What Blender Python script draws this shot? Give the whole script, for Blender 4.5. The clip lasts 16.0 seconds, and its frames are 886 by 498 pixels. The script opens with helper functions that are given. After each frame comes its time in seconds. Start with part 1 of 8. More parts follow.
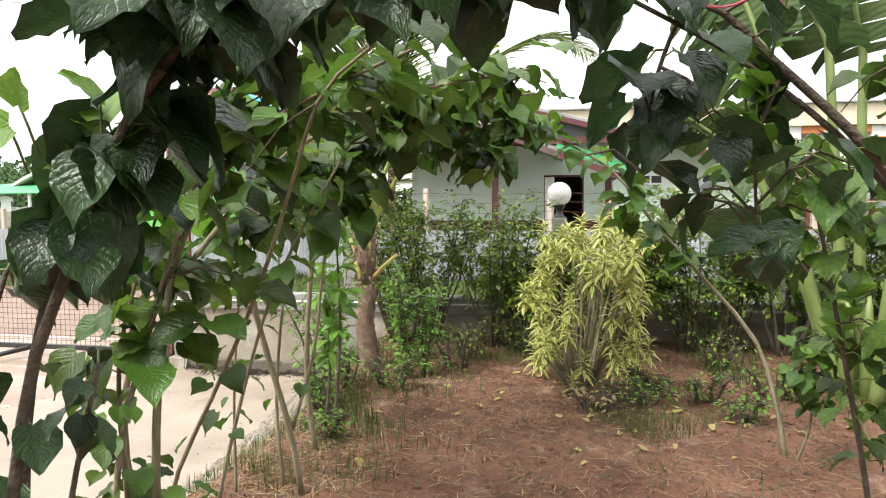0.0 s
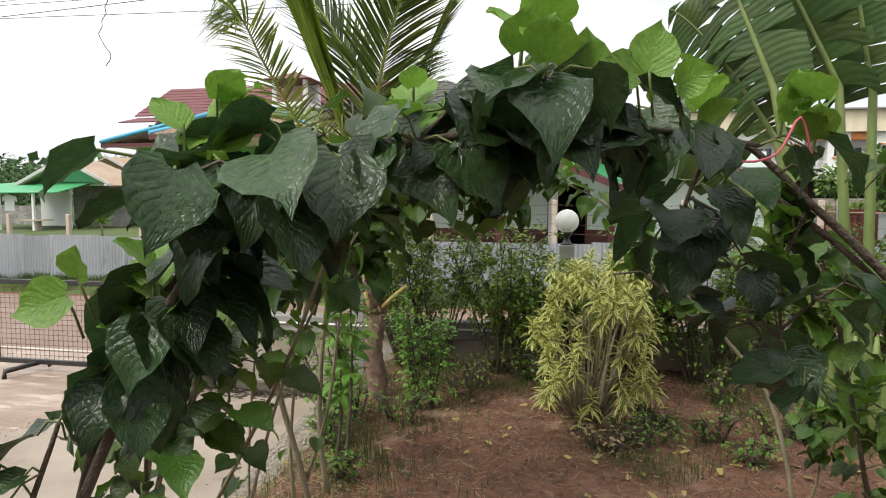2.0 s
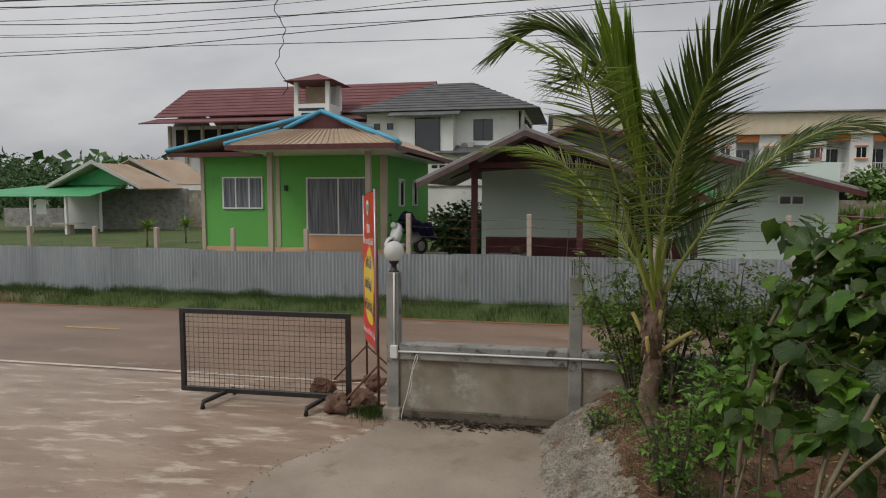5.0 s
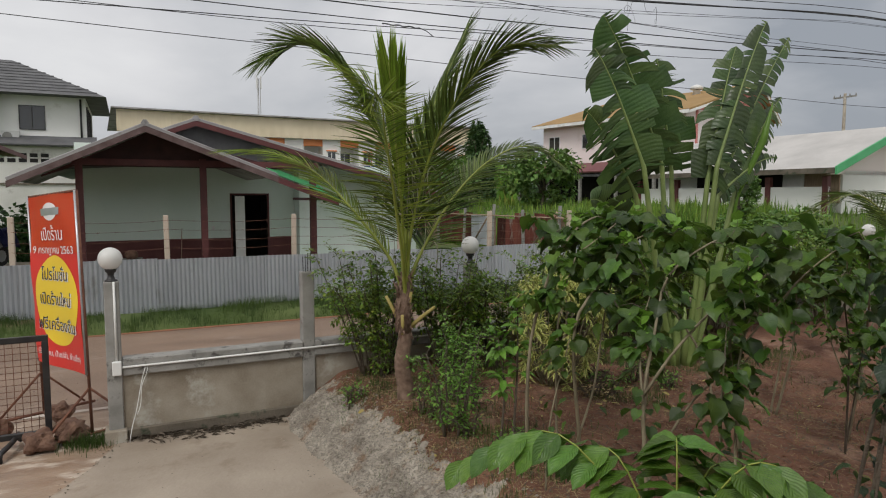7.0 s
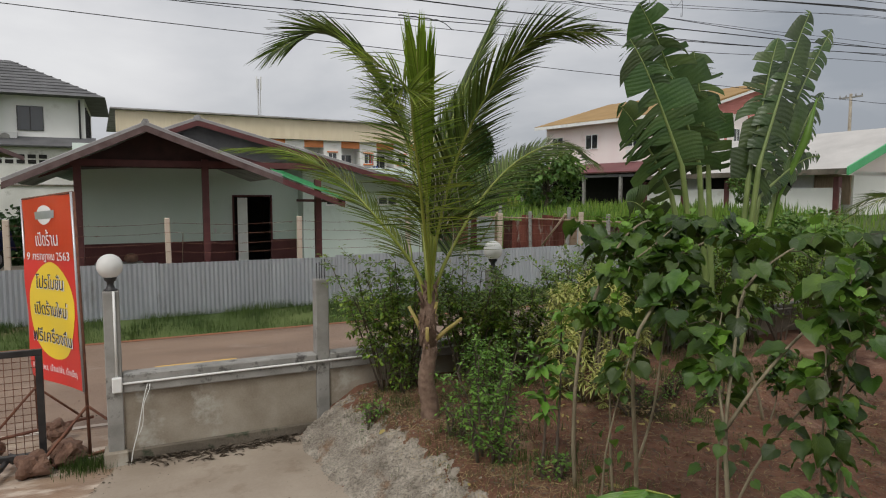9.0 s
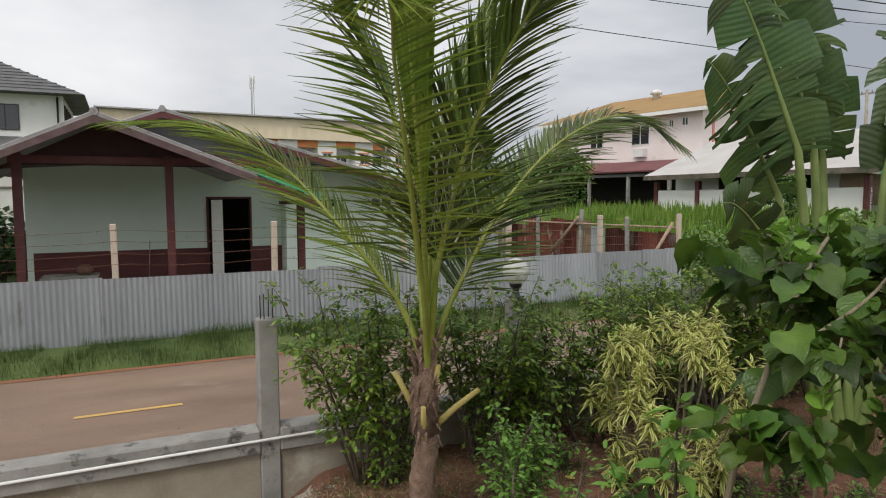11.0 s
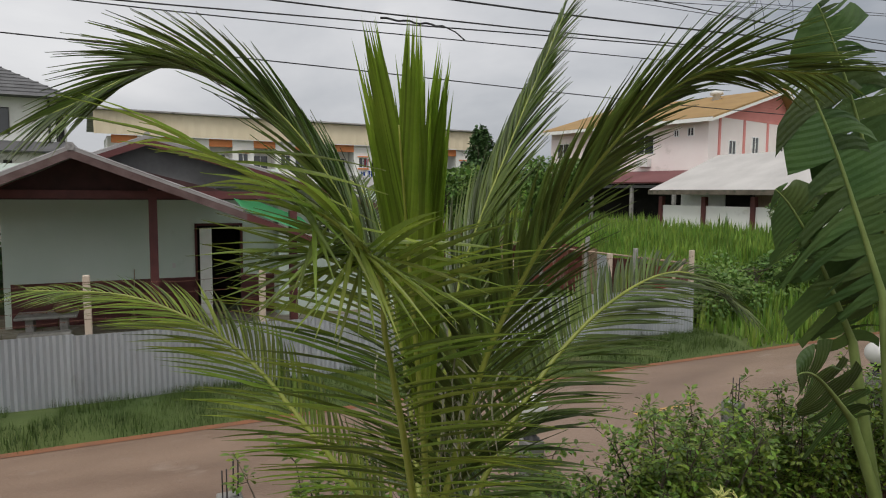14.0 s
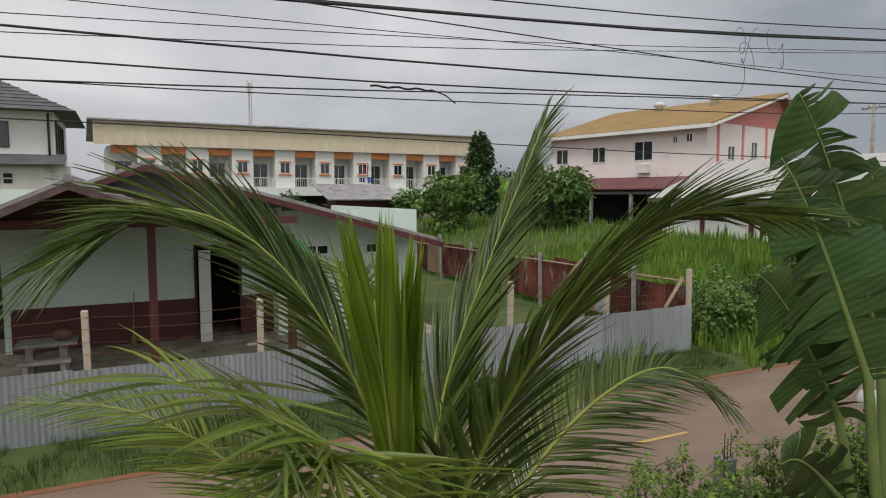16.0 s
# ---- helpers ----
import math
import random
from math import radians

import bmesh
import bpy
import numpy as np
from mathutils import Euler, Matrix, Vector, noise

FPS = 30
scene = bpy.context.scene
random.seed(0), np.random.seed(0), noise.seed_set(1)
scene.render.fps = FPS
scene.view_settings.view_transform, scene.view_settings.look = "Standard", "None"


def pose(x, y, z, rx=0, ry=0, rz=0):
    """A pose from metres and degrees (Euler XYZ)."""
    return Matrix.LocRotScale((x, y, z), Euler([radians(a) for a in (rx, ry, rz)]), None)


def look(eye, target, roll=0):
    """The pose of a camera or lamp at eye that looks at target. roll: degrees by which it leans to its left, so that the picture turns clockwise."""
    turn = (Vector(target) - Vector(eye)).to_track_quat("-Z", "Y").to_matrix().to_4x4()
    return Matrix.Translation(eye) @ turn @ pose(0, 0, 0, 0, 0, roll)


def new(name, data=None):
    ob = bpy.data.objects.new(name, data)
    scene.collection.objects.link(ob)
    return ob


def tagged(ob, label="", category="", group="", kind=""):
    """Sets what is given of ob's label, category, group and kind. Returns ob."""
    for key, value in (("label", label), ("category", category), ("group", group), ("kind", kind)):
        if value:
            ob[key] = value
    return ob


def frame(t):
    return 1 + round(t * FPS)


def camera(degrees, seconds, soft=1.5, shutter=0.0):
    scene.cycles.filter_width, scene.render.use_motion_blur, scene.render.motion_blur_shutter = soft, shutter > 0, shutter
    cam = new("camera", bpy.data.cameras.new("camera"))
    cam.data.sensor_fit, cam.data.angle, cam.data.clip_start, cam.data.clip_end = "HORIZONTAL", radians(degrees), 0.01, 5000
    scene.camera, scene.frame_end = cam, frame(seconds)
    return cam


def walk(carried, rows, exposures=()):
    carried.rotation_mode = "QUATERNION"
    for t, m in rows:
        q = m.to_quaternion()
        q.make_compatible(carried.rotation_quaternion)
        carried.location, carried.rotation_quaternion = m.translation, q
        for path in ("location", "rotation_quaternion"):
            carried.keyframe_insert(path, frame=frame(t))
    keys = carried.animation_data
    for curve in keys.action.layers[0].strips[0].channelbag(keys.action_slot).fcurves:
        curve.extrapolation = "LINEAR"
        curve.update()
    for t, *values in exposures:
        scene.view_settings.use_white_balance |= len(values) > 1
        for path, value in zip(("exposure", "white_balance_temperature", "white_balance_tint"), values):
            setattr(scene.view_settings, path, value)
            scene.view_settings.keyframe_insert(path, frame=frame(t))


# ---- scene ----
cam = camera(68.2, 16.0, soft=1.1)
# seconds, eye x y z, heading, pitch, roll
PATH = [
    (0, -0.000, 0.000, 1.886, 11.82, -4.30, -0.48),
    (0.5, 0.015, 0.006, 1.908, 11.82, -4.29, -0.46),
    (1, 0.040, -0.002, 1.975, 11.78, -4.26, -0.32),
    (1.5, 0.043, -0.010, 2.051, 11.82, -4.26, -0.19),
    (2, -0.060, -0.024, 2.148, 11.93, -4.32, 0.11),
    (2.5, -0.268, -0.064, 2.192, 11.91, -4.35, 0.25),
    (3, -0.555, -0.126, 2.300, 11.84, -4.39, 0.25),
    (3.5, -0.935, -0.221, 2.535, 11.76, -4.53, 0.11),
    (3.7, -1.114, -0.271, 2.542, 11.71, -4.51, 0.07),
    (4.6, -1.984, -0.472, 2.553, 11.71, -4.56, 0.05),
    (5.2, -2.564, -0.607, 2.560, 11.61, -4.59, 0.04),
    (5.8, -3.144, -0.741, 2.568, 3.43, -4.62, 0.03),
    (6, -3.338, -0.786, 2.570, -2.57, -4.63, 0.02),
    (6.5, -3.809, -0.884, 2.600, -17.25, -4.81, 0.02),
    (7, -4.245, -0.966, 2.587, -25.68, -4.67, -0.02),
    (7.5, -4.450, -1.004, 2.600, -25.65, -4.69, -0.06),
    (8, -4.484, -0.925, 2.606, -25.71, -4.67, -0.07),
    (8.5, -4.422, -0.703, 2.625, -25.87, -4.79, -0.04),
    (9, -4.262, -0.379, 2.594, -25.75, -4.56, -0.06),
    (9.2, -4.187, -0.219, 2.579, -25.77, -4.43, -0.08),
    (11.3, -3.159, 2.014, 2.579, -25.89, -4.40, -0.23),
    (11.5, -3.083, 2.181, 2.585, -25.84, -4.49, -0.10),
    (12, -2.978, 2.420, 2.575, -25.88, -4.42, -0.08),
    (12.5, -2.913, 2.534, 2.574, -25.81, -4.41, 0.06),
    (13, -2.876, 2.601, 2.907, -25.81, -4.31, -0.02),
    (13.5, -2.859, 2.641, 3.276, -25.85, -4.35, 0.08),
    (14, -2.909, 2.617, 3.536, -26.02, -4.82, 0.47),
    (14.5, -2.880, 2.611, 3.708, -26.03, -4.69, 0.45),
    (15, -2.865, 2.602, 3.890, -25.97, -4.76, 0.26),
    (15.5, -2.834, 2.611, 4.064, -25.96, -4.87, 0.10),
    (16, -2.838, 2.584, 4.065, -25.93, -4.78, -0.06),
]
EXPOSURES = [(0.0, 1.62), (1.4, 1.36), (2.2, 0.7), (3.0, 0.27), (3.7, -0.05), (6.0, -0.35), (6.6, -0.08), (7.0, 0.0), (9.2, 0.05), (11.3, 0.27), (12.8, 0.27), (14.0, 0.05), (16.0, -0.05)]
walk(cam, [(t, pose(x, y, z, 90 + p, 0, h) @ pose(0, 0, 0, 0, 0, r)) for t, x, y, z, h, p, r in PATH], EXPOSURES)

# ---- light: a bright overcast sky, darker towards the storm ----
SUN_EL, SUN_ROT = radians(53), radians(222)
world = bpy.data.worlds.new("overcast_sky")
scene.world = world
world.use_nodes = True
wn, wl = world.node_tree.nodes, world.node_tree.links
wn.clear()
w_out, w_bg = wn.new("ShaderNodeOutputWorld"), wn.new("ShaderNodeBackground")
sky = wn.new("ShaderNodeTexSky")
sky.sky_type, sky.sun_disc, sky.sun_elevation, sky.sun_rotation = "NISHITA", False, SUN_EL, SUN_ROT
sky.dust_density, sky.ozone_density = 4.0, 1.0
w_co = wn.new("ShaderNodeTexCoord")
w_map = wn.new("ShaderNodeMapping")
w_map.inputs["Scale"].default_value = (1.0, 1.0, 2.6)
w_noise = wn.new("ShaderNodeTexNoise")
w_noise.inputs["Scale"].default_value, w_noise.inputs["Detail"].default_value = 1.7, 7.0
w_noise.inputs["Roughness"].default_value, w_noise.inputs["Distortion"].default_value = 0.52, 0.25
# clouds are brightest towards the hidden sun and darkest over the storm in the north-east
w_dot = wn.new("ShaderNodeVectorMath")
w_dot.operation = "DOT_PRODUCT"
w_dot.inputs[1].default_value = (-0.45, -0.50, 0.74)
w_add = wn.new("ShaderNodeMath")
w_add.operation = "MULTIPLY_ADD"
w_add.inputs[1].default_value = 0.30
w_ramp = wn.new("ShaderNodeValToRGB")
w_ramp.color_ramp.elements[0].position, w_ramp.color_ramp.elements[0].color = 0.22, (3.3, 3.55, 3.95, 1)
w_ramp.color_ramp.elements[1].position, w_ramp.color_ramp.elements[1].color = 0.95, (11, 11, 10.8, 1)
w_mid = w_ramp.color_ramp.elements.new(0.55)
w_mid.color = (7.2, 7.2, 7.35, 1)
w_mix = wn.new("ShaderNodeMix")
w_mix.data_type = "RGBA"
w_mix.inputs["Factor"].default_value = 0.93
wl.new(w_co.outputs["Generated"], w_map.inputs["Vector"])
wl.new(w_map.outputs[0], w_noise.inputs["Vector"])
wl.new(w_co.outputs["Generated"], w_dot.inputs[0])
wl.new(w_dot.outputs["Value"], w_add.inputs[0])
wl.new(w_noise.outputs["Fac"], w_add.inputs[2])
wl.new(w_add.outputs[0], w_ramp.inputs[0])
wl.new(sky.outputs[0], w_mix.inputs["A"])
wl.new(w_ramp.outputs[0], w_mix.inputs["B"])
wl.new(w_mix.outputs["Result"], w_bg.inputs["Color"])
w_bg.inputs["Strength"].default_value = 0.1
wl.new(w_bg.outputs[0], w_out.inputs["Surface"])

sun_data = bpy.data.lights.new("sun", "SUN")
sun_data.energy, sun_data.angle, sun_data.color = 1.3, radians(20), (1.0, 0.97, 0.92)
sun = new("sun", sun_data)
sun.matrix_world = look((-45, -50, 90), (0, 0, 0))

# ---- materials ----
def mat(name, a, b, scale=6.0, rough=0.8, bump=0.2, fine=60.0, metal=0.0, spots=None, spot_scale=3.0, spot_at=0.6,
        vary=0.0, stretch=(1, 1, 1), coat=0.0, trans=0.0, rough2=None, hue=0.0, turn=0.0):
    """Two colours mixed by a large and a fine noise, with fine relief; spots: a third colour in patches; vary: brightness by object."""
    m = bpy.data.materials.new(name)
    m.use_nodes = True
    n, l = m.node_tree.nodes, m.node_tree.links
    s = n["Principled BSDF"]
    co = n.new("ShaderNodeTexCoord")
    mp = n.new("ShaderNodeMapping")
    mp.inputs["Scale"].default_value = stretch
    mp.inputs["Rotation"].default_value = (0, 0, radians(turn))
    l.new(co.outputs["Object"], mp.inputs["Vector"])
    big, small = n.new("ShaderNodeTexNoise"), n.new("ShaderNodeTexNoise")
    big.inputs["Scale"].default_value, big.inputs["Detail"].default_value = scale, 5
    small.inputs["Scale"].default_value, small.inputs["Detail"].default_value = fine, 4
    for t in (big, small):
        l.new(mp.outputs[0], t.inputs["Vector"])
    f = n.new("ShaderNodeMath")
    f.operation, f.use_clamp = "MULTIPLY_ADD", True
    f.inputs[1].default_value = 0.45
    sub = n.new("ShaderNodeMapRange")
    sub.inputs["From Min"].default_value, sub.inputs["From Max"].default_value = 0.3, 0.7
    l.new(big.outputs["Fac"], sub.inputs["Value"])
    shift = n.new("ShaderNodeMath")
    shift.operation = "SUBTRACT"
    shift.inputs[1].default_value = 0.22
    l.new(sub.outputs[0], shift.inputs[0])
    l.new(small.outputs["Fac"], f.inputs[0])
    l.new(shift.outputs[0], f.inputs[2])
    mix = n.new("ShaderNodeMix")
    mix.data_type = "RGBA"
    mix.inputs["A"].default_value, mix.inputs["B"].default_value = (*a, 1), (*b, 1)
    l.new(f.outputs[0], mix.inputs["Factor"])
    col = mix.outputs["Result"]
    if spots:
        sp = n.new("ShaderNodeTexNoise")
        sp.inputs["Scale"].default_value, sp.inputs["Detail"].default_value = spot_scale, 6
        sp.inputs["Roughness"].default_value = 0.65
        l.new(mp.outputs[0], sp.inputs["Vector"])
        r = n.new("ShaderNodeMapRange")
        r.inputs["From Min"].default_value, r.inputs["From Max"].default_value = spot_at, spot_at + 0.09
        l.new(sp.outputs["Fac"], r.inputs["Value"])
        m2 = n.new("ShaderNodeMix")
        m2.data_type = "RGBA"
        m2.inputs["B"].default_value = (*spots, 1)
        l.new(r.outputs[0], m2.inputs["Factor"])
        l.new(col, m2.inputs["A"])
        col = m2.outputs["Result"]
        if rough2 is not None:
            rr = n.new("ShaderNodeMapRange")
            rr.inputs["To Min"].default_value, rr.inputs["To Max"].default_value = rough, rough2
            l.new(r.outputs[0], rr.inputs["Value"])
            l.new(rr.outputs[0], s.inputs["Roughness"])
    if vary:
        info = n.new("ShaderNodeObjectInfo")
        geo = n.new("ShaderNodeNewGeometry")
        both = n.new("ShaderNodeMath")
        both.operation = "ADD"
        l.new(info.outputs["Random"], both.inputs[0])
        l.new(geo.outputs["Random Per Island"], both.inputs[1])
        fr = n.new("ShaderNodeMath")
        fr.operation = "FRACT"
        l.new(both.outputs[0], fr.inputs[0])
        mr = n.new("ShaderNodeMapRange")
        mr.inputs["To Min"].default_value, mr.inputs["To Max"].default_value = 1 - vary, 1 + vary
        l.new(fr.outputs[0], mr.inputs["Value"])
        hsv = n.new("ShaderNodeHueSaturation")
        l.new(col, hsv.inputs["Color"])
        l.new(mr.outputs[0], hsv.inputs["Value"])
        if hue:
            m7 = n.new("ShaderNodeMath")
            m7.operation = "MULTIPLY"
            m7.inputs[1].default_value = 7.31
            l.new(both.outputs[0], m7.inputs[0])
            f7 = n.new("ShaderNodeMath")
            f7.operation = "FRACT"
            l.new(m7.outputs[0], f7.inputs[0])
            h7 = n.new("ShaderNodeMapRange")
            h7.inputs["To Min"].default_value, h7.inputs["To Max"].default_value = 0.5 - hue, 0.5 + hue * 0.35
            l.new(f7.outputs[0], h7.inputs["Value"])
            l.new(h7.outputs[0], hsv.inputs["Hue"])
        col = hsv.outputs["Color"]
    l.new(col, s.inputs["Base Color"])
    if rough2 is None or not spots:
        s.inputs["Roughness"].default_value = rough
    s.inputs["Metallic"].default_value = metal
    s.inputs["Coat Weight"].default_value = coat
    if bump:
        bp = n.new("ShaderNodeBump")
        bp.inputs["Strength"].default_value, bp.inputs["Distance"].default_value = bump, 0.02
        l.new(small.outputs["Fac"], bp.inputs["Height"])
        l.new(bp.outputs[0], s.inputs["Normal"])
    if trans:
        tr = n.new("ShaderNodeBsdfTranslucent")
        l.new(col, tr.inputs["Color"])
        ms = n.new("ShaderNodeMixShader")
        ms.inputs[0].default_value = trans
        l.new(s.outputs[0], ms.inputs[1])
        l.new(tr.outputs[0], ms.inputs[2])
        l.new(ms.outputs[0], n["Material Output"].inputs["Surface"])
    return m


def veined(m, veins=8, lean=3.4, depth=0.34):
    """Side veins sunk into a leaf, with the blade quilted between them, laid out along its own uv."""
    n, l = m.node_tree.nodes, m.node_tree.links
    s = n["Principled BSDF"]
    co = n.new("ShaderNodeTexCoord")
    xyz = n.new("ShaderNodeSeparateXYZ")
    l.new(co.outputs["UV"], xyz.inputs[0])

    def calc(op, a, b=0.0):
        q = n.new("ShaderNodeMath")
        q.operation = op
        for i, v in enumerate((a, b)):
            if isinstance(v, float):
                q.inputs[i].default_value = v
            else:
                l.new(v, q.inputs[i])
        return q.outputs[0]
    off = calc("ABSOLUTE", calc("SUBTRACT", xyz.outputs[0], 0.5))
    run = calc("SUBTRACT", calc("MULTIPLY", xyz.outputs[1], float(veins)), calc("MULTIPLY", off, lean * 2))
    wave = calc("POWER", calc("ABSOLUTE", calc("SINE", calc("MULTIPLY", run, math.pi))), 0.6)
    warp = n.new("ShaderNodeTexNoise")
    warp.inputs["Scale"].default_value = 5
    l.new(co.outputs["UV"], warp.inputs["Vector"])
    wave = calc("MULTIPLY", wave, calc("MULTIPLY", warp.outputs["Fac"], 1.1))
    rib = calc("MINIMUM", calc("MULTIPLY", off, 14.0), 1.0)
    cell = n.new("ShaderNodeTexNoise")
    cell.inputs["Scale"].default_value, cell.inputs["Detail"].default_value = 15, 2
    l.new(co.outputs["UV"], cell.inputs["Vector"])
    puff = calc("ADD", calc("MULTIPLY", calc("MULTIPLY", wave, rib), 0.65), calc("MULTIPLY", cell.outputs["Fac"], 1.2))
    bp = n.new("ShaderNodeBump")
    bp.inputs["Strength"].default_value, bp.inputs["Distance"].default_value = depth, 0.005
    l.new(puff, bp.inputs["Height"])
    l.new(bp.outputs[0], s.inputs["Normal"])
    return m


def glass(name, tint=(0.02, 0.025, 0.03)):
    m = bpy.data.materials.new(name)
    m.use_nodes = True
    s = m.node_tree.nodes["Principled BSDF"]
    s.inputs["Base Color"].default_value, s.inputs["Roughness"].default_value = (*tint, 1), 0.06
    s.inputs["Specular IOR Level"].default_value = 0.8
    return m


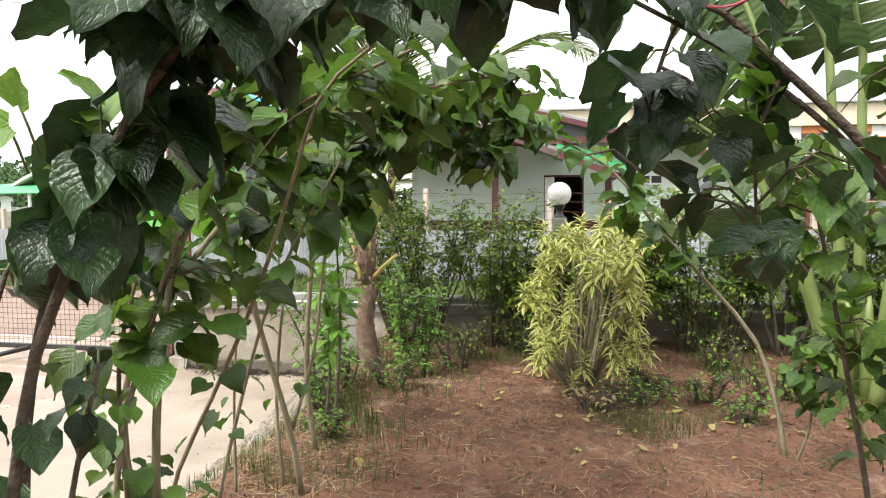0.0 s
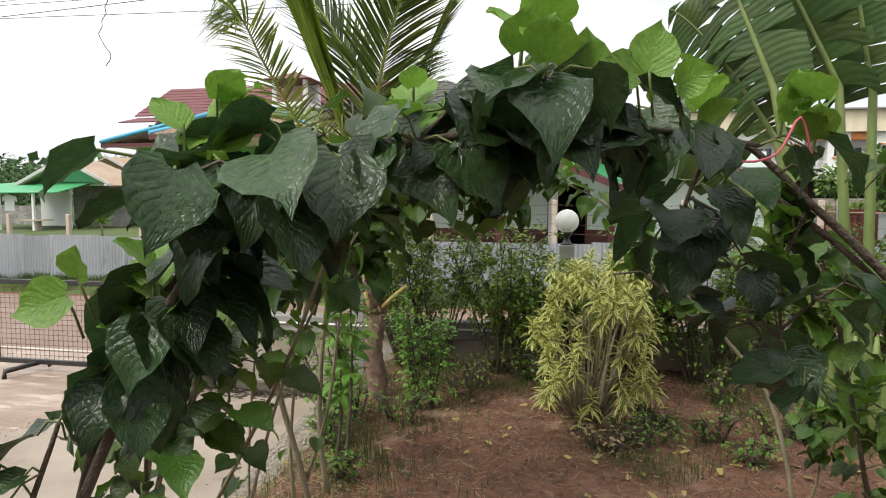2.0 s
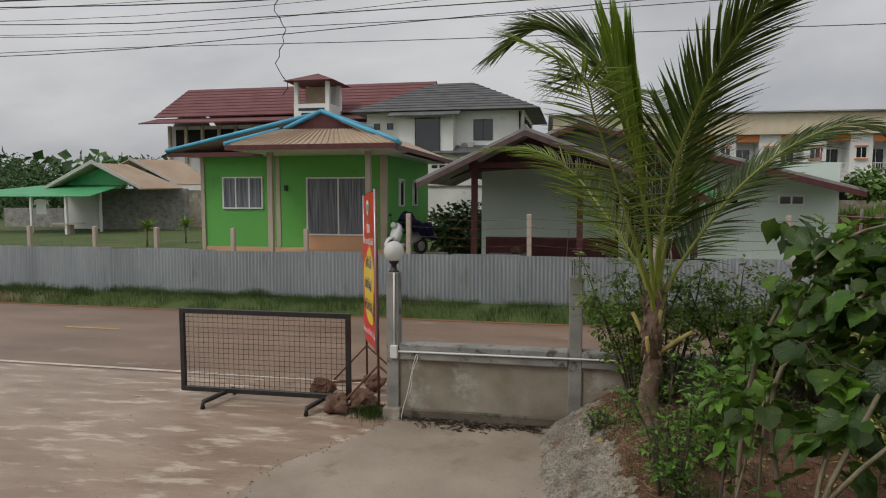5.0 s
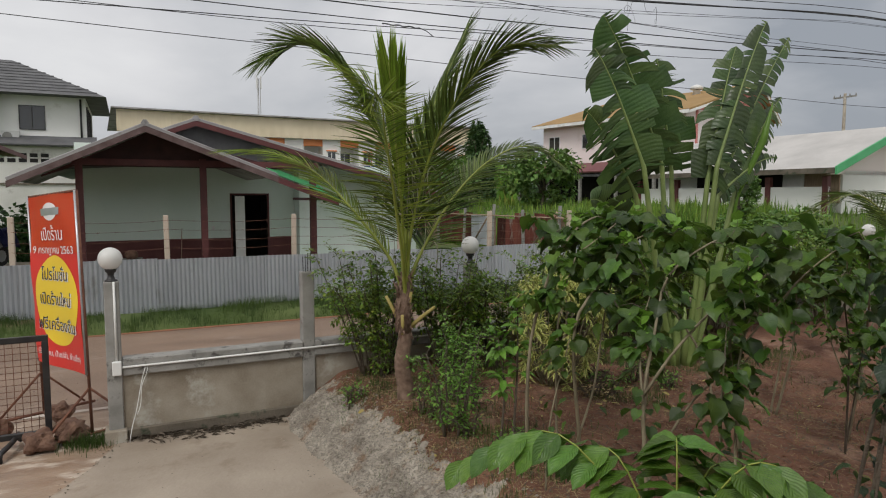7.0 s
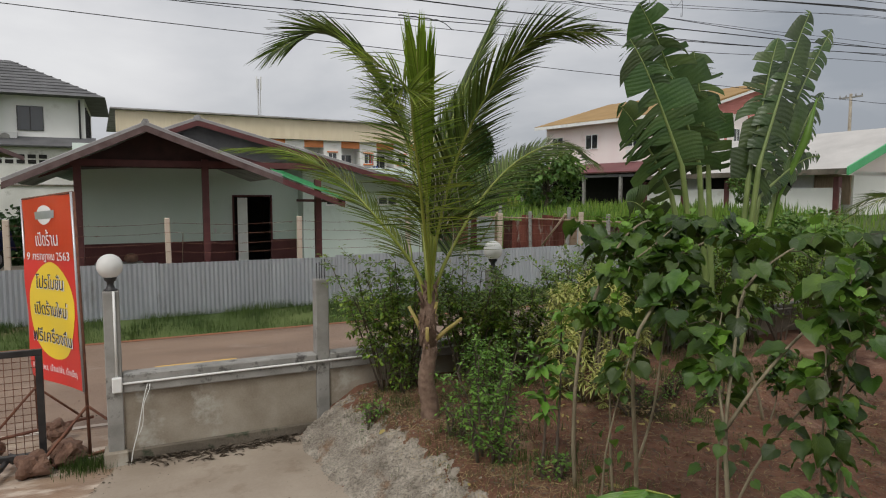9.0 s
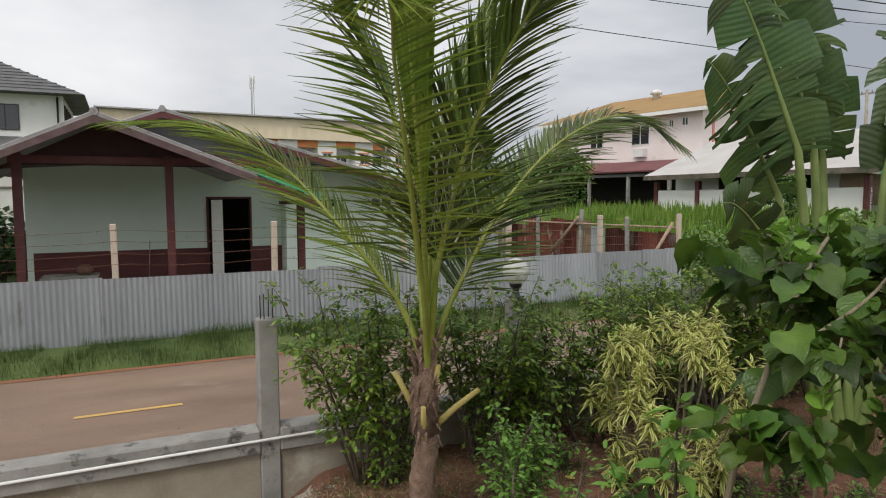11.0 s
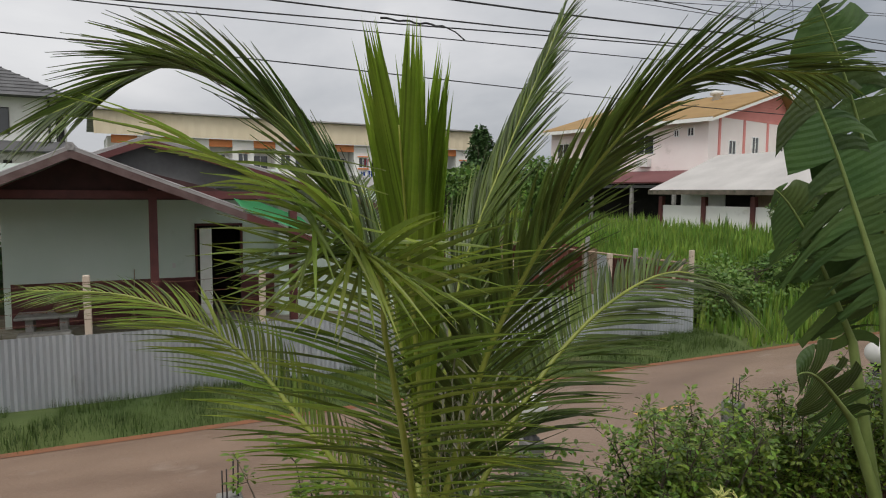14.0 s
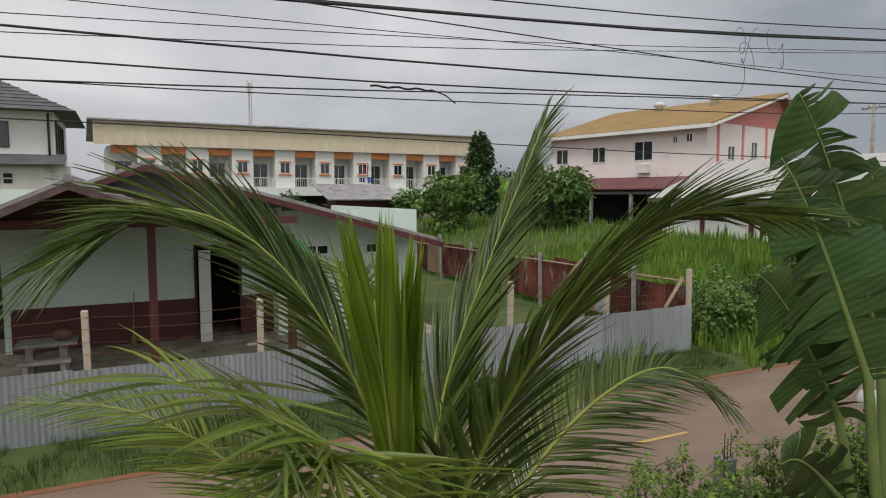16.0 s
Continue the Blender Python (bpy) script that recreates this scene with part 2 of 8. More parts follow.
M = dict(
    soil=mat("red_soil", (0.105, 0.044, 0.026), (0.220, 0.108, 0.067), 2.4, 0.95, 1.0, 38, spots=(0.285, 0.165, 0.115), spot_scale=1.3, spot_at=0.57),
    gravel=mat("grey_gravel", (0.185, 0.160, 0.130), (0.36, 0.322, 0.27), 5, 0.95, 1.0, 30, spots=(0.20, 0.135, 0.09), spot_scale=2.2, spot_at=0.57, vary=0.3),
    drive=mat("smooth_sandy_slab", (0.275, 0.222, 0.172), (0.385, 0.322, 0.258), 1.3, 0.62, 0.25, 30, spots=(0.225, 0.172, 0.127), spot_scale=0.9, spot_at=0.54),
    drive_old=mat("wet_flaking_slab", (0.235, 0.155, 0.105), (0.37, 0.275, 0.20), 1.8, 0.36, 0.3, 24, spots=(0.50, 0.42, 0.345), spot_scale=3.1, spot_at=0.525, rough2=0.8, stretch=(0.45, 1.5, 1), turn=-32),
    road=mat("dusty_asphalt", (0.172, 0.112, 0.078), (0.275, 0.188, 0.134), 1.1, 0.50, 0.5, 55, spots=(0.30, 0.225, 0.175), spot_scale=1.6, spot_at=0.6, stretch=(0.35, 1, 1)),
    roadline=mat("worn_white_line", (0.62, 0.58, 0.52), (0.45, 0.36, 0.3), 4, 0.8, 0.2, 50),
    yellowline=mat("worn_yellow_line", (0.62, 0.40, 0.09), (0.5, 0.32, 0.14), 4, 0.8, 0.2, 50),
    redline=mat("orange_mud_edge", (0.27, 0.105, 0.045), (0.19, 0.09, 0.05), 3, 0.9, 0.4, 50),
    grassland=mat("weedy_ground", (0.050, 0.084, 0.017), (0.095, 0.125, 0.034), 0.5, 0.95, 0.6, 12, spots=(0.17, 0.12, 0.07), spot_scale=0.25, spot_at=0.58),
    dirt=mat("trodden_yard", (0.22, 0.16, 0.11), (0.33, 0.26, 0.19), 0.7, 0.95, 0.5, 20, spots=(0.09, 0.13, 0.04), spot_scale=0.5, spot_at=0.52),
    blade=mat("grass_blade", (0.034, 0.070, 0.010), (0.085, 0.136, 0.024), 1.2, 0.6, 0, vary=0.35, trans=0.3),
    fieldblade=mat("rank_field_grass", (0.10, 0.21, 0.025), (0.19, 0.32, 0.05), 0.6, 0.6, 0, vary=0.35, trans=0.35, hue=0.03),
    drygrass=mat("dry_grass", (0.30, 0.22, 0.10), (0.42, 0.33, 0.18), 3, 0.8, 0, vary=0.3, trans=0.2),
    concrete=mat("cement_render", (0.195, 0.160, 0.118), (0.375, 0.335, 0.275), 2.3, 0.9, 0.10, 55, spots=(0.43, 0.41, 0.36), spot_scale=1.5, spot_at=0.55),
    concrete_dark=mat("stained_concrete", (0.20, 0.195, 0.18), (0.34, 0.33, 0.31), 4, 0.9, 0.14, 70, spots=(0.085, 0.08, 0.075), spot_scale=7, spot_at=0.565),
    plinth=mat("wet_mossy_cement", (0.075, 0.062, 0.046), (0.16, 0.135, 0.105), 2.2, 0.8, 0.5, 45, spots=(0.05, 0.06, 0.035), spot_scale=4, spot_at=0.55),
    pvc=mat("white_conduit", (0.75, 0.75, 0.74), (0.68, 0.68, 0.66), 9, 0.4, 0),
    globe=mat("white_opal_globe", (0.82, 0.82, 0.80), (0.78, 0.77, 0.75), 5, 0.25, 0, trans=0.35),
    black=mat("black_painted_steel", (0.012, 0.012, 0.013), (0.03, 0.028, 0.028), 10, 0.45, 0.1, 80),
    rust=mat("rusty_bar", (0.11, 0.045, 0.03), (0.2, 0.085, 0.05), 14, 0.85, 0.3, 90),
    corr=mat("galvanised_sheet", (0.44, 0.46, 0.49), (0.54, 0.56, 0.59), 1.5, 0.6, 0.1, 40, metal=0.0, spots=(0.36, 0.36, 0.36), spot_scale=2.2, spot_at=0.62, stretch=(1, 1, 0.3), vary=0.1),
    corrust=mat("rusted_sheet", (0.11, 0.03, 0.025), (0.24, 0.085, 0.06), 2.6, 0.85, 0.3, 50, spots=(0.30, 0.26, 0.23), spot_scale=2.5, spot_at=0.57, stretch=(1, 1, 0.35), vary=0.5),
    maroon=mat("maroon_painted_wood", (0.075, 0.018, 0.018), (0.115, 0.03, 0.03), 4, 0.6, 0.1, 60),
    barge=mat("weathered_barge_board", (0.075, 0.042, 0.040), (0.14, 0.095, 0.09), 3, 0.8, 0.2, 40),
    maroon2=mat("maroon_dado_wall", (0.085, 0.022, 0.022), (0.12, 0.035, 0.033), 2, 0.7, 0.1, 60),
    # maroon boards darkened: the roof overhang's shade is in this colour
    gableboard=mat("shaded_maroon_gable_boards", (0.030, 0.010, 0.010), (0.055, 0.018, 0.018), 4, 0.7, 0.1, 60),
    stainedwhite=mat("stained_white_wall", (0.50, 0.49, 0.46), (0.66, 0.65, 0.62), 0.5, 0.9, 0.1, 12, spots=(0.33, 0.32, 0.29), spot_scale=0.6, spot_at=0.57),
    mint=mat("pale_mint_wall", (0.60, 0.70, 0.63), (0.66, 0.75, 0.69), 0.8, 0.85, 0.08, 40, spots=(0.56, 0.65, 0.58), spot_scale=0.7, spot_at=0.6),
    green=mat("bright_green_wall", (0.115, 0.39, 0.075), (0.14, 0.44, 0.10), 0.7, 0.8, 0.06, 40, spots=(0.11, 0.34, 0.075), spot_scale=0.9, spot_at=0.6),
    peach=mat("peach_plinth", (0.60, 0.36, 0.21), (0.67, 0.43, 0.27), 1, 0.85, 0.1, 40),
    column=mat("unpainted_column", (0.43, 0.35, 0.28), (0.52, 0.44, 0.36), 2, 0.85, 0.15, 50),
    white=mat("white_wall", (0.72, 0.72, 0.70), (0.80, 0.80, 0.78), 0.6, 0.85, 0.05, 30, spots=(0.62, 0.61, 0.58), spot_scale=0.5, spot_at=0.62),
    pinkwhite=mat("pale_pink_wall", (0.80, 0.70, 0.69), (0.84, 0.77, 0.75), 0.5, 0.85, 0.05, 30, spots=(0.64, 0.57, 0.54), spot_scale=0.4, spot_at=0.6),
    pink=mat("pink_clapboard", (0.60, 0.22, 0.20), (0.68, 0.27, 0.25), 1, 0.8, 0.08, 30),
    cream=mat("cream_metal_panel", (0.66, 0.56, 0.40), (0.72, 0.62, 0.46), 0.4, 0.6, 0.05, 20),
    orange=mat("orange_panel", (0.66, 0.22, 0.08), (0.72, 0.28, 0.11), 1, 0.8, 0.05, 20),
    roofgrey=mat("grey_fibre_roof", (0.22, 0.21, 0.21), (0.36, 0.35, 0.35), 1.2, 0.85, 0.2, 20, spots=(0.14, 0.135, 0.13), spot_scale=1.5, spot_at=0.58),
    rooftan=mat("tan_roof_sheet", (0.36, 0.26, 0.18), (0.45, 0.34, 0.25), 0.8, 0.8, 0.15, 20),
    roofblue=mat("blue_ridge_trim", (0.06, 0.32, 0.50), (0.10, 0.40, 0.58), 2, 0.6, 0.05, 20),
    roofred=mat("red_roof", (0.145, 0.052, 0.055), (0.19, 0.075, 0.077), 0.5, 0.8, 0.1, 8),
    roofdark=mat("dark_tile_roof", (0.085, 0.085, 0.09), (0.14, 0.14, 0.145), 1, 0.8, 0.2, 8),
    rooforange=mat("ochre_roof", (0.27, 0.165, 0.06), (0.35, 0.22, 0.085), 0.6, 0.85, 0.1, 8),
    roofwhite=mat("weathered_white_roof", (0.40, 0.385, 0.37), (0.52, 0.50, 0.48), 0.6, 0.7, 0.1, 10),
    roofgreen=mat("green_plastic_sheet", (0.08, 0.42, 0.17), (0.12, 0.52, 0.23), 1.5, 0.45, 0.05, 20, trans=0.25),
    window=glass("dark_glass"),
    curtain=mat("grey_curtain", (0.035, 0.04, 0.05), (0.24, 0.26, 0.30), 6, 0.35, 0.1, 20, stretch=(3, 3, 0.1)),
    # near-black: shade of open rooms put into the colour; also a dark shutter
    dark=mat("shade_and_panel_black", (0.010, 0.009, 0.009), (0.018, 0.016, 0.016), 3, 0.9, 0),
    frame=mat("white_frame", (0.78, 0.78, 0.77), (0.72, 0.72, 0.70), 6, 0.5, 0),
    cable=mat("black_cable", (0.012, 0.012, 0.013), (0.02, 0.02, 0.02), 6, 0.6, 0),
    petiole=mat("leaf_petiole", (0.10, 0.14, 0.03), (0.17, 0.20, 0.05), 5, 0.5, 0.1, 60),
    bark=mat("grey_bark", (0.16, 0.135, 0.085), (0.29, 0.25, 0.165), 18, 0.9, 0.6, 90, stretch=(1, 1, 0.25)),
    barkdark=mat("dark_bark", (0.07, 0.055, 0.04), (0.14, 0.11, 0.08), 18, 0.9, 0.6, 90),
    mulberry=veined(mat("mulberry_leaf", (0.017, 0.044, 0.014), (0.042, 0.086, 0.026), 7, 0.29, 0.16, 26, vary=0.5, trans=0.28, hue=0.015), depth=0.5),
    mulberry_fresh=veined(mat("mulberry_leaf_fresh", (0.030, 0.078, 0.011), (0.088, 0.168, 0.024), 7, 0.31, 0.16, 26, vary=0.6, trans=0.40, hue=0.02), depth=0.45),
    younglf=veined(mat("young_leaf", (0.13, 0.27, 0.03), (0.20, 0.36, 0.05), 8, 0.45, 0.2, 50, vary=0.25, trans=0.35)),
    smallleaf=mat("small_leaf", (0.080, 0.170, 0.017), (0.185, 0.310, 0.040), 5, 0.42, 0.1, 60, vary=0.5, trans=0.22, hue=0.04),
    limeleaf=mat("lime_leaf", (0.10, 0.235, 0.025), (0.18, 0.34, 0.05), 5, 0.45, 0.1, 60, vary=0.3, trans=0.3),
    bushleaf=mat("bush_leaf", (0.07, 0.155, 0.028), (0.14, 0.25, 0.055), 1, 0.6, 0.1, 40, vary=0.45, trans=0.25, hue=0.03),
    pinnate=mat("pinnate_leaf", (0.062, 0.155, 0.020), (0.12, 0.235, 0.038), 5, 0.30, 0.1, 60, vary=0.35, trans=0.3, hue=0.02),
    farleaf=mat("far_tree_leaf", (0.03, 0.075, 0.018), (0.065, 0.13, 0.035), 2, 0.7, 0.1, 20, vary=0.45, trans=0.15),
    palm=mat("palm_leaflet", (0.048, 0.090, 0.018), (0.122, 0.172, 0.036), 2, 0.33, 0.1, 60, vary=0.6, trans=0.36, hue=0.02),
    # brighter, yellower palm leaflet: sunlight on some fronds put into the colour
    palmtip=mat("sunlit_palm_leaflet", (0.105, 0.178, 0.022), (0.225, 0.305, 0.045), 2, 0.34, 0.1, 60, vary=0.5, trans=0.45, hue=0.025),
    palmyoung=mat("young_palm_leaflet", (0.16, 0.275, 0.022), (0.31, 0.42, 0.05), 3, 0.40, 0.1, 60, vary=0.4, trans=0.5),
    rachis=mat("yellow_green_stalk", (0.19, 0.235, 0.03), (0.29, 0.32, 0.06), 4, 0.45, 0.1, 60),
    withered=mat("withered_leaflet", (0.16, 0.16, 0.10), (0.28, 0.27, 0.20), 6, 0.7, 0.2, 60, vary=0.3, trans=0.2),
    stalk=mat("pale_green_stalk", (0.13, 0.185, 0.05), (0.21, 0.27, 0.085), 4, 0.5, 0.1, 60),
    stub=mat("cut_stalk", (0.30, 0.25, 0.06), (0.42, 0.33, 0.12), 6, 0.7, 0.3, 60),
    fibre=mat("brown_palm_fibre", (0.13, 0.08, 0.055), (0.28, 0.19, 0.14), 16, 0.95, 0.8, 90),
    banana=mat("broad_leaf", (0.032, 0.070, 0.018), (0.062, 0.112, 0.030), 4, 0.36, 0.15, 40, vary=0.4, trans=0.22, hue=0.03),
    variegated=mat("variegated_leaf", (0.17, 0.26, 0.05), (0.48, 0.47, 0.15), 22, 0.5, 0.05, 60, vary=0.25, trans=0.25),
    redcloth=mat("red_cloth", (0.45, 0.02, 0.06), (0.52, 0.04, 0.08), 3, 0.8, 0),
    bluecloth=mat("blue_cloth", (0.02, 0.06, 0.35), (0.03, 0.09, 0.42), 3, 0.8, 0),
    navy=mat("navy_cover", (0.010, 0.014, 0.07), (0.02, 0.025, 0.11), 8, 0.5, 0.2, 30, spots=(0.3, 0.3, 0.38), spot_scale=30, spot_at=0.66),
    stone=mat("brown_laterite", (0.105, 0.055, 0.038), (0.20, 0.115, 0.078), 8, 0.95, 1.0, 40),
    banner=mat("orange_vinyl", (0.78, 0.10, 0.03), (0.80, 0.13, 0.035), 1.2, 0.4, 0),
    banner_red=mat("red_vinyl", (0.66, 0.025, 0.02), (0.68, 0.035, 0.025), 1.2, 0.4, 0),
    banner_yellow=mat("yellow_vinyl", (0.85, 0.60, 0.03), (0.85, 0.63, 0.05), 1.2, 0.4, 0),
    ink=mat("dark_ink", (0.02, 0.015, 0.03), (0.03, 0.02, 0.04), 5, 0.45, 0),
    paper=mat("white_ink", (0.80, 0.80, 0.80), (0.77, 0.77, 0.77), 5, 0.45, 0),
    plastic=mat("white_plastic", (0.70, 0.70, 0.69), (0.62, 0.62, 0.60), 3, 0.5, 0),
    wood=mat("weathered_wood", (0.27, 0.19, 0.13), (0.40, 0.30, 0.22), 6, 0.85, 0.3, 60, stretch=(4, 4, 0.4)),
    tire=mat("rubber", (0.015, 0.015, 0.015), (0.03, 0.03, 0.03), 9, 0.8, 0.2, 60),
    silver=mat("silver_paint", (0.42, 0.43, 0.45), (0.48, 0.49, 0.51), 4, 0.3, 0, metal=0.5),
    string=mat("pink_string", (0.55, 0.10, 0.14), (0.6, 0.14, 0.18), 6, 0.8, 0),
)


# ---- building helpers ----
def box(bm, x0, x1, y0, y1, z0, z1, m=None):
    v = bmesh.ops.create_cube(bm, size=1.0, matrix=Matrix.Translation(((x0 + x1) / 2, (y0 + y1) / 2, (z0 + z1) / 2))
                              @ Matrix.Diagonal((x1 - x0, y1 - y0, z1 - z0, 1)))["verts"]
    if m is not None:
        bmesh.ops.transform(bm, matrix=m, verts=v)
    return v


def boxes(*rows):
    bm = bmesh.new()
    for r in rows:
        box(bm, *r)
    return bm


def prism(poly, axis, d0, d1):
    """A polygon of (a, b) pairs drawn out along an axis: for 'y' the pairs are x, z; for 'x' they are y, z; for 'z' x, y."""
    bm = bmesh.new()
    put = {"y": lambda a, b, d: (a, d, b), "x": lambda a, b, d: (d, a, b), "z": lambda a, b, d: (a, b, d)}[axis]
    lo, hi = [bm.verts.new(put(a, b, d0)) for a, b in poly], [bm.verts.new(put(a, b, d1)) for a, b in poly]
    bm.faces.new(lo)
    bm.faces.new(hi[::-1])
    for i in range(len(poly)):
        j = (i + 1) % len(poly)
        bm.faces.new((lo[j], lo[i], hi[i], hi[j]))
    bmesh.ops.recalc_face_normals(bm, faces=bm.faces)
    return bm


def slab(corners, thick):
    """A flat sheet with thickness below its corners, for roofs."""
    bm = bmesh.new()
    v = [Vector(c) for c in corners]
    nrm = (v[1] - v[0]).cross(v[-1] - v[0]).normalized()
    if nrm.z < 0:
        nrm = -nrm
    top, low = [bm.verts.new(c) for c in v], [bm.verts.new(c - nrm * thick) for c in v]
    bm.faces.new(top)
    bm.faces.new(low[::-1])
    for i in range(len(v)):
        j = (i + 1) % len(v)
        bm.faces.new((top[j], top[i], low[i], low[j]))
    bmesh.ops.recalc_face_normals(bm, faces=bm.faces)
    return bm


def ribbed(o, u, w, nu, pitch, depth, thick=0.0, kind="sine"):
    """A corrugated sheet: origin o, edge u across the ribs, edge w along them, out of plane nu."""
    o, u, w, nu = Vector(o), Vector(u), Vector(w), Vector(nu).normalized()
    n = max(2, int(u.length / pitch)) * 4
    bm = bmesh.new()
    rows = []
    for i in range(n + 1):
        f = i / n
        h = depth * (math.sin(f * n / 4 * 2 * math.pi) if kind == "sine" else (1.0 if i % 4 in (0, 1) else -1.0))
        p = o + u * f + nu * h
        rows.append((bm.verts.new(p), bm.verts.new(p + w)))
    for a, b in zip(rows, rows[1:]):
        bm.faces.new((a[0], b[0], b[1], a[1]))
    if thick:
        bmesh.ops.solidify(bm, geom=bm.faces[:], thickness=thick)
    return bm


def tube(bm, pts, radii, n=8, cap=True):
    """A round tube through points."""
    pts = [Vector(p) for p in pts]
    if not isinstance(radii, (list, tuple)):
        radii = [radii] * len(pts)
    rings, side = [], None
    for i, p in enumerate(pts):
        d = (pts[min(i + 1, len(pts) - 1)] - pts[max(i - 1, 0)]).normalized()
        if side is None:
            side = d.cross(Vector((0, 0, 1)) if abs(d.z) < 0.9 else Vector((1, 0, 0))).normalized()
        side = (side - d * side.dot(d)).normalized()
        up = d.cross(side)
        rings.append([bm.verts.new(p + (side * math.cos(2 * math.pi * k / n) + up * math.sin(2 * math.pi * k / n)) * radii[i]) for k in range(n)])
    for a, b in zip(rings, rings[1:]):
        for k in range(n):
            f = bm.faces.new((a[k], a[(k + 1) % n], b[(k + 1) % n], b[k]))
            f.smooth = True
    if cap:
        bm.faces.new(rings[0][::-1])
        bm.faces.new(rings[-1])
    return bm


def ball(bm, c, r, u=12, v=8, squash=1.0):
    q = bmesh.ops.create_uvsphere(bm, u_segments=u, v_segments=v, radius=r, matrix=Matrix.Translation(c) @ Matrix.Diagonal((1, 1, squash, 1)))
    for w in q["verts"]:
        for f in w.link_faces:
            f.smooth = True
    return q["verts"]


def finish(bm, name):
    me = bpy.data.meshes.new(name)
    bm.to_mesh(me)
    bm.free()
    return me


def part(name, bm, material, parent=None, label="", bevel=0.0):
    if bevel:
        bmesh.ops.bevel(bm, geom=[e for e in bm.edges if len(e.link_faces) == 2 and e.calc_face_angle(0) > 0.5], offset=bevel, segments=1, affect="EDGES")
    me = finish(bm, name)
    me.materials.append(material)
    ob = new(name, me)
    if parent is not None:
        ob.parent = parent
    if label:
        ob["label"] = label
    return ob


def thing(name, label, category, group="", at=(0, 0, 0), kind=""):
    ob = new(name)
    ob.location = at
    ob.empty_display_size = 0.1
    return tagged(ob, label, category, group, kind)


def structure(name, bm, material, label, category="", bevel=0.0):
    return tagged(part(name, bm, material, None, "", bevel), label, category or name.split("_")[0], kind="structure")


def mesh_part(name, verts, faces, material, parent=None, smooth=False):
    me = bpy.data.meshes.new(name)
    me.from_pydata(verts, [], faces)
    me.materials.append(material)
    if smooth:
        me.polygons.foreach_set("use_smooth", [True] * len(me.polygons))
    me.update()
    ob = new(name, me)
    if parent is not None:
        ob.parent = parent
    return ob


def lerp(a, b, f):
    return a + (b - a) * f


def ease(a, b, x):
    f = min(1.0, max(0.0, (x - a) / (b - a)))
    return f * f * (3 - 2 * f)


# ---- ground ----
def edge_x(y):
    """Where the garden bed's foot meets the drive."""
    return -2.62 - 0.10 * math.sin(y * 1.3) + (0.25 if y < 1 else 0.25 * ease(3.5, 1.0, y)) - 0.25 * ease(-1, -6, y)


def bed_z(x, y):
    """Height of the planted bed: a bank at its left side, a plateau with lumps."""
    f = ease(edge_x(y) - 0.12, edge_x(y) + 0.85, x)
    top = 0.49 - 0.05 * ease(0.5, 4.0, x) - 0.12 * ease(0.8, 2.2, x) * ease(5.0, 3.5, y)
    lump = 0.030 * noise.noise((x * 1.4, y * 1.4, 0)) + 0.022 * noise.noise((x * 5, y * 5, 3)) + 0.014 * noise.noise((x * 13, y * 13, 5)) + 0.008 * noise.noise((x * 31, y * 31, 9))
    return -0.03 + f * (top + 0.03 + lump) + (0.05 * noise.noise((x * 4, y * 4, 8)) + 0.03 * noise.noise((x * 11, y * 11, 8))) * f * (1 - f) * 2.2


def ground_z(x, y):
    z = -0.20
    if y > 12.9:
        z = lerp(-0.20, 0.05, ease(12.9, 14.2, y))
    if x > 10.6 and y > 14.5:
        z += 0.35 * ease(10.6, 13.0, x) + 1.35 * ease(12.5, 23.0, x) * ease(14.5, 20.0, y) + 0.15 * noise.noise((x * 0.3, y * 0.3, 2))
    return z + 0.05 * noise.noise((x * 0.5, y * 0.5, 0)) * ease(13.5, 14.5, y)


def spaced(*runs):
    out = []
    for a, b, n in runs:
        out += [lerp(a, b, i / n) for i in range(n)]
    return out + [runs[-1][1]]


def sheet(name, xs, ys, f, material, label, cat, keep=None):
    verts = [(x, y, f(x, y)) for y in ys for x in xs]
    n = len(xs)
    faces = [(j * n + i, j * n + i + 1, (j + 1) * n + i + 1, (j + 1) * n + i) for j in range(len(ys) - 1) for i in range(n - 1)
             if keep is None or keep((xs[i] + xs[i + 1]) / 2, (ys[j] + ys[j + 1]) / 2)]
    ob = mesh_part(name, verts, faces, material, None, True)
    return tagged(ob, label, cat, kind="structure")


sheet("ground", spaced((-2500, -60, 12), (-60, -20, 20), (-20, 60, 80), (60, 2500, 12)), spaced((-2500, -30, 10), (-30, 12, 14), (12, 16, 16), (16, 90, 60), (90, 3500, 14)),
      ground_z, M["grassland"], "flat weedy green ground with bare brown patches", "ground")
sheet("garden_bed", spaced((-3.2, 3.0, 290), (3.0, 11.0, 70)), spaced((-8, .8, 40), (.8, 6.57, 250)), bed_z, M["soil"],
      "raised bed of damp reddish brown garden soil", "garden soil", keep=lambda x, y: x > edge_x(y) - 0.15)
def slab_x(y):
    """The crack between the old and the newer slab of the drive."""
    return -5.45 + 0.25 * ease(2, 4.5, y) + 0.75 * ease(4.6, 6.6, y) + 0.05 * noise.noise((y * 3, 0, 0))


def drive_z(x, y):
    return -0.075 * ease(6.6, 8.0, y) + 0.010 * noise.noise((x * 0.7, y * 0.7, 1))


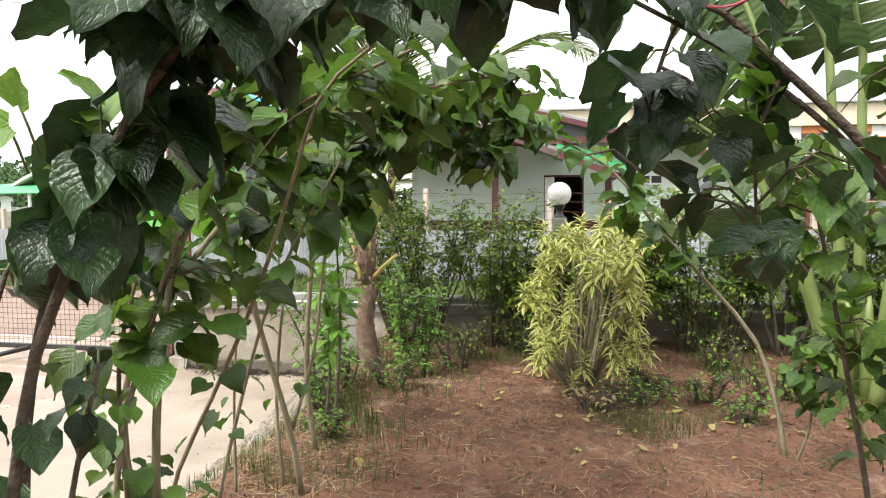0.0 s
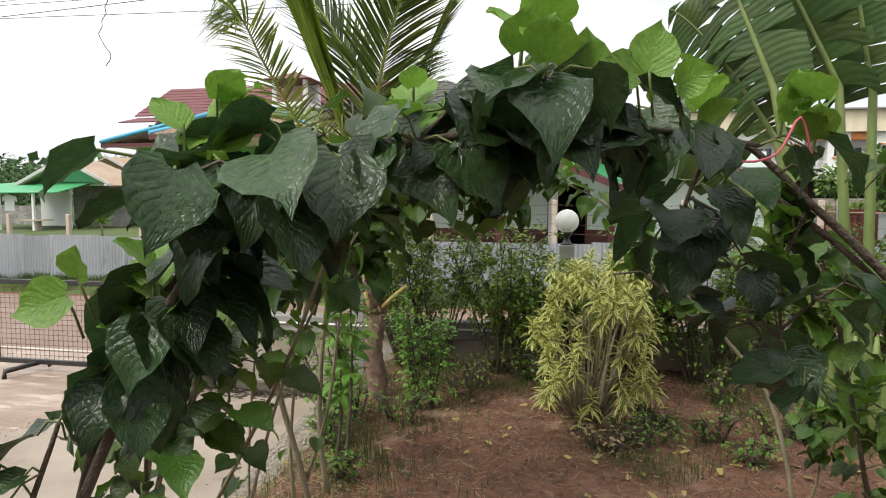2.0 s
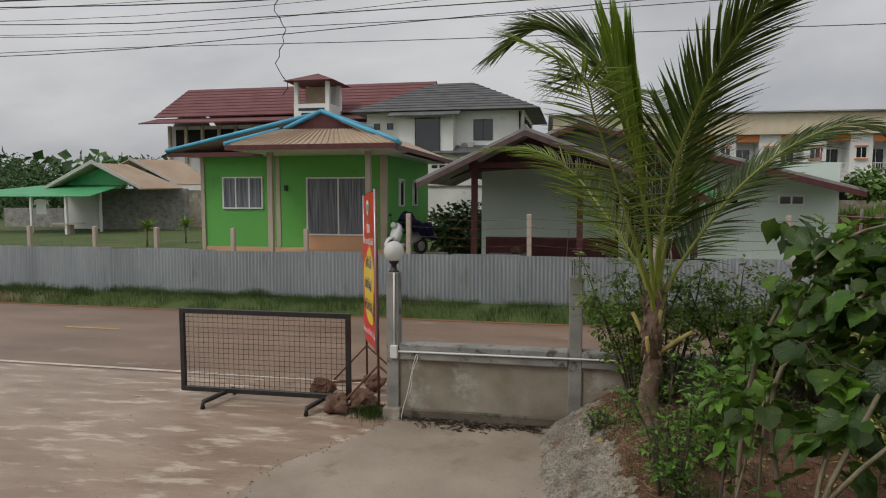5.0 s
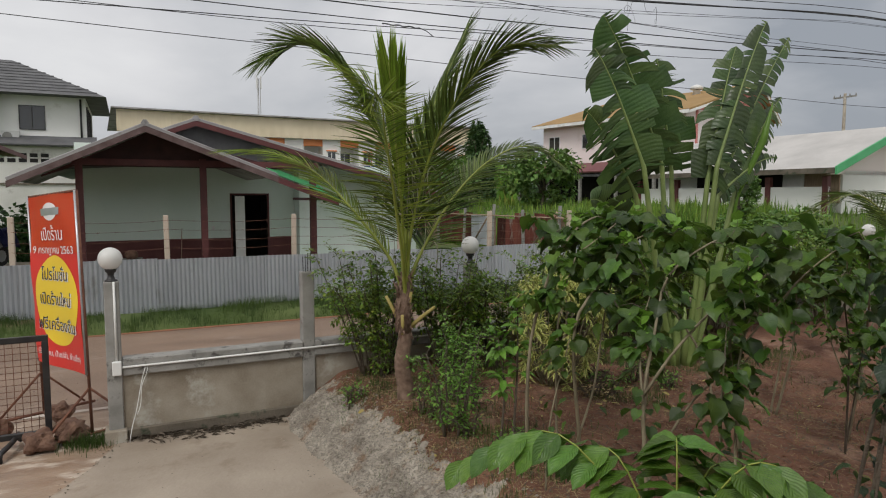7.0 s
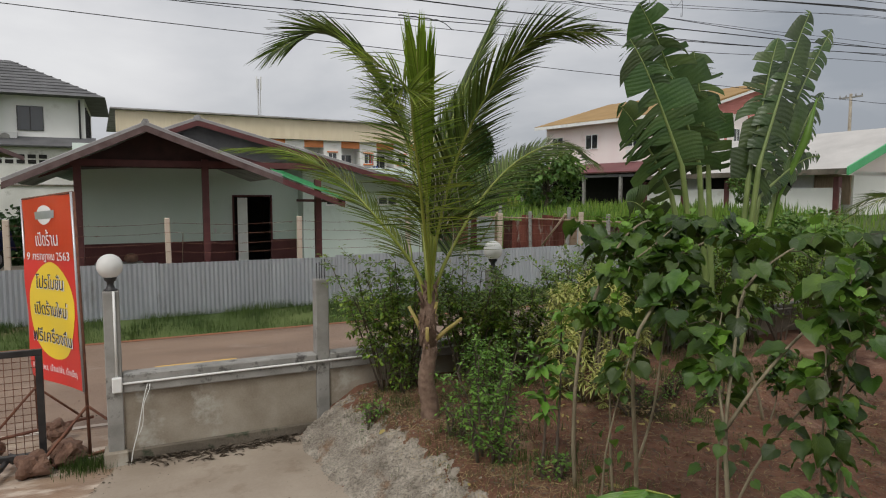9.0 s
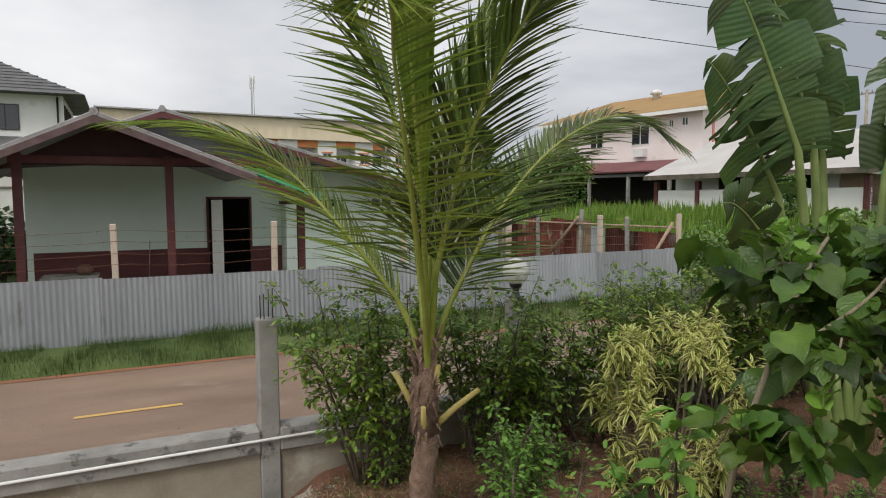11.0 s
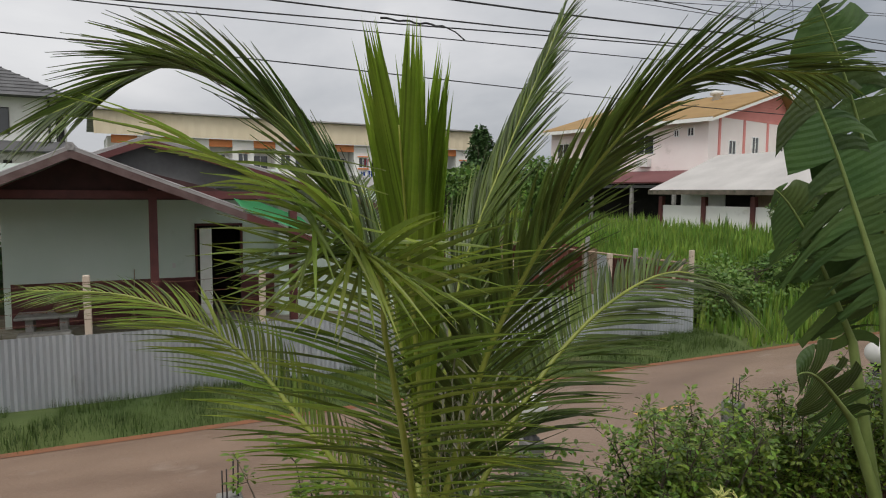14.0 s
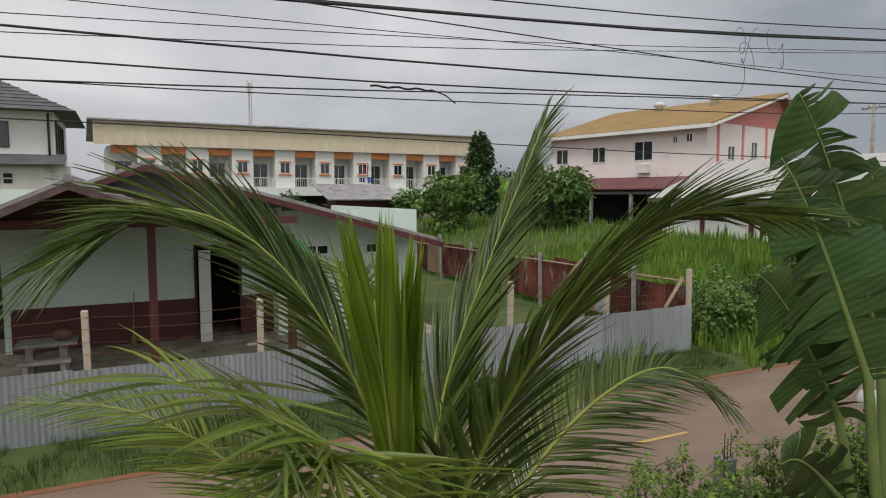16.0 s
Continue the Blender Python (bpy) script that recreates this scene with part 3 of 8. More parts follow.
sheet("driveway", spaced((-30, -9, 12), (-9, -1.9, 60)), spaced((-12, 0, 20), (0, 8.0, 60)), drive_z, M["drive_old"],
      "old driveway slab with muddy wet patches and pale flakes", "driveway", keep=lambda x, y: x < edge_x(y) + 0.3)
ys = spaced((-12, 0, 24), (0, 6.54, 80))
sv, sf = [], []
for j, yy in enumerate(ys):
    for i in range(13):
        xx = lerp(slab_x(yy), edge_x(yy) + 0.25, i / 12)
        sv.append((xx, yy, drive_z(xx, yy) + 0.004 + 0.008 * ease(0, 1, i)))
    if j:
        sf += [((j - 1) * 13 + i, (j - 1) * 13 + i + 1, j * 13 + i + 1, j * 13 + i) for i in range(12)]
tagged(mesh_part("driveway_slab", sv, sf, M["drive"], None, True), "smooth pale sandy concrete slab of the driveway", "driveway", kind="structure")
sheet("road", spaced((-160, -30, 16), (-30, 30, 60), (30, 160, 16)), spaced((7.92, 13.12, 16)),
      lambda x, y: -0.075 - 0.03 * abs(y - 10.6) / 2.6, M["road"], "village road dusted with reddish mud", "road")
structure("road_verge", boxes((-4.5, 60, 6.74, 7.96, -0.24, -0.092)), M["dirt"], "narrow bare earth verge outside the wall", "verge")
for name, y0, y1, k, lab in (("road_edge_line", 8.16, 8.25, "roadline", "worn white line painted along the road edge"),
                             ("road_far_edge", 12.98, 13.16, "redline", "strip of orange mud along the road edge")):
    sheet(name, spaced((-160, 160, 80)), [y0, y1], lambda x, y: -0.068 - 0.03 * abs(y - 10.6) / 2.6, M[k], lab, "road marking")
for i in range(-6, 7):
    x0 = -3.95 + i * 8.55
    sheet(f"road_centre_dash", [x0, x0 + 0.6, x0 + 1.24], [10.66, 10.75], lambda x, y: -0.070, M["yellowline"], "worn yellow centre dash painted on the road", "road marking")

# gravel spilled over the bank
gv, gf = [], []
rng = random.Random(4)


def stone_at(c, r, verts, faces, rg):
    k = len(verts)
    for d in ((1, 0, 0), (0, 1, 0), (-1, 0, 0), (0, -1, 0), (0, 0, 1), (0, 0, -1)):
        s = r * rg.uniform(0.6, 1.25)
        verts.append((c[0] + d[0] * s + rg.uniform(-.2, .2) * r, c[1] + d[1] * s + rg.uniform(-.2, .2) * r, c[2] + d[2] * s * 0.7))
    for a, b in ((0, 1), (1, 2), (2, 3), (3, 0)):
        faces.append((k + a, k + b, k + 4))
        faces.append((k + b, k + a, k + 5))


def bank_z(x, y):
    """The top of the gravel bank that lies against the edge of the bed."""
    g = x - edge_x(y)
    return (bed_z(x, y) + 0.045 * ease(-.1, .15, g) * ease(.72 + .3 * noise.noise((y * 1.7, 0, 0)), .3, g) - 0.012
            + 0.022 * noise.noise((x * 5, y * 5, 0)) + 0.024 * noise.noise((x * 11, y * 11, 2)) + 0.012 * noise.noise((x * 21, y * 21, 4)))


for i in range(26000):
    y = rng.uniform(-4, 6.5) if i % 5 == 0 else rng.uniform(2.0, 6.5)
    x = edge_x(y) + rng.gauss(0.24, 0.20)
    if x > edge_x(y) - 0.25:
        stone_at((x, y, max(bank_z(x, y) if edge_x(y) - .1 < x < edge_x(y) + .75 else bed_z(x, y), 0.0) + 0.002), rng.choice((0.006, 0.008, 0.010, 0.013, 0.015, 0.022 if i % 8 == 0 else 0.010)), gv, gf, rng)
tagged(mesh_part("gravel", gv, gf, M["gravel"]), "pale grey gravel spilled over the bank of the bed", "gravel", kind="stuff")
sheet("gravel_bank", spaced((-2.95, -1.8, 60)), spaced((-4, 2, 60), (2, 6.5, 220)), bank_z, M["gravel"], "bank of pale grey gravel beside the driveway", "gravel bank",
      keep=lambda x, y: edge_x(y) - 0.1 < x < edge_x(y) + 0.75)
# an unseen plain wall under deep eaves, added to close the place and darken near leaves
structure("wall_south", boxes((-10.5, 9.5, -4.6, -4.4, -0.2, 5.2)), M["stainedwhite"], "added unseen stained white wall that shades the garden from behind", "wall")
structure("eaves_south", boxes((-11, 10, -4.6, -3.3, 5.24, 5.36)), M["roofgrey"], "added unseen grey eaves over the shading wall", "eaves")

# ---- the roadside wall ----
WY = 6.62
POSTS = [-4.43, -2.38, -0.20, 1.95, 4.05, 6.15, 8.25, 10.35]
wall = tagged(new("boundary_wall"), "low grey cement-rendered wall with a coping", "wall", kind="structure")
for a, b in zip(POSTS, POSTS[1:]):
    part("wall_panel", boxes((a + 0.075, b - 0.075, WY - 0.04, WY + 0.05, -0.2, 0.70)), M["concrete"], wall)
    part("wall_plinth", boxes((a + 0.078, b - 0.078, WY - 0.075, WY + 0.085, -0.2, 0.13)), M["plinth"], wall, bevel=0.012)
    part("coping", boxes((a + 0.072, b - 0.072, WY - 0.085, WY + 0.10, 0.702, 0.885)), M["concrete_dark"], wall, bevel=0.012)


def wall_post(x, globe, rebar):
    p = thing("wall_post", "square grey concrete wall post" + (" with thin dark reinforcing bars on top" if rebar else " carrying a globe lamp"), "post", "posts of the boundary wall", (x, WY, 0))
    part("shaft", boxes((-0.072, 0.072, -0.072, 0.072, -0.1, 1.70)), M["concrete_dark"], p, bevel=0.008)
    part("footing", boxes((-0.11, 0.10, -0.13, 0.12, -0.15, 0.14)), M["concrete"], p, bevel=0.01)
    if rebar:
        for dx, dy in ((-0.045, -0.03), (-0.022, -0.045), (0.025, 0.03), (0.045, -0.02)):
            part("reinforcing_bar", tube(bmesh.new(), [(dx, dy, 1.68), (dx * 1.05, dy, 1.9 + dx * 0.5)], 0.0045, 6), M["black"], p)
    if globe:
        g = thing("globe_lamp", "white globe lamp on a black turned base on the wall post", "lamp", "globe lamps on the wall", (x, WY, 1.70))
        bm = bmesh.new()
        tube(bm, [(0, 0, 0), (0, 0, .012), (0, 0, .02), (0, 0, .06), (0, 0, .085), (0, 0, .10), (0, 0, .125), (0, 0, .135)], [.062, .062, .042, .028, .034, .052, .058, .05], 16)
        part("base", bm, M["black"], g)
        bm = bmesh.new()
        ball(bm, (0, 0, 0.235), 0.118, 24, 16)
        part("globe", bm, M["globe"], g, "smooth white opal globe")


for i, x in enumerate(POSTS):
    wall_post(x, i in (0, 2, 4, 6), i in (1, 3, 5, 7))
# conduit along the wall
c = thing("conduit", "white plastic cable conduit clipped along the wall and up the post", "conduit")
bm = tube(bmesh.new(), [(-4.405, WY - 0.085, 1.70), (-4.405, WY - 0.085, 0.86)], 0.012)
part("riser", bm, M["pvc"], c)
part("run", tube(bmesh.new(), [(-4.40, WY - 0.098, 0.80), (-2.3, WY - 0.098, 0.812), (0.0, WY - 0.098, 0.815), (4, WY - 0.098, 0.82), (10.3, WY - 0.098, 0.82)], 0.011), M["pvc"], c)
part("junction_box", boxes((-4.45, -4.36, WY - 0.125, WY - 0.075, 0.72, 0.87)), M["pvc"], c, bevel=0.01)
lead = []
for i in range(18):
    f = i / 17
    lead.append((-4.14 - 0.06 * math.sin(f * 2.6) - 0.14 * f * f, WY - 0.11 - 0.05 * f, 0.78 - 0.78 * f + 0.03 * math.sin(f * 9)))
w = thing("dangling_lead", "thin white cable hanging down the wall", "cable")
part("cable", tube(bmesh.new(), lead, 0.005, 5), M["pvc"], w)
part("loop", tube(bmesh.new(), [(p[0] + 0.02 + 0.01 * math.sin(i), p[1] - 0.005, p[2]) for i, p in enumerate(lead[:11])], 0.004, 5), M["pvc"], w)

# ---- the corrugated fence across the road ----
FY = 14.72
fence = tagged(new("sheet_fence"), "long low fence of grey corrugated iron sheets", "fence", kind="structure")
rng = random.Random(7)
x = -31.0
while x < 9.9:
    wd = rng.choice((0.78, 1.55, 1.55, 2.35))
    x1 = min(x + wd, 10.1)
    hi = 1.19 + rng.uniform(-0.03, 0.03) + 0.05 * ease(4, 10, x)
    z0 = -0.02
    part("sheet", ribbed((x, FY - 0.05 + rng.uniform(-0.012, 0.012), z0), (x1 - x + 0.04, rng.uniform(-0.02, 0.02), rng.uniform(-0.02, 0.02)), (rng.uniform(-0.01, 0.01), 0.02, hi - z0), (0, -1, 0), 0.09, 0.012, 0.003), M["corr"], fence)
    x = x1


def fence_post(x, y, top, label="rough pale concrete fence post", lean=0.0, material=None):
    p = thing("fence_post", label, "post", "concrete fence posts", (x, y, 0))
    part("shaft", boxes((-0.055, 0.055, -0.055, 0.055, -0.1, top)), material or M["column"], p, bevel=0.012)
    p.rotation_euler = (0, radians(lean), 0)
    return p


FPOSTS = [-23.2, -21.2, -19.2, -17.2, -15.15, -13.3, -11.1, -9.08, -6.4, -3.47, -0.66, 2.1, 4.75, 7.45, 10.15]
for x in FPOSTS:
    fence_post(x, FY + 0.10, 2.15 if x > -7 else 1.75, lean=rng.uniform(-1.2, 1.2))
wires = thing("barbed_wire", "thin strands of barbed wire strung between the fence posts", "wire")
for z in (1.42, 1.62, 1.84, 2.04):
    strand = []
    for x0, x1 in zip(FPOSTS[8:], FPOSTS[9:]):
        strand += [(lerp(x0, x1, k / 6), FY + 0.04, z - 0.05 * math.sin(math.pi * k / 6) + rng.uniform(-.008, .008)) for k in range(6)]
    bm = tube(bmesh.new(), strand, 0.0035, 4)
    for k in range(0, len(strand) * 3):
        q = rng.choice(strand)
        xx = q[0] + rng.uniform(0, .45)
        tube(bm, [(xx, q[1] - .01, q[2] - .015), (xx + .01, q[1] + .01, q[2] + .015)], 0.003, 3)
    part("strand", bm, M["rust"], wires)
# rusty side fence that runs back from the corner
side = tagged(new("side_fence"), "patched fence of rusty red and grey corrugated sheets", "fence", kind="structure")
y = 15.3
i = 0
while y < 36:
    wd = rng.choice((0.7, 0.75, 0.8))
    hi = 1.75 + rng.uniform(-0.2, 0.12)
    part("sheet", ribbed((10.62 + rng.uniform(-.03, .03), y, 0.30), (rng.uniform(-.03, .03), wd + .05, rng.uniform(-.04, .04)), (0, rng.uniform(-.05, .05), hi - .30), (-1, 0, 0), 0.09, 0.012, 0.003),
         M["corrust" if y < 18 else rng.choice(("corrust", "corrust", "corr", "corrust", "corrust", "wood"))], side)
    y += wd
for k, y in enumerate((17.2, 19.6, 22.0, 24.6, 27.4, 30.2, 33.2)):
    fence_post(10.5, y, 2.0 + .2 * (k % 2), "leaning grey concrete fence post", rng.uniform(-3, 3), M["concrete_dark"])
part("brace", tube(bmesh.new(), [(10.1, 15.0, 1.9), (9.2, 14.9, 0.9)], 0.06, 4), M["wood"], side)
part("brace", tube(bmesh.new(), [(10.45, 19.6, 1.95), (10.35, 21.2, 0.5)], 0.05, 4), M["wood"], side)
part("brace", tube(bmesh.new(), [(10.45, 24.6, 1.9), (10.35, 26.0, 0.5)], 0.05, 4), M["wood"], side)
part("rail", tube(bmesh.new(), [(10.5, 15.3, 1.75), (10.5, 25, 1.7), (10.5, 36, 1.6)], 0.03, 6), M["wood"], side)


# ---- houses ----
def window(parent, x0, x1, y, z0, z1, panes=2, face=-1, deep=0.06, glassmat="window", bars=False, trim="frame"):
    """A window or glazed door in a wall that faces -y (face -1): frame, panes, mullions."""
    w = new("window")
    w.parent = parent
    a, b = sorted((y + face * deep, y + 0.02 * -face))
    t = 0.05
    part("frame", boxes((x0, x1, a, b, z0, z0 + t), (x0, x1, a, b, z1 - t, z1), (x0, x0 + t, a, b, z0 + t, z1 - t), (x1 - t, x1, a, b, z0 + t, z1 - t),
                        *[(lerp(x0, x1, k / panes) - t / 2, lerp(x0, x1, k / panes) + t / 2, a, b, z0 + t, z1 - t) for k in range(1, panes)]), M[trim], w)
    for k in range(panes):
        part("pane", boxes((lerp(x0, x1, k / panes) + t / 2, lerp(x0, x1, (k + 1) / panes) - t / 2, y + face * 0.028, y + face * 0.016, z0 + t, z1 - t)), M[glassmat], w)
    if bars:
        bm = bmesh.new()
        for k in range(1, 9):
            xx = lerp(x0, x1, k / 9)
            tube(bm, [(xx, y + face * 0.09, z0), (xx, y + face * 0.09, z1)], 0.012, 4)
        part("bars", bm, M["frame"], w)
    return w


# bungalow with the maroon gable
b = thing("bungalow", "pale mint bungalow with maroon trim and a grey gabled roof", "house")
BW = 21.9
part("floor_slab", boxes((-6.2, 5.5, 17.6, 30.0, -0.1, 0.06)), M["concrete"], b)
part("front_wall", boxes((-5.5, -1.10, BW, BW + 0.15, 1.18, 4.2), (-1.10, 0.06, BW, BW + 0.15, 2.60, 4.2), (0.06, 1.15, BW, BW + 0.15, 1.18, 4.2)), M["mint"], b)
part("dado", boxes((-5.5, -1.10, BW - 0.02, BW + 0.15, 0.06, 1.18), (0.06, 1.15, BW - 0.02, BW + 0.15, 0.06, 1.18)), M["maroon2"], b, "dark maroon painted lower wall")
# the unlit room behind the door, its shade painted near-black
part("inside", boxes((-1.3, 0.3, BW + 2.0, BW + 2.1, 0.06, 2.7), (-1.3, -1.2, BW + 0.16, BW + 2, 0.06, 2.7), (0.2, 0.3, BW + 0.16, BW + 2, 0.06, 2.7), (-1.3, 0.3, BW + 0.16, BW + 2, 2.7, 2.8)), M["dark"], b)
d = part("door", boxes((-1.10, -0.80, BW - 0.75, BW - 0.71, 0.08, 2.57)), M["frame"], b, "open white door leaf")
d.data.transform(Matrix.Identity(4))
part("door_frame", boxes((-1.16, -1.10, BW - 0.05, BW + 0.16, 0.06, 2.66), (0.06, 0.12, BW - 0.05, BW + 0.16, 0.06, 2.66), (-1.16, 0.12, BW - 0.05, BW + 0.16, 2.60, 2.66)), M["maroon"], b)
part("side_wall", boxes((1.15, 5.3, 21.2, 21.35, 0.0, 3.6), (1.0, 1.15, 21.2, 22.05, 0.0, 3.9), (5.15, 5.3, 21.35, 30, 0, 3.6)), M["mint"], b, "plain pale mint wall")
part("side_wall", boxes((-5.65, -5.5, BW, 30, 0.0, 4.2)), M["mint"], b)
for x0 in (1.75, 3.6):
    window(b, x0, x0 + 0.75, 21.2, 2.30, 2.62, 2)
for x in (-5.35, -2.33, 0.75):
    part("porch_post", boxes((x - 0.085, x + 0.085, 18.3, 18.47, 0.05, 3.1 if x > 0 else 3.6)), M["maroon"], b)
part("tie_beam", boxes((-5.5, 0.9, 18.28, 18.36, 3.38, 3.55)), M["maroon"], b)
# gable infill, painted darker for the shade below the overhang
part("gable_board", prism([(-5.55, 3.35), (0.0, 3.35), (-3.72, 4.28)], "y", 18.40, 18.44), M["gableboard"], b, "maroon boarded gable with the overhang's shade in its colour")
PK, EL, ER, YF, YB = (-3.79, 4.37), (-6.75, 2.98), (1.0, 2.56), 16.95, 26.0


def gable_roof(parent, pk, el, er, y0, y1, material, trim, thick=0.05):
    for (ex, ez) in (el, er):
        part("roof_sheet", slab([(pk[0], y0, pk[1]), (pk[0], y1, pk[1]), (ex, y1, ez), (ex, y0, ez)], thick), material, parent)
        # ribs of the sheets run down the slope
        bm = bmesh.new()
        n = int((y1 - y0) / 0.28)
        for k in range(n + 1):
            yy = lerp(y0 + 0.02, y1 - 0.02, k / n)
            tube(bm, [(pk[0], yy, pk[1] + 0.012), (ex, yy, ez + 0.012)], 0.022, 4, False)
        part("roof_rib", bm, material, parent)
        dz = 0.16
        part("barge_board", prism([(pk[0], pk[1] - thick - 0.005), (pk[0], pk[1] - thick - dz), (ex, ez - thick - dz), (ex, ez - thick - 0.005)], "y", y0, y0 + 0.04), trim, parent, "maroon barge board")
    part("ridge_cap", tube(bmesh.new(), [(pk[0], y0 - 0.02, pk[1] + 0.01), (pk[0], y1, pk[1] + 0.01)], 0.09, 6), material, parent)


gable_roof(b, PK, EL, (-0.55, 3.145), YF, 22.6, M["roofgrey"], M["barge"])
gable_roof(b, (-2.37, 4.82), (-6.3, 3.3), (5.4, 2.75), 19.5, 30.5, M["roofgrey"], M["maroon"])
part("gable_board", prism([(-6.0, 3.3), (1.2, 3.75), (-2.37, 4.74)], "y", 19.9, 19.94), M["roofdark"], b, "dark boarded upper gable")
part("green_awning", ribbed((-0.62, 16.93, 3.165), (0, 2.5, 0.42), (1.80, 0, -0.68), (0.35, -.16, 0.92), 0.16, 0.014, 0.003), M["roofgreen"], b, "translucent green roof sheet")
part("barge_board", prism([(-0.55, 3.09), (-0.55, 2.93), (1.12, 2.30), (1.12, 2.46)], "y", YF, YF + .04), M["maroon"], b, "maroon barge board")
part("eave_rafter", boxes((0.95, 1.03, YF, 22.0, 2.44, 2.52)), M["maroon"], b)
part("wall_switch", boxes((-1.75, -1.67, BW - .02, BW + .01, 1.45, 1.58)), M["plastic"], b)
# garden table and clutter on the porch
tb = thing("stone_table", "old grey concrete garden table on the porch", "table", "", (-4.5, 19.4, 0.06))
part("tabletop", boxes((-0.6, 0.6, -0.4, 0.4, 0.68, 0.75)), M["concrete_dark"], tb, bevel=0.02)
part("pedestal", boxes((-0.4, -0.25, -0.25, 0.25, 0, 0.68)), M["concrete_dark"], tb)
part("pedestal", boxes((0.25, 0.4, -0.25, 0.25, 0, 0.68)), M["concrete_dark"], tb)
bn = thing("stone_bench", "grey concrete garden bench beside the table", "bench", "", (-4.5, 18.75, 0.06))
part("seat", boxes((-0.5, 0.5, -0.16, 0.16, 0.38, 0.45)), M["concrete_dark"], bn, bevel=0.015)
part("leg", boxes((-0.4, -0.3, -0.12, 0.12, 0, 0.38)), M["concrete_dark"], bn)
part("leg", boxes((0.3, 0.4, -0.12, 0.12, 0, 0.38)), M["concrete_dark"], bn)
sk = thing("sack", "brown cloth sack lying on the table", "sack", "", (-4.2, 19.4, 0.81))
bm = bmesh.new()
ball(bm, (0, 0, 0.11), 0.19, 10, 7, 0.75)
part("cloth", bm, M["stone"], sk)
br = thing("broom", "thin broom leaning against the porch wall", "broom", "", (-2.75, 21.7, 0.06))
part("handle", tube(bmesh.new(), [(0, 0, 0.2), (0.06, 0.12, 1.4)], 0.014, 6), M["wood"], br)
part("head", tube(bmesh.new(), [(0, 0, 0.0), (0, 0, 0.25)], [0.10, 0.03], 8), M["drygrass"], br)
pb = thing("basin", "black rubber basin on the porch floor", "basin", "", (-1.9, 18.7, 0.06))
part("bowl", tube(bmesh.new(), [(0, 0, 0), (0, 0, .16), (0, 0, .17), (0, 0, .06)], [.20, .27, .25, .18], 16), M["tire"], pb)
pl = thing("plank", "short white board lying on the porch floor", "board", "", (.25, 20.4, 0.06))
pl.rotation_euler = (0, 0, radians(28))
part("board", boxes((-.32, .32, -.06, .06, 0, .05)), M["frame"], pl, bevel=.006)
fl = thing("footwear", "pair of pale rubber sandals beside the porch edge", "sandals", "", (-.55, 18.2, 0.06))
for dx in (0, .16):
    part("sandal", boxes((dx - .05, dx + .05, -.13, .13, 0, .03)), M["redcloth"], fl, bevel=.012)

# green house
g = thing("green_house", "bright green bungalow with a peach plinth and blue ridged roof", "house")
GY = 20.8
for r in ((-15.55, -14.80, GY, GY + .15, 0.78, 3.95), (-14.80, -13.25, GY, GY + .15, 0.78, 2.12), (-14.80, -13.25, GY, GY + .15, 3.25, 3.95), (-13.25, -11.62, GY, GY + .15, 0.78, 3.95), (-11.62, -9.28, GY, GY + .15, 3.22, 3.95), (-9.28, -8.74, GY, GY + .15, 0.78, 3.95)):
    part("wall_panel", boxes(r), M["green"], g)
part("plinth", boxes((-15.58, -8.71, GY - .03, GY + .15, -0.1, 0.78), (-12.3, -8.5, 18.8, GY - .03, -0.1, 0.75), (-11.62, -9.28, GY - .001, GY + .15, 0.78, 1.22)), M["peach"], g, "peach painted plinth")
part("side_wall", boxes((-8.89, -8.74, GY + .15, 27.0, -0.1, 3.95)), M["green"], g)
part("back_wall", boxes((-15.55, -8.74, 26.9, 27.05, -0.1, 3.95), (-15.55, -15.4, GY + .15, 26.9, -0.1, 3.95)), M["green"], g)
part("corner_post", boxes((-15.64, -15.50, GY - .06, GY + .1, -0.1, 3.95)), M["column"], g)
for x in (-12.06, -8.78):
    part("porch_column", boxes((x - .08, x + .08, 18.9, 19.06, -0.1, 3.98)), M["column"], g)
part("wall_column", boxes((-8.95, -8.72, GY - .05, GY + .1, 0.7, 3.95)), M["column"], g)
part("wall_column", boxes((-12.75, -12.60, GY - .03, GY - .005, 0.8, 3.95)), M["column"], g)
window(g, -14.80, -13.25, GY, 2.12, 3.25, 3, glassmat="curtain")
window(g, -11.62, -9.28, GY, 1.22, 3.22, 2, glassmat="curtain")
gw = window(g, -0.3, 0.3, 0, 2.2, 3.2, 1)
gw.location, gw.rotation_euler = (-8.72, 22.6, 0), (0, 0, radians(90))
gw2 = window(g, -0.3, 0.3, 0, 2.2, 3.2, 1)
gw2.location, gw2.rotation_euler = (-8.72, 24.6, 0), (0, 0, radians(90))
part("wall_lamp", boxes((-12.42, -12.32, GY - .10, GY - .001, 2.75, 2.95)), M["black"], g, "small black wall lamp", .01)
part("soffit", boxes((-16.2, -8.2, 20.0, 27.5, 3.96, 4.00), (-12.8, -7.8, 17.9, 19.999, 3.96, 4.00)), M["frame"], g, "white soffit")
AP = (-10.6, 5.30)
part("roof_sheet", slab([(AP[0], 19.9, AP[1]), (AP[0], 25.0, AP[1]), (-16.4, 27.6, 4.08), (-16.4, 20.0, 4.08)], 0.05), M["rooftan"], g)
part("roof_sheet", slab([(AP[0], 19.9, AP[1]), (AP[0], 25.0, AP[1]), (-7.6, 27.6, 4.06), (-7.6, 18.3, 4.06)], 0.05), M["rooftan"], g)
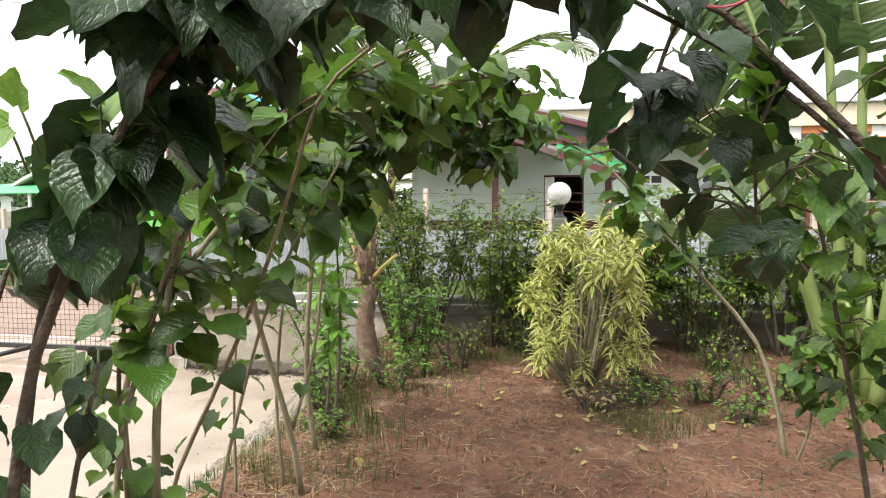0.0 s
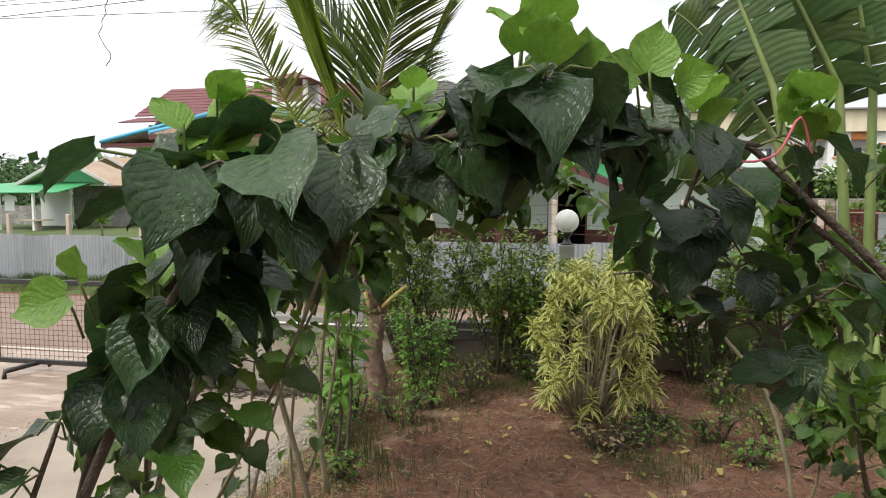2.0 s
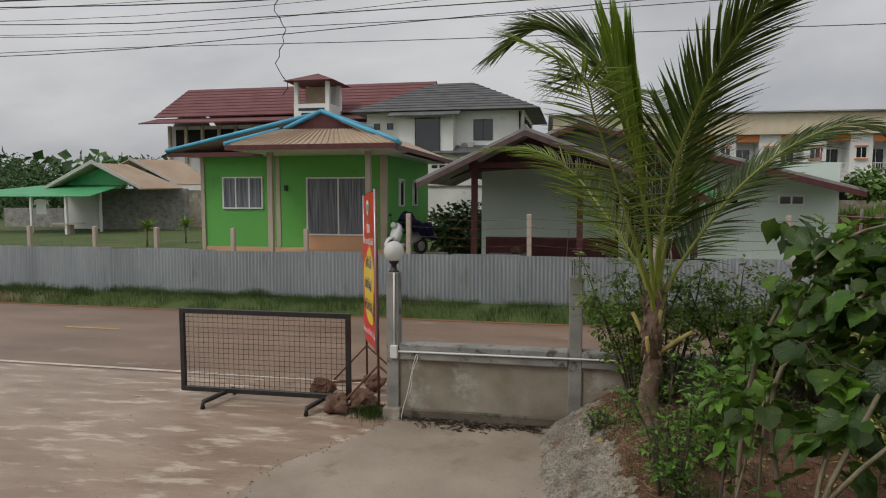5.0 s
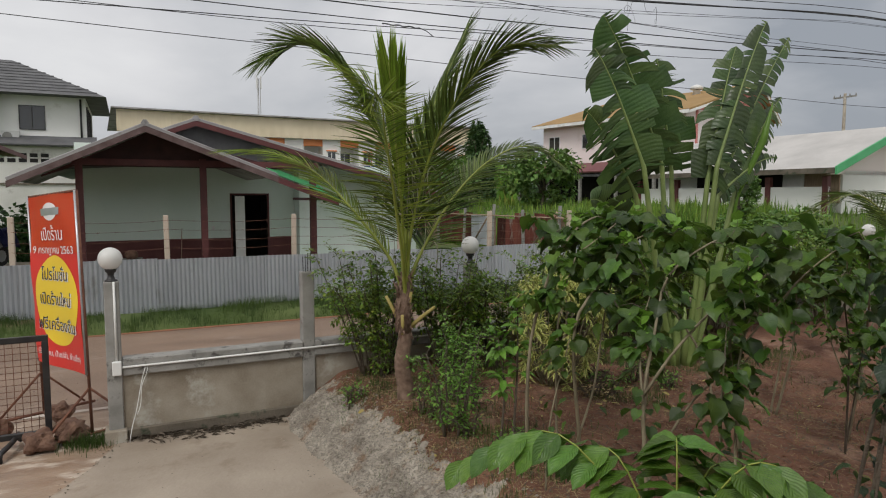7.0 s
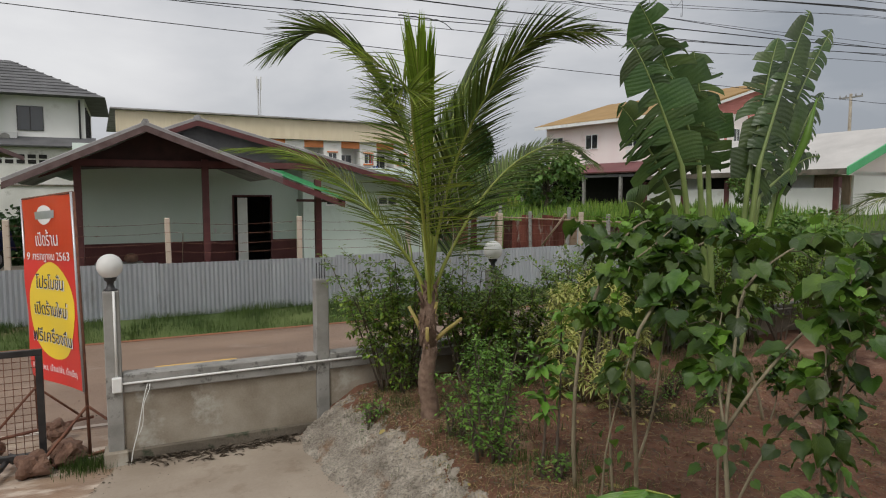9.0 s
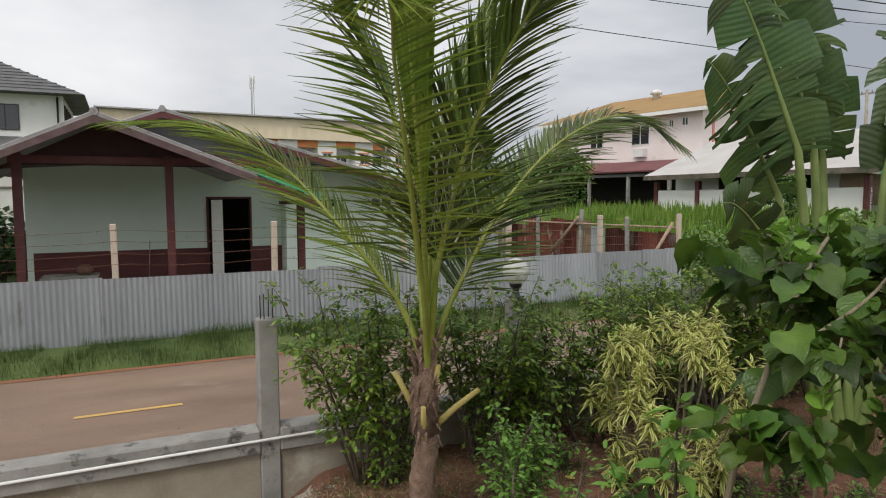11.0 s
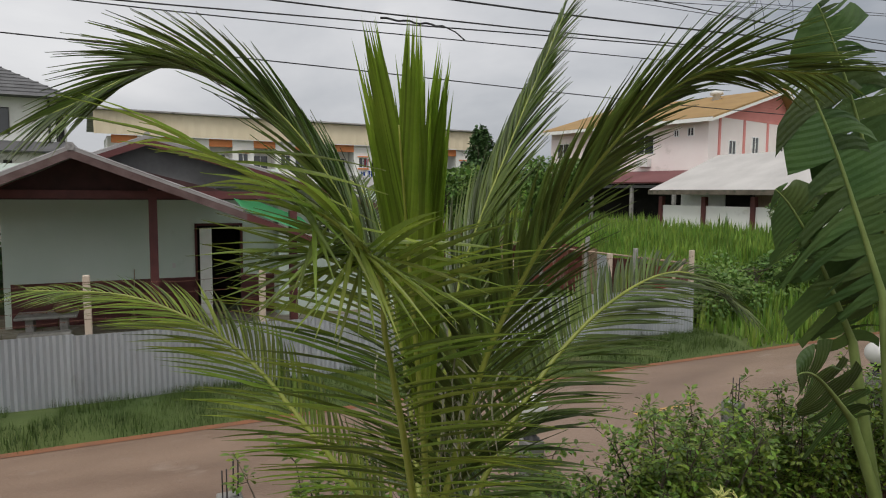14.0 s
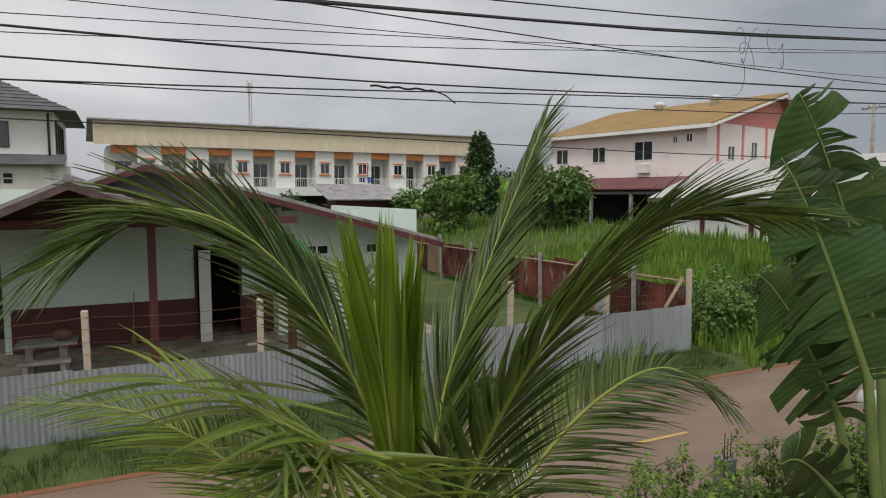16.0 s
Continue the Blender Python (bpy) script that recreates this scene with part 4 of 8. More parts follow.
part("roof_sheet", slab([(AP[0], 25.0, AP[1]), (-16.4, 27.6, 4.06), (-7.6, 27.6, 4.06)], 0.05), M["rooftan"], g)
part("roof_sheet", slab([(-12.0, 19.55, 4.72), (-9.1, 19.55, 4.72), (-7.55, 17.85, 4.12), (-12.95, 17.85, 4.12)], 0.05), M["rooftan"], g)
part("roof_sheet", slab([(-12.0, 19.6, 4.68), (-12.9, 18.0, 4.12), (-13.2, 19.9, 4.12), (-11.2, 20.0, 4.97)], 0.05), M["rooftan"], g)
part("gablet", prism([(-11.9, 4.74), (-9.2, 4.74), (AP[0], 5.22)], "y", 19.72, 19.80), M["maroon"], g, "small maroon gablet")
rb = bmesh.new()
for k in range(27):
    xx = lerp(-12.85, -7.7, k / 26)
    xt = lerp(-11.95, -9.15, k / 26)
    tube(rb, [(xt, 19.52, 4.732), (xx, 17.86, 4.132)], 0.022, 4, False)
for k in range(26):
    yy = lerp(20.1, 25.0, k / 25)
    tube(rb, [(AP[0], max(yy, 19.95), AP[1] + .01), (-16.35, yy, 4.09)], 0.022, 4, False)
part("roof_rib", rb, M["rooftan"], g)
for p0, p1 in (((-11.85, 19.6, 4.76), (AP[0], 19.7, 5.32)), ((-9.15, 19.6, 4.76), (AP[0], 19.7, 5.32)), ((-12.0, 19.55, 4.74), (-13.0, 17.83, 4.15)),
               ((-9.1, 19.55, 4.74), (-7.5, 17.83, 4.15)), ((AP[0], 19.9, 5.31), (-16.45, 19.95, 4.12)), ((AP[0], 25, 5.31), (AP[0], 19.7, 5.31)), ((AP[0], 19.9, 5.31), (-7.55, 18.3, 4.12))):
    bm = bmesh.new()
    v0, v1 = Vector(p0), Vector(p1)
    tube(bm, [v0, v1], 0.075, 4)
    part("ridge_trim", bm, M["roofblue"], g, "bright blue ridge capping")
for r in ((-13.0, -7.55, 17.83, 17.87, 3.96, 4.11), (-16.45, -12.8, 19.96, 20.0, 3.92, 4.06), (-7.57, -7.53, 17.87, 27.6, 3.92, 4.06)):
    part("fascia", boxes(r), M["maroon"], g)

part("landing", boxes((-8.48, -6.7, 18.7, 21.2, -.1, .68)), M["column"], g, "raised concrete landing", .02)

# motorcycle under a cover beside the green house
mc = thing("motorcycle", "parked pale scooter with a spotted navy raincoat thrown over its seat", "motorcycle", "", (-7.75, 19.7, 0.68))
mc.rotation_euler = (0, 0, radians(58))
for x in (-0.62, 0.62):
    bm = bmesh.new()
    bmesh.ops.create_cone(bm, cap_ends=True, segments=20, radius1=0.27, radius2=0.27, depth=0.09, matrix=pose(x, 0, 0.27, 90, 0, 0))
    wl2 = part("wheel", bm, M["tire"], mc)
    bm = bmesh.new()
    bmesh.ops.create_cone(bm, cap_ends=True, segments=16, radius1=0.16, radius2=0.16, depth=0.10, matrix=pose(x, 0, 0.27, 90, 0, 0))
    part("rim", bm, M["silver"], wl2)
def loft(rows, n=12):
    """A closed body through ellipses: centre x, z, half width, half height."""
    bm = bmesh.new()
    rings = [[bm.verts.new((x + hz * .25 * math.sin(2 * math.pi * k / n), hy * math.cos(2 * math.pi * k / n), z + hz * math.sin(2 * math.pi * k / n))) for k in range(n)] for x, z, hy, hz in rows]
    for a, c in zip(rings, rings[1:]):
        for k in range(n):
            bm.faces.new((a[k], a[(k + 1) % n], c[(k + 1) % n], c[k])).smooth = True
    bm.faces.new(rings[0][::-1])
    bm.faces.new(rings[-1])
    bmesh.ops.recalc_face_normals(bm, faces=bm.faces)
    return bm
part("front_fairing", loft([(-.62, .62, .05, .10), (-.55, .70, .17, .24), (-.46, .76, .22, .30), (-.38, .72, .20, .30), (-.32, .66, .12, .24)]), M["paper"], mc, "white front fairing")
part("mudguard", loft([(-.92, .40, .05, .04), (-.80, .54, .08, .06), (-.62, .60, .09, .06), (-.42, .52, .08, .05)]), M["paper"], mc)
part("body", loft([(-.35, .36, .13, .07), (-.1, .34, .15, .08), (.1, .48, .17, .18), (.45, .60, .17, .20), (.85, .68, .08, .10)]), M["silver"], mc)
part("seat", loft([(-.05, .74, .10, .05), (.2, .78, .15, .07), (.6, .80, .14, .06), (.85, .82, .06, .04)]), M["tire"], mc)
part("handlebar", tube(bmesh.new(), [(-.30, -.36, 1.06), (-.40, -.14, 1.08), (-.40, .14, 1.08), (-.30, .36, 1.06)], .016, 6), M["black"], mc)
bm = bmesh.new()
ball(bm, (-.56, 0, .98), .10, 12, 8)
part("headlight", bm, M["globe"], mc)
for yy in (-.30, .30):
    bm = bmesh.new()
    tube(bm, [(-.36, yy, 1.07), (-.38, yy * 1.15, 1.24)], .008, 5)
    ball(bm, (-.38, yy * 1.2, 1.29), .06, 10, 6, .8)
    part("mirror", bm, M["black"], mc)
cv = bmesh.new()
grid = {}
for i in range(19):
    for j in range(15):
        x, y = lerp(-.25, 1.0, i / 18), lerp(-.5, .5, j / 14)
        over = 1.04 + .36 * math.exp(-((x - .02) / .24) ** 2) - .12 * max(0, x - .5)
        z = over - 1.5 * max(0, abs(y) - .16) + .03 * math.sin(x * 21 + y * 9) + .02 * math.sin(y * 31)
        yy = y if abs(y) < .2 else math.copysign(.2 + (abs(y) - .2) * .35, y)
        grid[i, j] = cv.verts.new((x, yy + .02 * math.sin(x * 17 + j), z))
for i in range(18):
    for j in range(14):
        cv.faces.new((grid[i, j], grid[i + 1, j], grid[i + 1, j + 1], grid[i, j + 1])).smooth = True
bmesh.ops.solidify(cv, geom=cv.faces[:], thickness=.006)
part("cover", cv, M["navy"], mc, "spotted navy raincoat")

# grey house with a green awning, far down the road
h = thing("grey_house", "low house with brown sheet roofs and a green awning", "house", "", (5.186, 0.106, -1.217))
h.scale = (1.48, 1.48, 1.48)
part("wall", boxes((-30.2, -19.6, 32.5, 39, 0.7, 2.9)), M["concrete"], h)
part("porch_wall", boxes((-29.48, -24.5, 29.4, 29.6, 0.7, 2.95)), M["concrete_dark"], h, "dim grey porch wall")
part("garden_wall", boxes((-36.5, -31.35, 30.4, 30.55, 0.7, 1.9)), M["concrete_dark"], h, "low grey garden wall")
part("white_wall", boxes((-31.3, -29.5, 29.2, 29.35, 0.7, 2.62)), M["white"], h, "white painted porch wall")
part("roof_sheet", slab([(-28.06, 27.2, 4.15), (-29.04, 31, 4.28), (-24.4, 29, 2.97), (-25.5, 27.2, 2.92)], 0.06), M["rooftan"], h)
part("roof_sheet", slab([(-28.06, 27.2, 4.15), (-29.04, 31, 4.28), (-32.4, 31, 3.0), (-30.7, 27.2, 2.92)], 0.06), M["rooftan"], h)
part("roof_sheet", slab([(-31.2, 34, 4.75), (-29.2, 36, 4.77), (-26.4, 35.4, 3.3), (-28.05, 34, 3.24)], 0.06), M["rooftan"], h)
part("roof_sheet", slab([(-31.2, 34, 4.75), (-29.2, 36, 4.77), (-31.6, 36, 4.2), (-32.6, 34, 4.2)], 0.06), M["rooftan"], h)
part("gable_board", prism([(-30.6, 3.1), (-25.8, 3.1), (-28.1, 4.0)], "y", 28.0, 28.05), M["roofgreen"], h, "green gable")
part("rake", prism([(-30.8, 2.86), (-30.8, 3.02), (-28.06, 4.30), (-28.06, 4.12)], "y", 27.1, 27.18), M["roofwhite"], h)
part("rake", prism([(-25.4, 2.88), (-25.4, 3.02), (-28.06, 4.30), (-28.06, 4.12)], "y", 27.1, 27.18), M["roofwhite"], h)
part("rake", prism([(-28.0, 3.18), (-28.0, 3.32), (-31.2, 4.9), (-31.2, 4.72)], "y", 33.9, 33.98), M["roofwhite"], h)
part("awning", slab([(-34.5, 24.6, 2.55), (-26.14, 24.6, 2.56), (-27.26, 28.2, 3.10), (-31.94, 28.2, 3.10)], 0.03), M["roofgreen"], h, "green sheet awning")
for x, y in ((-29.34, 24.8), (-27.52, 24.8), (-27.55, 27.0)):
    part("awning_post", boxes((x - .05, x + .05, y - .05, y + .05, 0.7, 2.6 if y < 26 else 2.9)), M["frame"], h)
wt = thing("garden_table", "low pale stone table in front of the grey house", "table", "", (-35.6, 37.1, 0.04))
part("tabletop", boxes((-0.9, 0.9, -0.45, 0.45, 0.66, 0.74)), M["column"], wt)
part("pedestal", boxes((-0.2, 0.2, -0.2, 0.2, 0, 0.66)), M["column"], wt)
sh2 = thing("hung_shirt", "pale shirt hung up under the awning", "laundry", "", (-38.0, 37.4, 1.35))
bm = prism([(-.40, 0), (.40, 0), (.38, .72), (.60, .60), (.52, .95), (.14, 1.03), (-.14, 1.03), (-.52, .95), (-.60, .60), (-.38, .72)], "y", -.02, .02)
part("cloth", bm, M["paper"], sh2)


def yucca(x, y, h, seed):
    rg = random.Random(seed)
    yu = thing("yucca", "spiky green yucca in the front yard", "yucca", "yuccas in the yard", (x, y, 0))
    part("trunk", tube(bmesh.new(), [(0, 0, 0), (0, 0, h * .55)], [.06, .05], 8), M["bark"], yu)
    ms = []
    for k in range(46):
        a = k * 2.4
        ms.append(aim((0, 0, h * .55 + rg.uniform(-.08, .1)), (math.cos(a), math.sin(a), rg.uniform(-.3, 1.4)), (0, 0, 1), rg.uniform(.55, .95)))
    return yu, ms


# school with the tower
s = thing("school_building", "long two-storey school with a dull red roof and a white tower", "building")
part("wall", boxes((-45.0, -17.5, 62, 72, 0, 9.9)), M["white"], s)
# flat near-black panels in place of the gallery's shade
part("upper_gallery", boxes((-44.0, -30.8, 61.9, 62.05, 7.4, 9.5), (-24.3, -18, 61.9, 62.05, 7.4, 9.5)), M["dark"], s, "near-black panel painted as the shade of the open gallery")
for k in range(8):
    x = -44.6 + k * 1.9
    part("gallery_post", boxes((x - .14, x + .14, 61.6, 61.88, 6.0, 9.9)), M["column"], s)
part("roof_lower", slab([(-46.0, 58.6, 9.9), (-17, 58.6, 9.9), (-17, 61.2, 10.6), (-45.6, 61.2, 10.6)], 0.12), M["roofred"], s)
part("roof_upper", slab([(-45.6, 60.6, 10.75), (-17, 60.6, 10.75), (-17, 67, 14.5), (-45.6, 67, 14.5)], 0.12), M["roofred"], s)
part("roof_back", slab([(-45.6, 67, 14.5), (-17, 67, 14.5), (-17, 74, 10.4), (-45.6, 74, 10.4)], 0.12), M["roofred"], s)
part("gable", prism([(62, 9.0), (72, 9.0), (67, 14.2)], "x", -45.2, -45.0), M["white"], s)
bm = bmesh.new()
for k in range(1, 9):
    f = k / 9
    tube(bm, [(-45.6, lerp(60.6, 67, f), lerp(10.75, 14.5, f) + .02), (-17, lerp(60.6, 67, f), lerp(10.75, 14.5, f) + .02)], .05, 4, False)
part("tile_course", bm, M["roofred"], s)
tw = part("tower", boxes((-28.7, -25.2, 57.6, 61.0, 9.2, 11.2), (-28.7, -25.2, 60.8, 61.0, 11.2, 13.3), *[(x - .18, x + .18, y - .18, y + .18, 11.2, 13.3) for x in (-28.5, -25.4) for y in (57.8, 60.6)]), M["white"], s)
bm = bmesh.new()
bmesh.ops.create_cone(bm, cap_ends=True, segments=4, radius1=3.5, radius2=0.05, depth=1.0, matrix=pose(-26.95, 59.3, 13.75, 0, 0, 45))
part("tower_roof", bm, M["roofred"], tw)
part("tower_niche", boxes((-28.1, -25.8, 58.9, 59.0, 11.3, 12.9)), M["wood"], tw)
for k, (z, wd) in enumerate(((10.55, 2.6), (10.1, 2.0))):
    part("sign_line", boxes((-26.95 - wd / 2, -26.95 + wd / 2, 57.56, 57.58, z, z + 0.25)), M["ink"], tw)

# white two-storey house with the dark hip roof
h2 = thing("white_house", "white two-storey house with a dark tiled hip roof", "house")
part("wall", boxes((-19.2, -6.6, 50.5, 60, 0, 9.3)), M["white"], h2)
part("porch_roof", slab([(-13.5, 48.8, 5.9), (-6.0, 48.8, 5.9), (-6.0, 50.6, 6.6), (-13.5, 50.6, 6.6)], 0.1), M["roofdark"], h2)
bm = bmesh.new()
lo = [(-20.3, 49.2, 9.2), (-5.3, 49.2, 9.2), (-5.3, 61.3, 9.2), (-20.3, 61.3, 9.2)]
hi = [(-14.5, 54.6, 12.1), (-11.2, 54.6, 12.1)]
vs = [bm.verts.new(q) for q in lo + hi]
for f in ((0, 1, 5, 4), (1, 2, 5), (2, 3, 4, 5), (3, 0, 4), (3, 2, 1, 0)):
    bm.faces.new([vs[k] for k in f])
part("roof", bm, M["roofdark"], h2)
tb2 = bmesh.new()
for k in range(1, 11):
    f = k / 11
    tube(tb2, [(lerp(-20.3, -14.5, f), lerp(49.2, 54.6, f), lerp(9.2, 12.1, f) + .02), (lerp(-5.3, -11.2, f), lerp(49.2, 54.6, f), lerp(9.2, 12.1, f) + .02)], 0.05, 4, False)
part("tile_course", tb2, M["roofdark"], h2)
part("bay_wall", boxes((-16.2, -11.9, 49.3, 50.5, 5.7, 8.9)), M["white"], h2)
part("bay_roof", slab([(-16.9, 48.4, 8.75), (-11.3, 48.4, 8.75), (-11.3, 50.9, 9.75), (-16.9, 50.9, 9.75)], .1), M["roofdark"], h2)
window(h2, -14.9, -12.9, 49.3, 6.0, 8.6, 1, deep=.08, trim="black")
window(h2, -10.5, -9.0, 50.5, 6.95, 8.55, 2, deep=.08, trim="black")
for x0 in (-18.6, -17.5):
    window(h2, x0, x0 + .5, 50.5, 7.9, 8.4, 1, deep=.06, trim="black")
for r in range(2):
    for k in range(8):
        # vent holes: near-black blocks on the wall for the shade within
        part("block_vent", boxes((-13.6 + k * .62, -13.15 + k * .62, 49.37, 49.41, 4.75 + r * .34, 5.0 + r * .34)), M["dark"], h2)
part("lower_block", boxes((-15.5, -5.8, 49.4, 50.49, 0, 5.8)), M["stainedwhite"], h2, "stained white lower wall")
part("ledge", boxes((-15.5, -5.8, 49.3, 49.399, 3.3, 3.42)), M["plinth"], h2)
part("downpipe", tube(bmesh.new(), [(-6.9, 50.4, 9.1), (-6.9, 50.4, 5.9)], .07, 6), M["black"], h2)
for k in range(4):
    w2 = window(h2, -0.28, 0.28, 0, 6.5, 8.7, 1, trim="black")
    w2.location, w2.rotation_euler = (-6.58, 51.4 + k * 1.7, 0), (0, 0, radians(90))
ac = part("air_conditioner", boxes((-11.5, -10.5, 50.1, 50.49, 6.1, 6.8)), M["plastic"], h2, "white outdoor air conditioner")
bm = bmesh.new()
bmesh.ops.create_cone(bm, cap_ends=True, segments=20, radius1=0.28, radius2=0.28, depth=0.03, matrix=pose(-11.15, 50.09, 6.45, 90, 0, 0))
part("fan_grille", bm, M["concrete_dark"], ac)

# row of apartments
ap = thing("apartment_row", "two-storey row of white flats with orange panels", "building")
AY = 63.0
m_ap = Matrix.Translation((-3.9, AY, -.45)) @ Matrix.Rotation(radians(3), 4, "Z") @ Matrix.Translation((5.2, -AY, 0))
ap.matrix_world = m_ap
part("wall", boxes((-5.2, 29.3, AY + 1.6, AY + 9, 0, 8.6), (-5.2, 29.3, AY + .8, AY + 1.6, 4.6, 5.2)), M["white"], ap)
part("slab_edge", boxes((-5.4, 29.5, AY - .6, AY + 1.6, 4.4, 5.15)), M["white"], ap)
# a near-black sheet painted as the shade below the flats
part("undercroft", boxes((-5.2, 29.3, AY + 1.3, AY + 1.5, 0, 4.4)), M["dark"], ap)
part("parapet", ribbed((-6.2, AY - .55, 8.6), (35.9, 0, 0), (0, 0, 1.95), (0, -1, 0), 0.9, 0.03), M["cream"], ap, "cream ribbed metal parapet")
part("roof", slab([(-6.6, AY - 1.0, 10.62), (29.9, AY - 1.0, 10.62), (29.9, AY + 10, 9.6), (-6.6, AY + 10, 9.6)], 0.12), M["roofgrey"], ap)
NB = 9
for k in range(NB):
    x0 = -4.9 + k * 3.82
    part("white_bay", boxes((x0 + 1.9, x0 + 3.75, AY - .1, AY + 1.6, 5.15, 8.6)), M["white"], ap)
    part("orange_panel", boxes((x0 - .05, x0 + 1.89, AY - .05, AY + .3, 7.95, 8.6)), M["orange"], ap)
    window(ap, x0 + 2.35, x0 + 3.25, AY - .1, 6.45, 7.45, 2, deep=0.05)
    part("sill", boxes((x0 + 2.25, x0 + 3.35, AY - .25, AY - .1, 6.3, 6.42)), M["orange"], ap)
    part("lintel", boxes((x0 + 2.25, x0 + 3.35, AY - .25, AY - .1, 7.48, 7.58)), M["orange"], ap)
    window(ap, x0 + .25, x0 + 1.6, AY + 1.6, 5.2, 7.4, 2, deep=0.05)
    bm = boxes((x0, x0 + 1.9, AY - .06, AY - .02, 6.0, 6.06))
    for q in range(10):
        box(bm, x0 + q * .2 + .03, x0 + q * .2 + .06, AY - .05, AY - .03, 5.15, 6.0)
    part("balcony_rail", bm, M["frame"], ap)
for x, z0, z1, k in ((17.35, 6.3, 7.3, "redcloth"), (17.0, 5.7, 6.1, "bluecloth"), (17.8, 5.6, 6.2, "bluecloth")):
    lc = thing("hung_laundry", "washing hung over the balcony rail", "laundry", "laundry on the balcony", (x, AY - .12, z0))
    bm = bmesh.new()
    for q in range(9):
        a0 = bm.verts.new((-.35 + q * .0875, .05 * math.sin(q * 1.9), 0))
        a1 = bm.verts.new((-.30 + q * .075, .03 * math.sin(q * 1.9), z1 - z0))
        if q:
            bm.faces.new((pa, a0, a1, pb))
        pa, pb = a0, a1
    bmesh.ops.solidify(bm, geom=bm.faces[:], thickness=0.01)
    part("cloth", bm, M[k], lc)
    lc.matrix_world = m_ap @ Matrix.Translation((x, AY - .12, z0))
mst = thing("radio_mast", "slim lattice radio mast behind the flats", "mast", "", (12.5, 92, 0))
bm = bmesh.new()
for dx, dy in ((0, 0.3), (0.26, -0.15), (-0.26, -0.15)):
    tube(bm, [(dx, dy, 0), (dx * .6, dy * .6, 18.6)], 0.04, 4)
part("lattice", bm, M["concrete_dark"], mst)
part("antenna", boxes((-.35, -.2, -.1, .1, 17.2, 18.9), (.2, .35, -.1, .1, 17.2, 18.9)), M["plastic"], mst)

# shed roof between bungalow and flats
sh = thing("small_shed", "small dark shed with a grey sheet roof", "shed")
part("wall", boxes((11.5, 15.5, 50.5, 53, 0, 3.6)), M["maroon"], sh)
part("roof", slab([(10.6, 49.4, 3.7), (16.6, 49.4, 3.7), (16.6, 54, 4.9), (10.6, 54, 4.9)], 0.08), M["roofgrey"], sh)
cw = tagged(new("compound_wall"), "grimy white compound wall at the back of the field", "wall", kind="structure")
part("panel", boxes((8.0, 27.0, 58.0, 58.2, 0, 2.3)), M["concrete"], cw)

# pink house
pk = thing("pink_house", "two-storey pale pink house with an ochre roof", "house")
c0, c1 = Vector((29.6, 48.6, 0)), Vector((32.4, 34.6, 0))
fw, rt = (c1 - c0).normalized(), Vector((0.98, 0.19, 0)).normalized()
L = (c1 - c0).length
mpk = Matrix(((rt.x, fw.x, 0, c0.x), (rt.y, fw.y, 0, c0.y), (0, 0, 1, 0), (0, 0, 0, 1)))
pk.matrix_world = mpk
# local frame: x away from the long wall, y along it towards the road gable
part("wall", boxes((0, 11.8, 0, L, 0, 8.9)), M["pinkwhite"], pk)
part("gable_wall", prism([(0, 8.9), (11.8, 8.9), (9.2, 11.35)], "y", L - .2, L + .01), M["pink"], pk, "pink clapboard gable")
for k in range(12):
    z = 8.7 + k * .22
    x0, x1 = 9.2 * (z - 8.9) / 2.45, 11.8 - 2.6 * (z - 8.9) / 2.45
    if z > 8.9 and x1 - x0 > .3:
        part("clapboard", boxes((x0, x1, L + .01, L + .035, z, z + .05)), M["pink"], pk)
part("roof_sheet", slab([(-.9, -.6, 8.72), (-.9, L + .8, 8.72), (9.2, L + .8, 11.55), (9.2, -.6, 11.55)], 0.12), M["rooforange"], pk)
part("roof_sheet", slab([(12.4, -.6, 8.6), (12.4, L + .8, 8.6), (9.2, L + .8, 11.55), (9.2, -.6, 11.55)], 0.12), M["rooforange"], pk)
part("barge_board", prism([(-.9, 8.6), (-.9, 8.4), (9.2, 11.2), (9.2, 11.4)], "y", L + .72, L + .8), M["white"], pk)
part("barge_board", prism([(12.4, 8.48), (12.4, 8.28), (9.2, 11.2), (9.2, 11.4)], "y", L + .72, L + .8), M["white"], pk)
part("fascia", boxes((-.92, -.86, -.6, L + .8, 8.42, 8.68)), M["white"], pk)
for x in (1.2, 4.4, 7.7):
    part("pilaster", boxes((x, x + .25, L, L + .06, 0, 8.9)), M["pink"], pk)
for q, z0, z1, wd in ((1.4, 6.5, 7.7, 1.3), (5.2, 6.5, 7.7, 1.3), (9.3, 6.5, 7.9, 1.6), (11.9, 7.6, 8.1, .4), (13.0, 7.6, 8.2, .5)):
    w2 = window(pk, -wd / 2, wd / 2, 0, z0, z1, 2, deep=0.08)
    w2.location, w2.rotation_euler = (0, q, 0), (0, 0, radians(-90))
for x, z0, z1 in ((2.5, 6.4, 7.4), (5.6, 6.6, 7.8), (9.3, 6.6, 7.6)):
    window(pk, x, x + .9, L, z0, z1, 2, face=1, deep=0.08)
ac = part("air_conditioner", boxes((-.5, -.02, 9.0, 9.9, 5.6, 6.2)), M["plastic"], pk, "white outdoor air conditioner")
part("lean_to_roof", slab([(-3.4, -1, 4.45), (-3.4, L + .6, 4.45), (0, L + .6, 5.3), (0, -1, 5.3)], 0.1), M["roofred"], pk, "dark red lean-to roof")
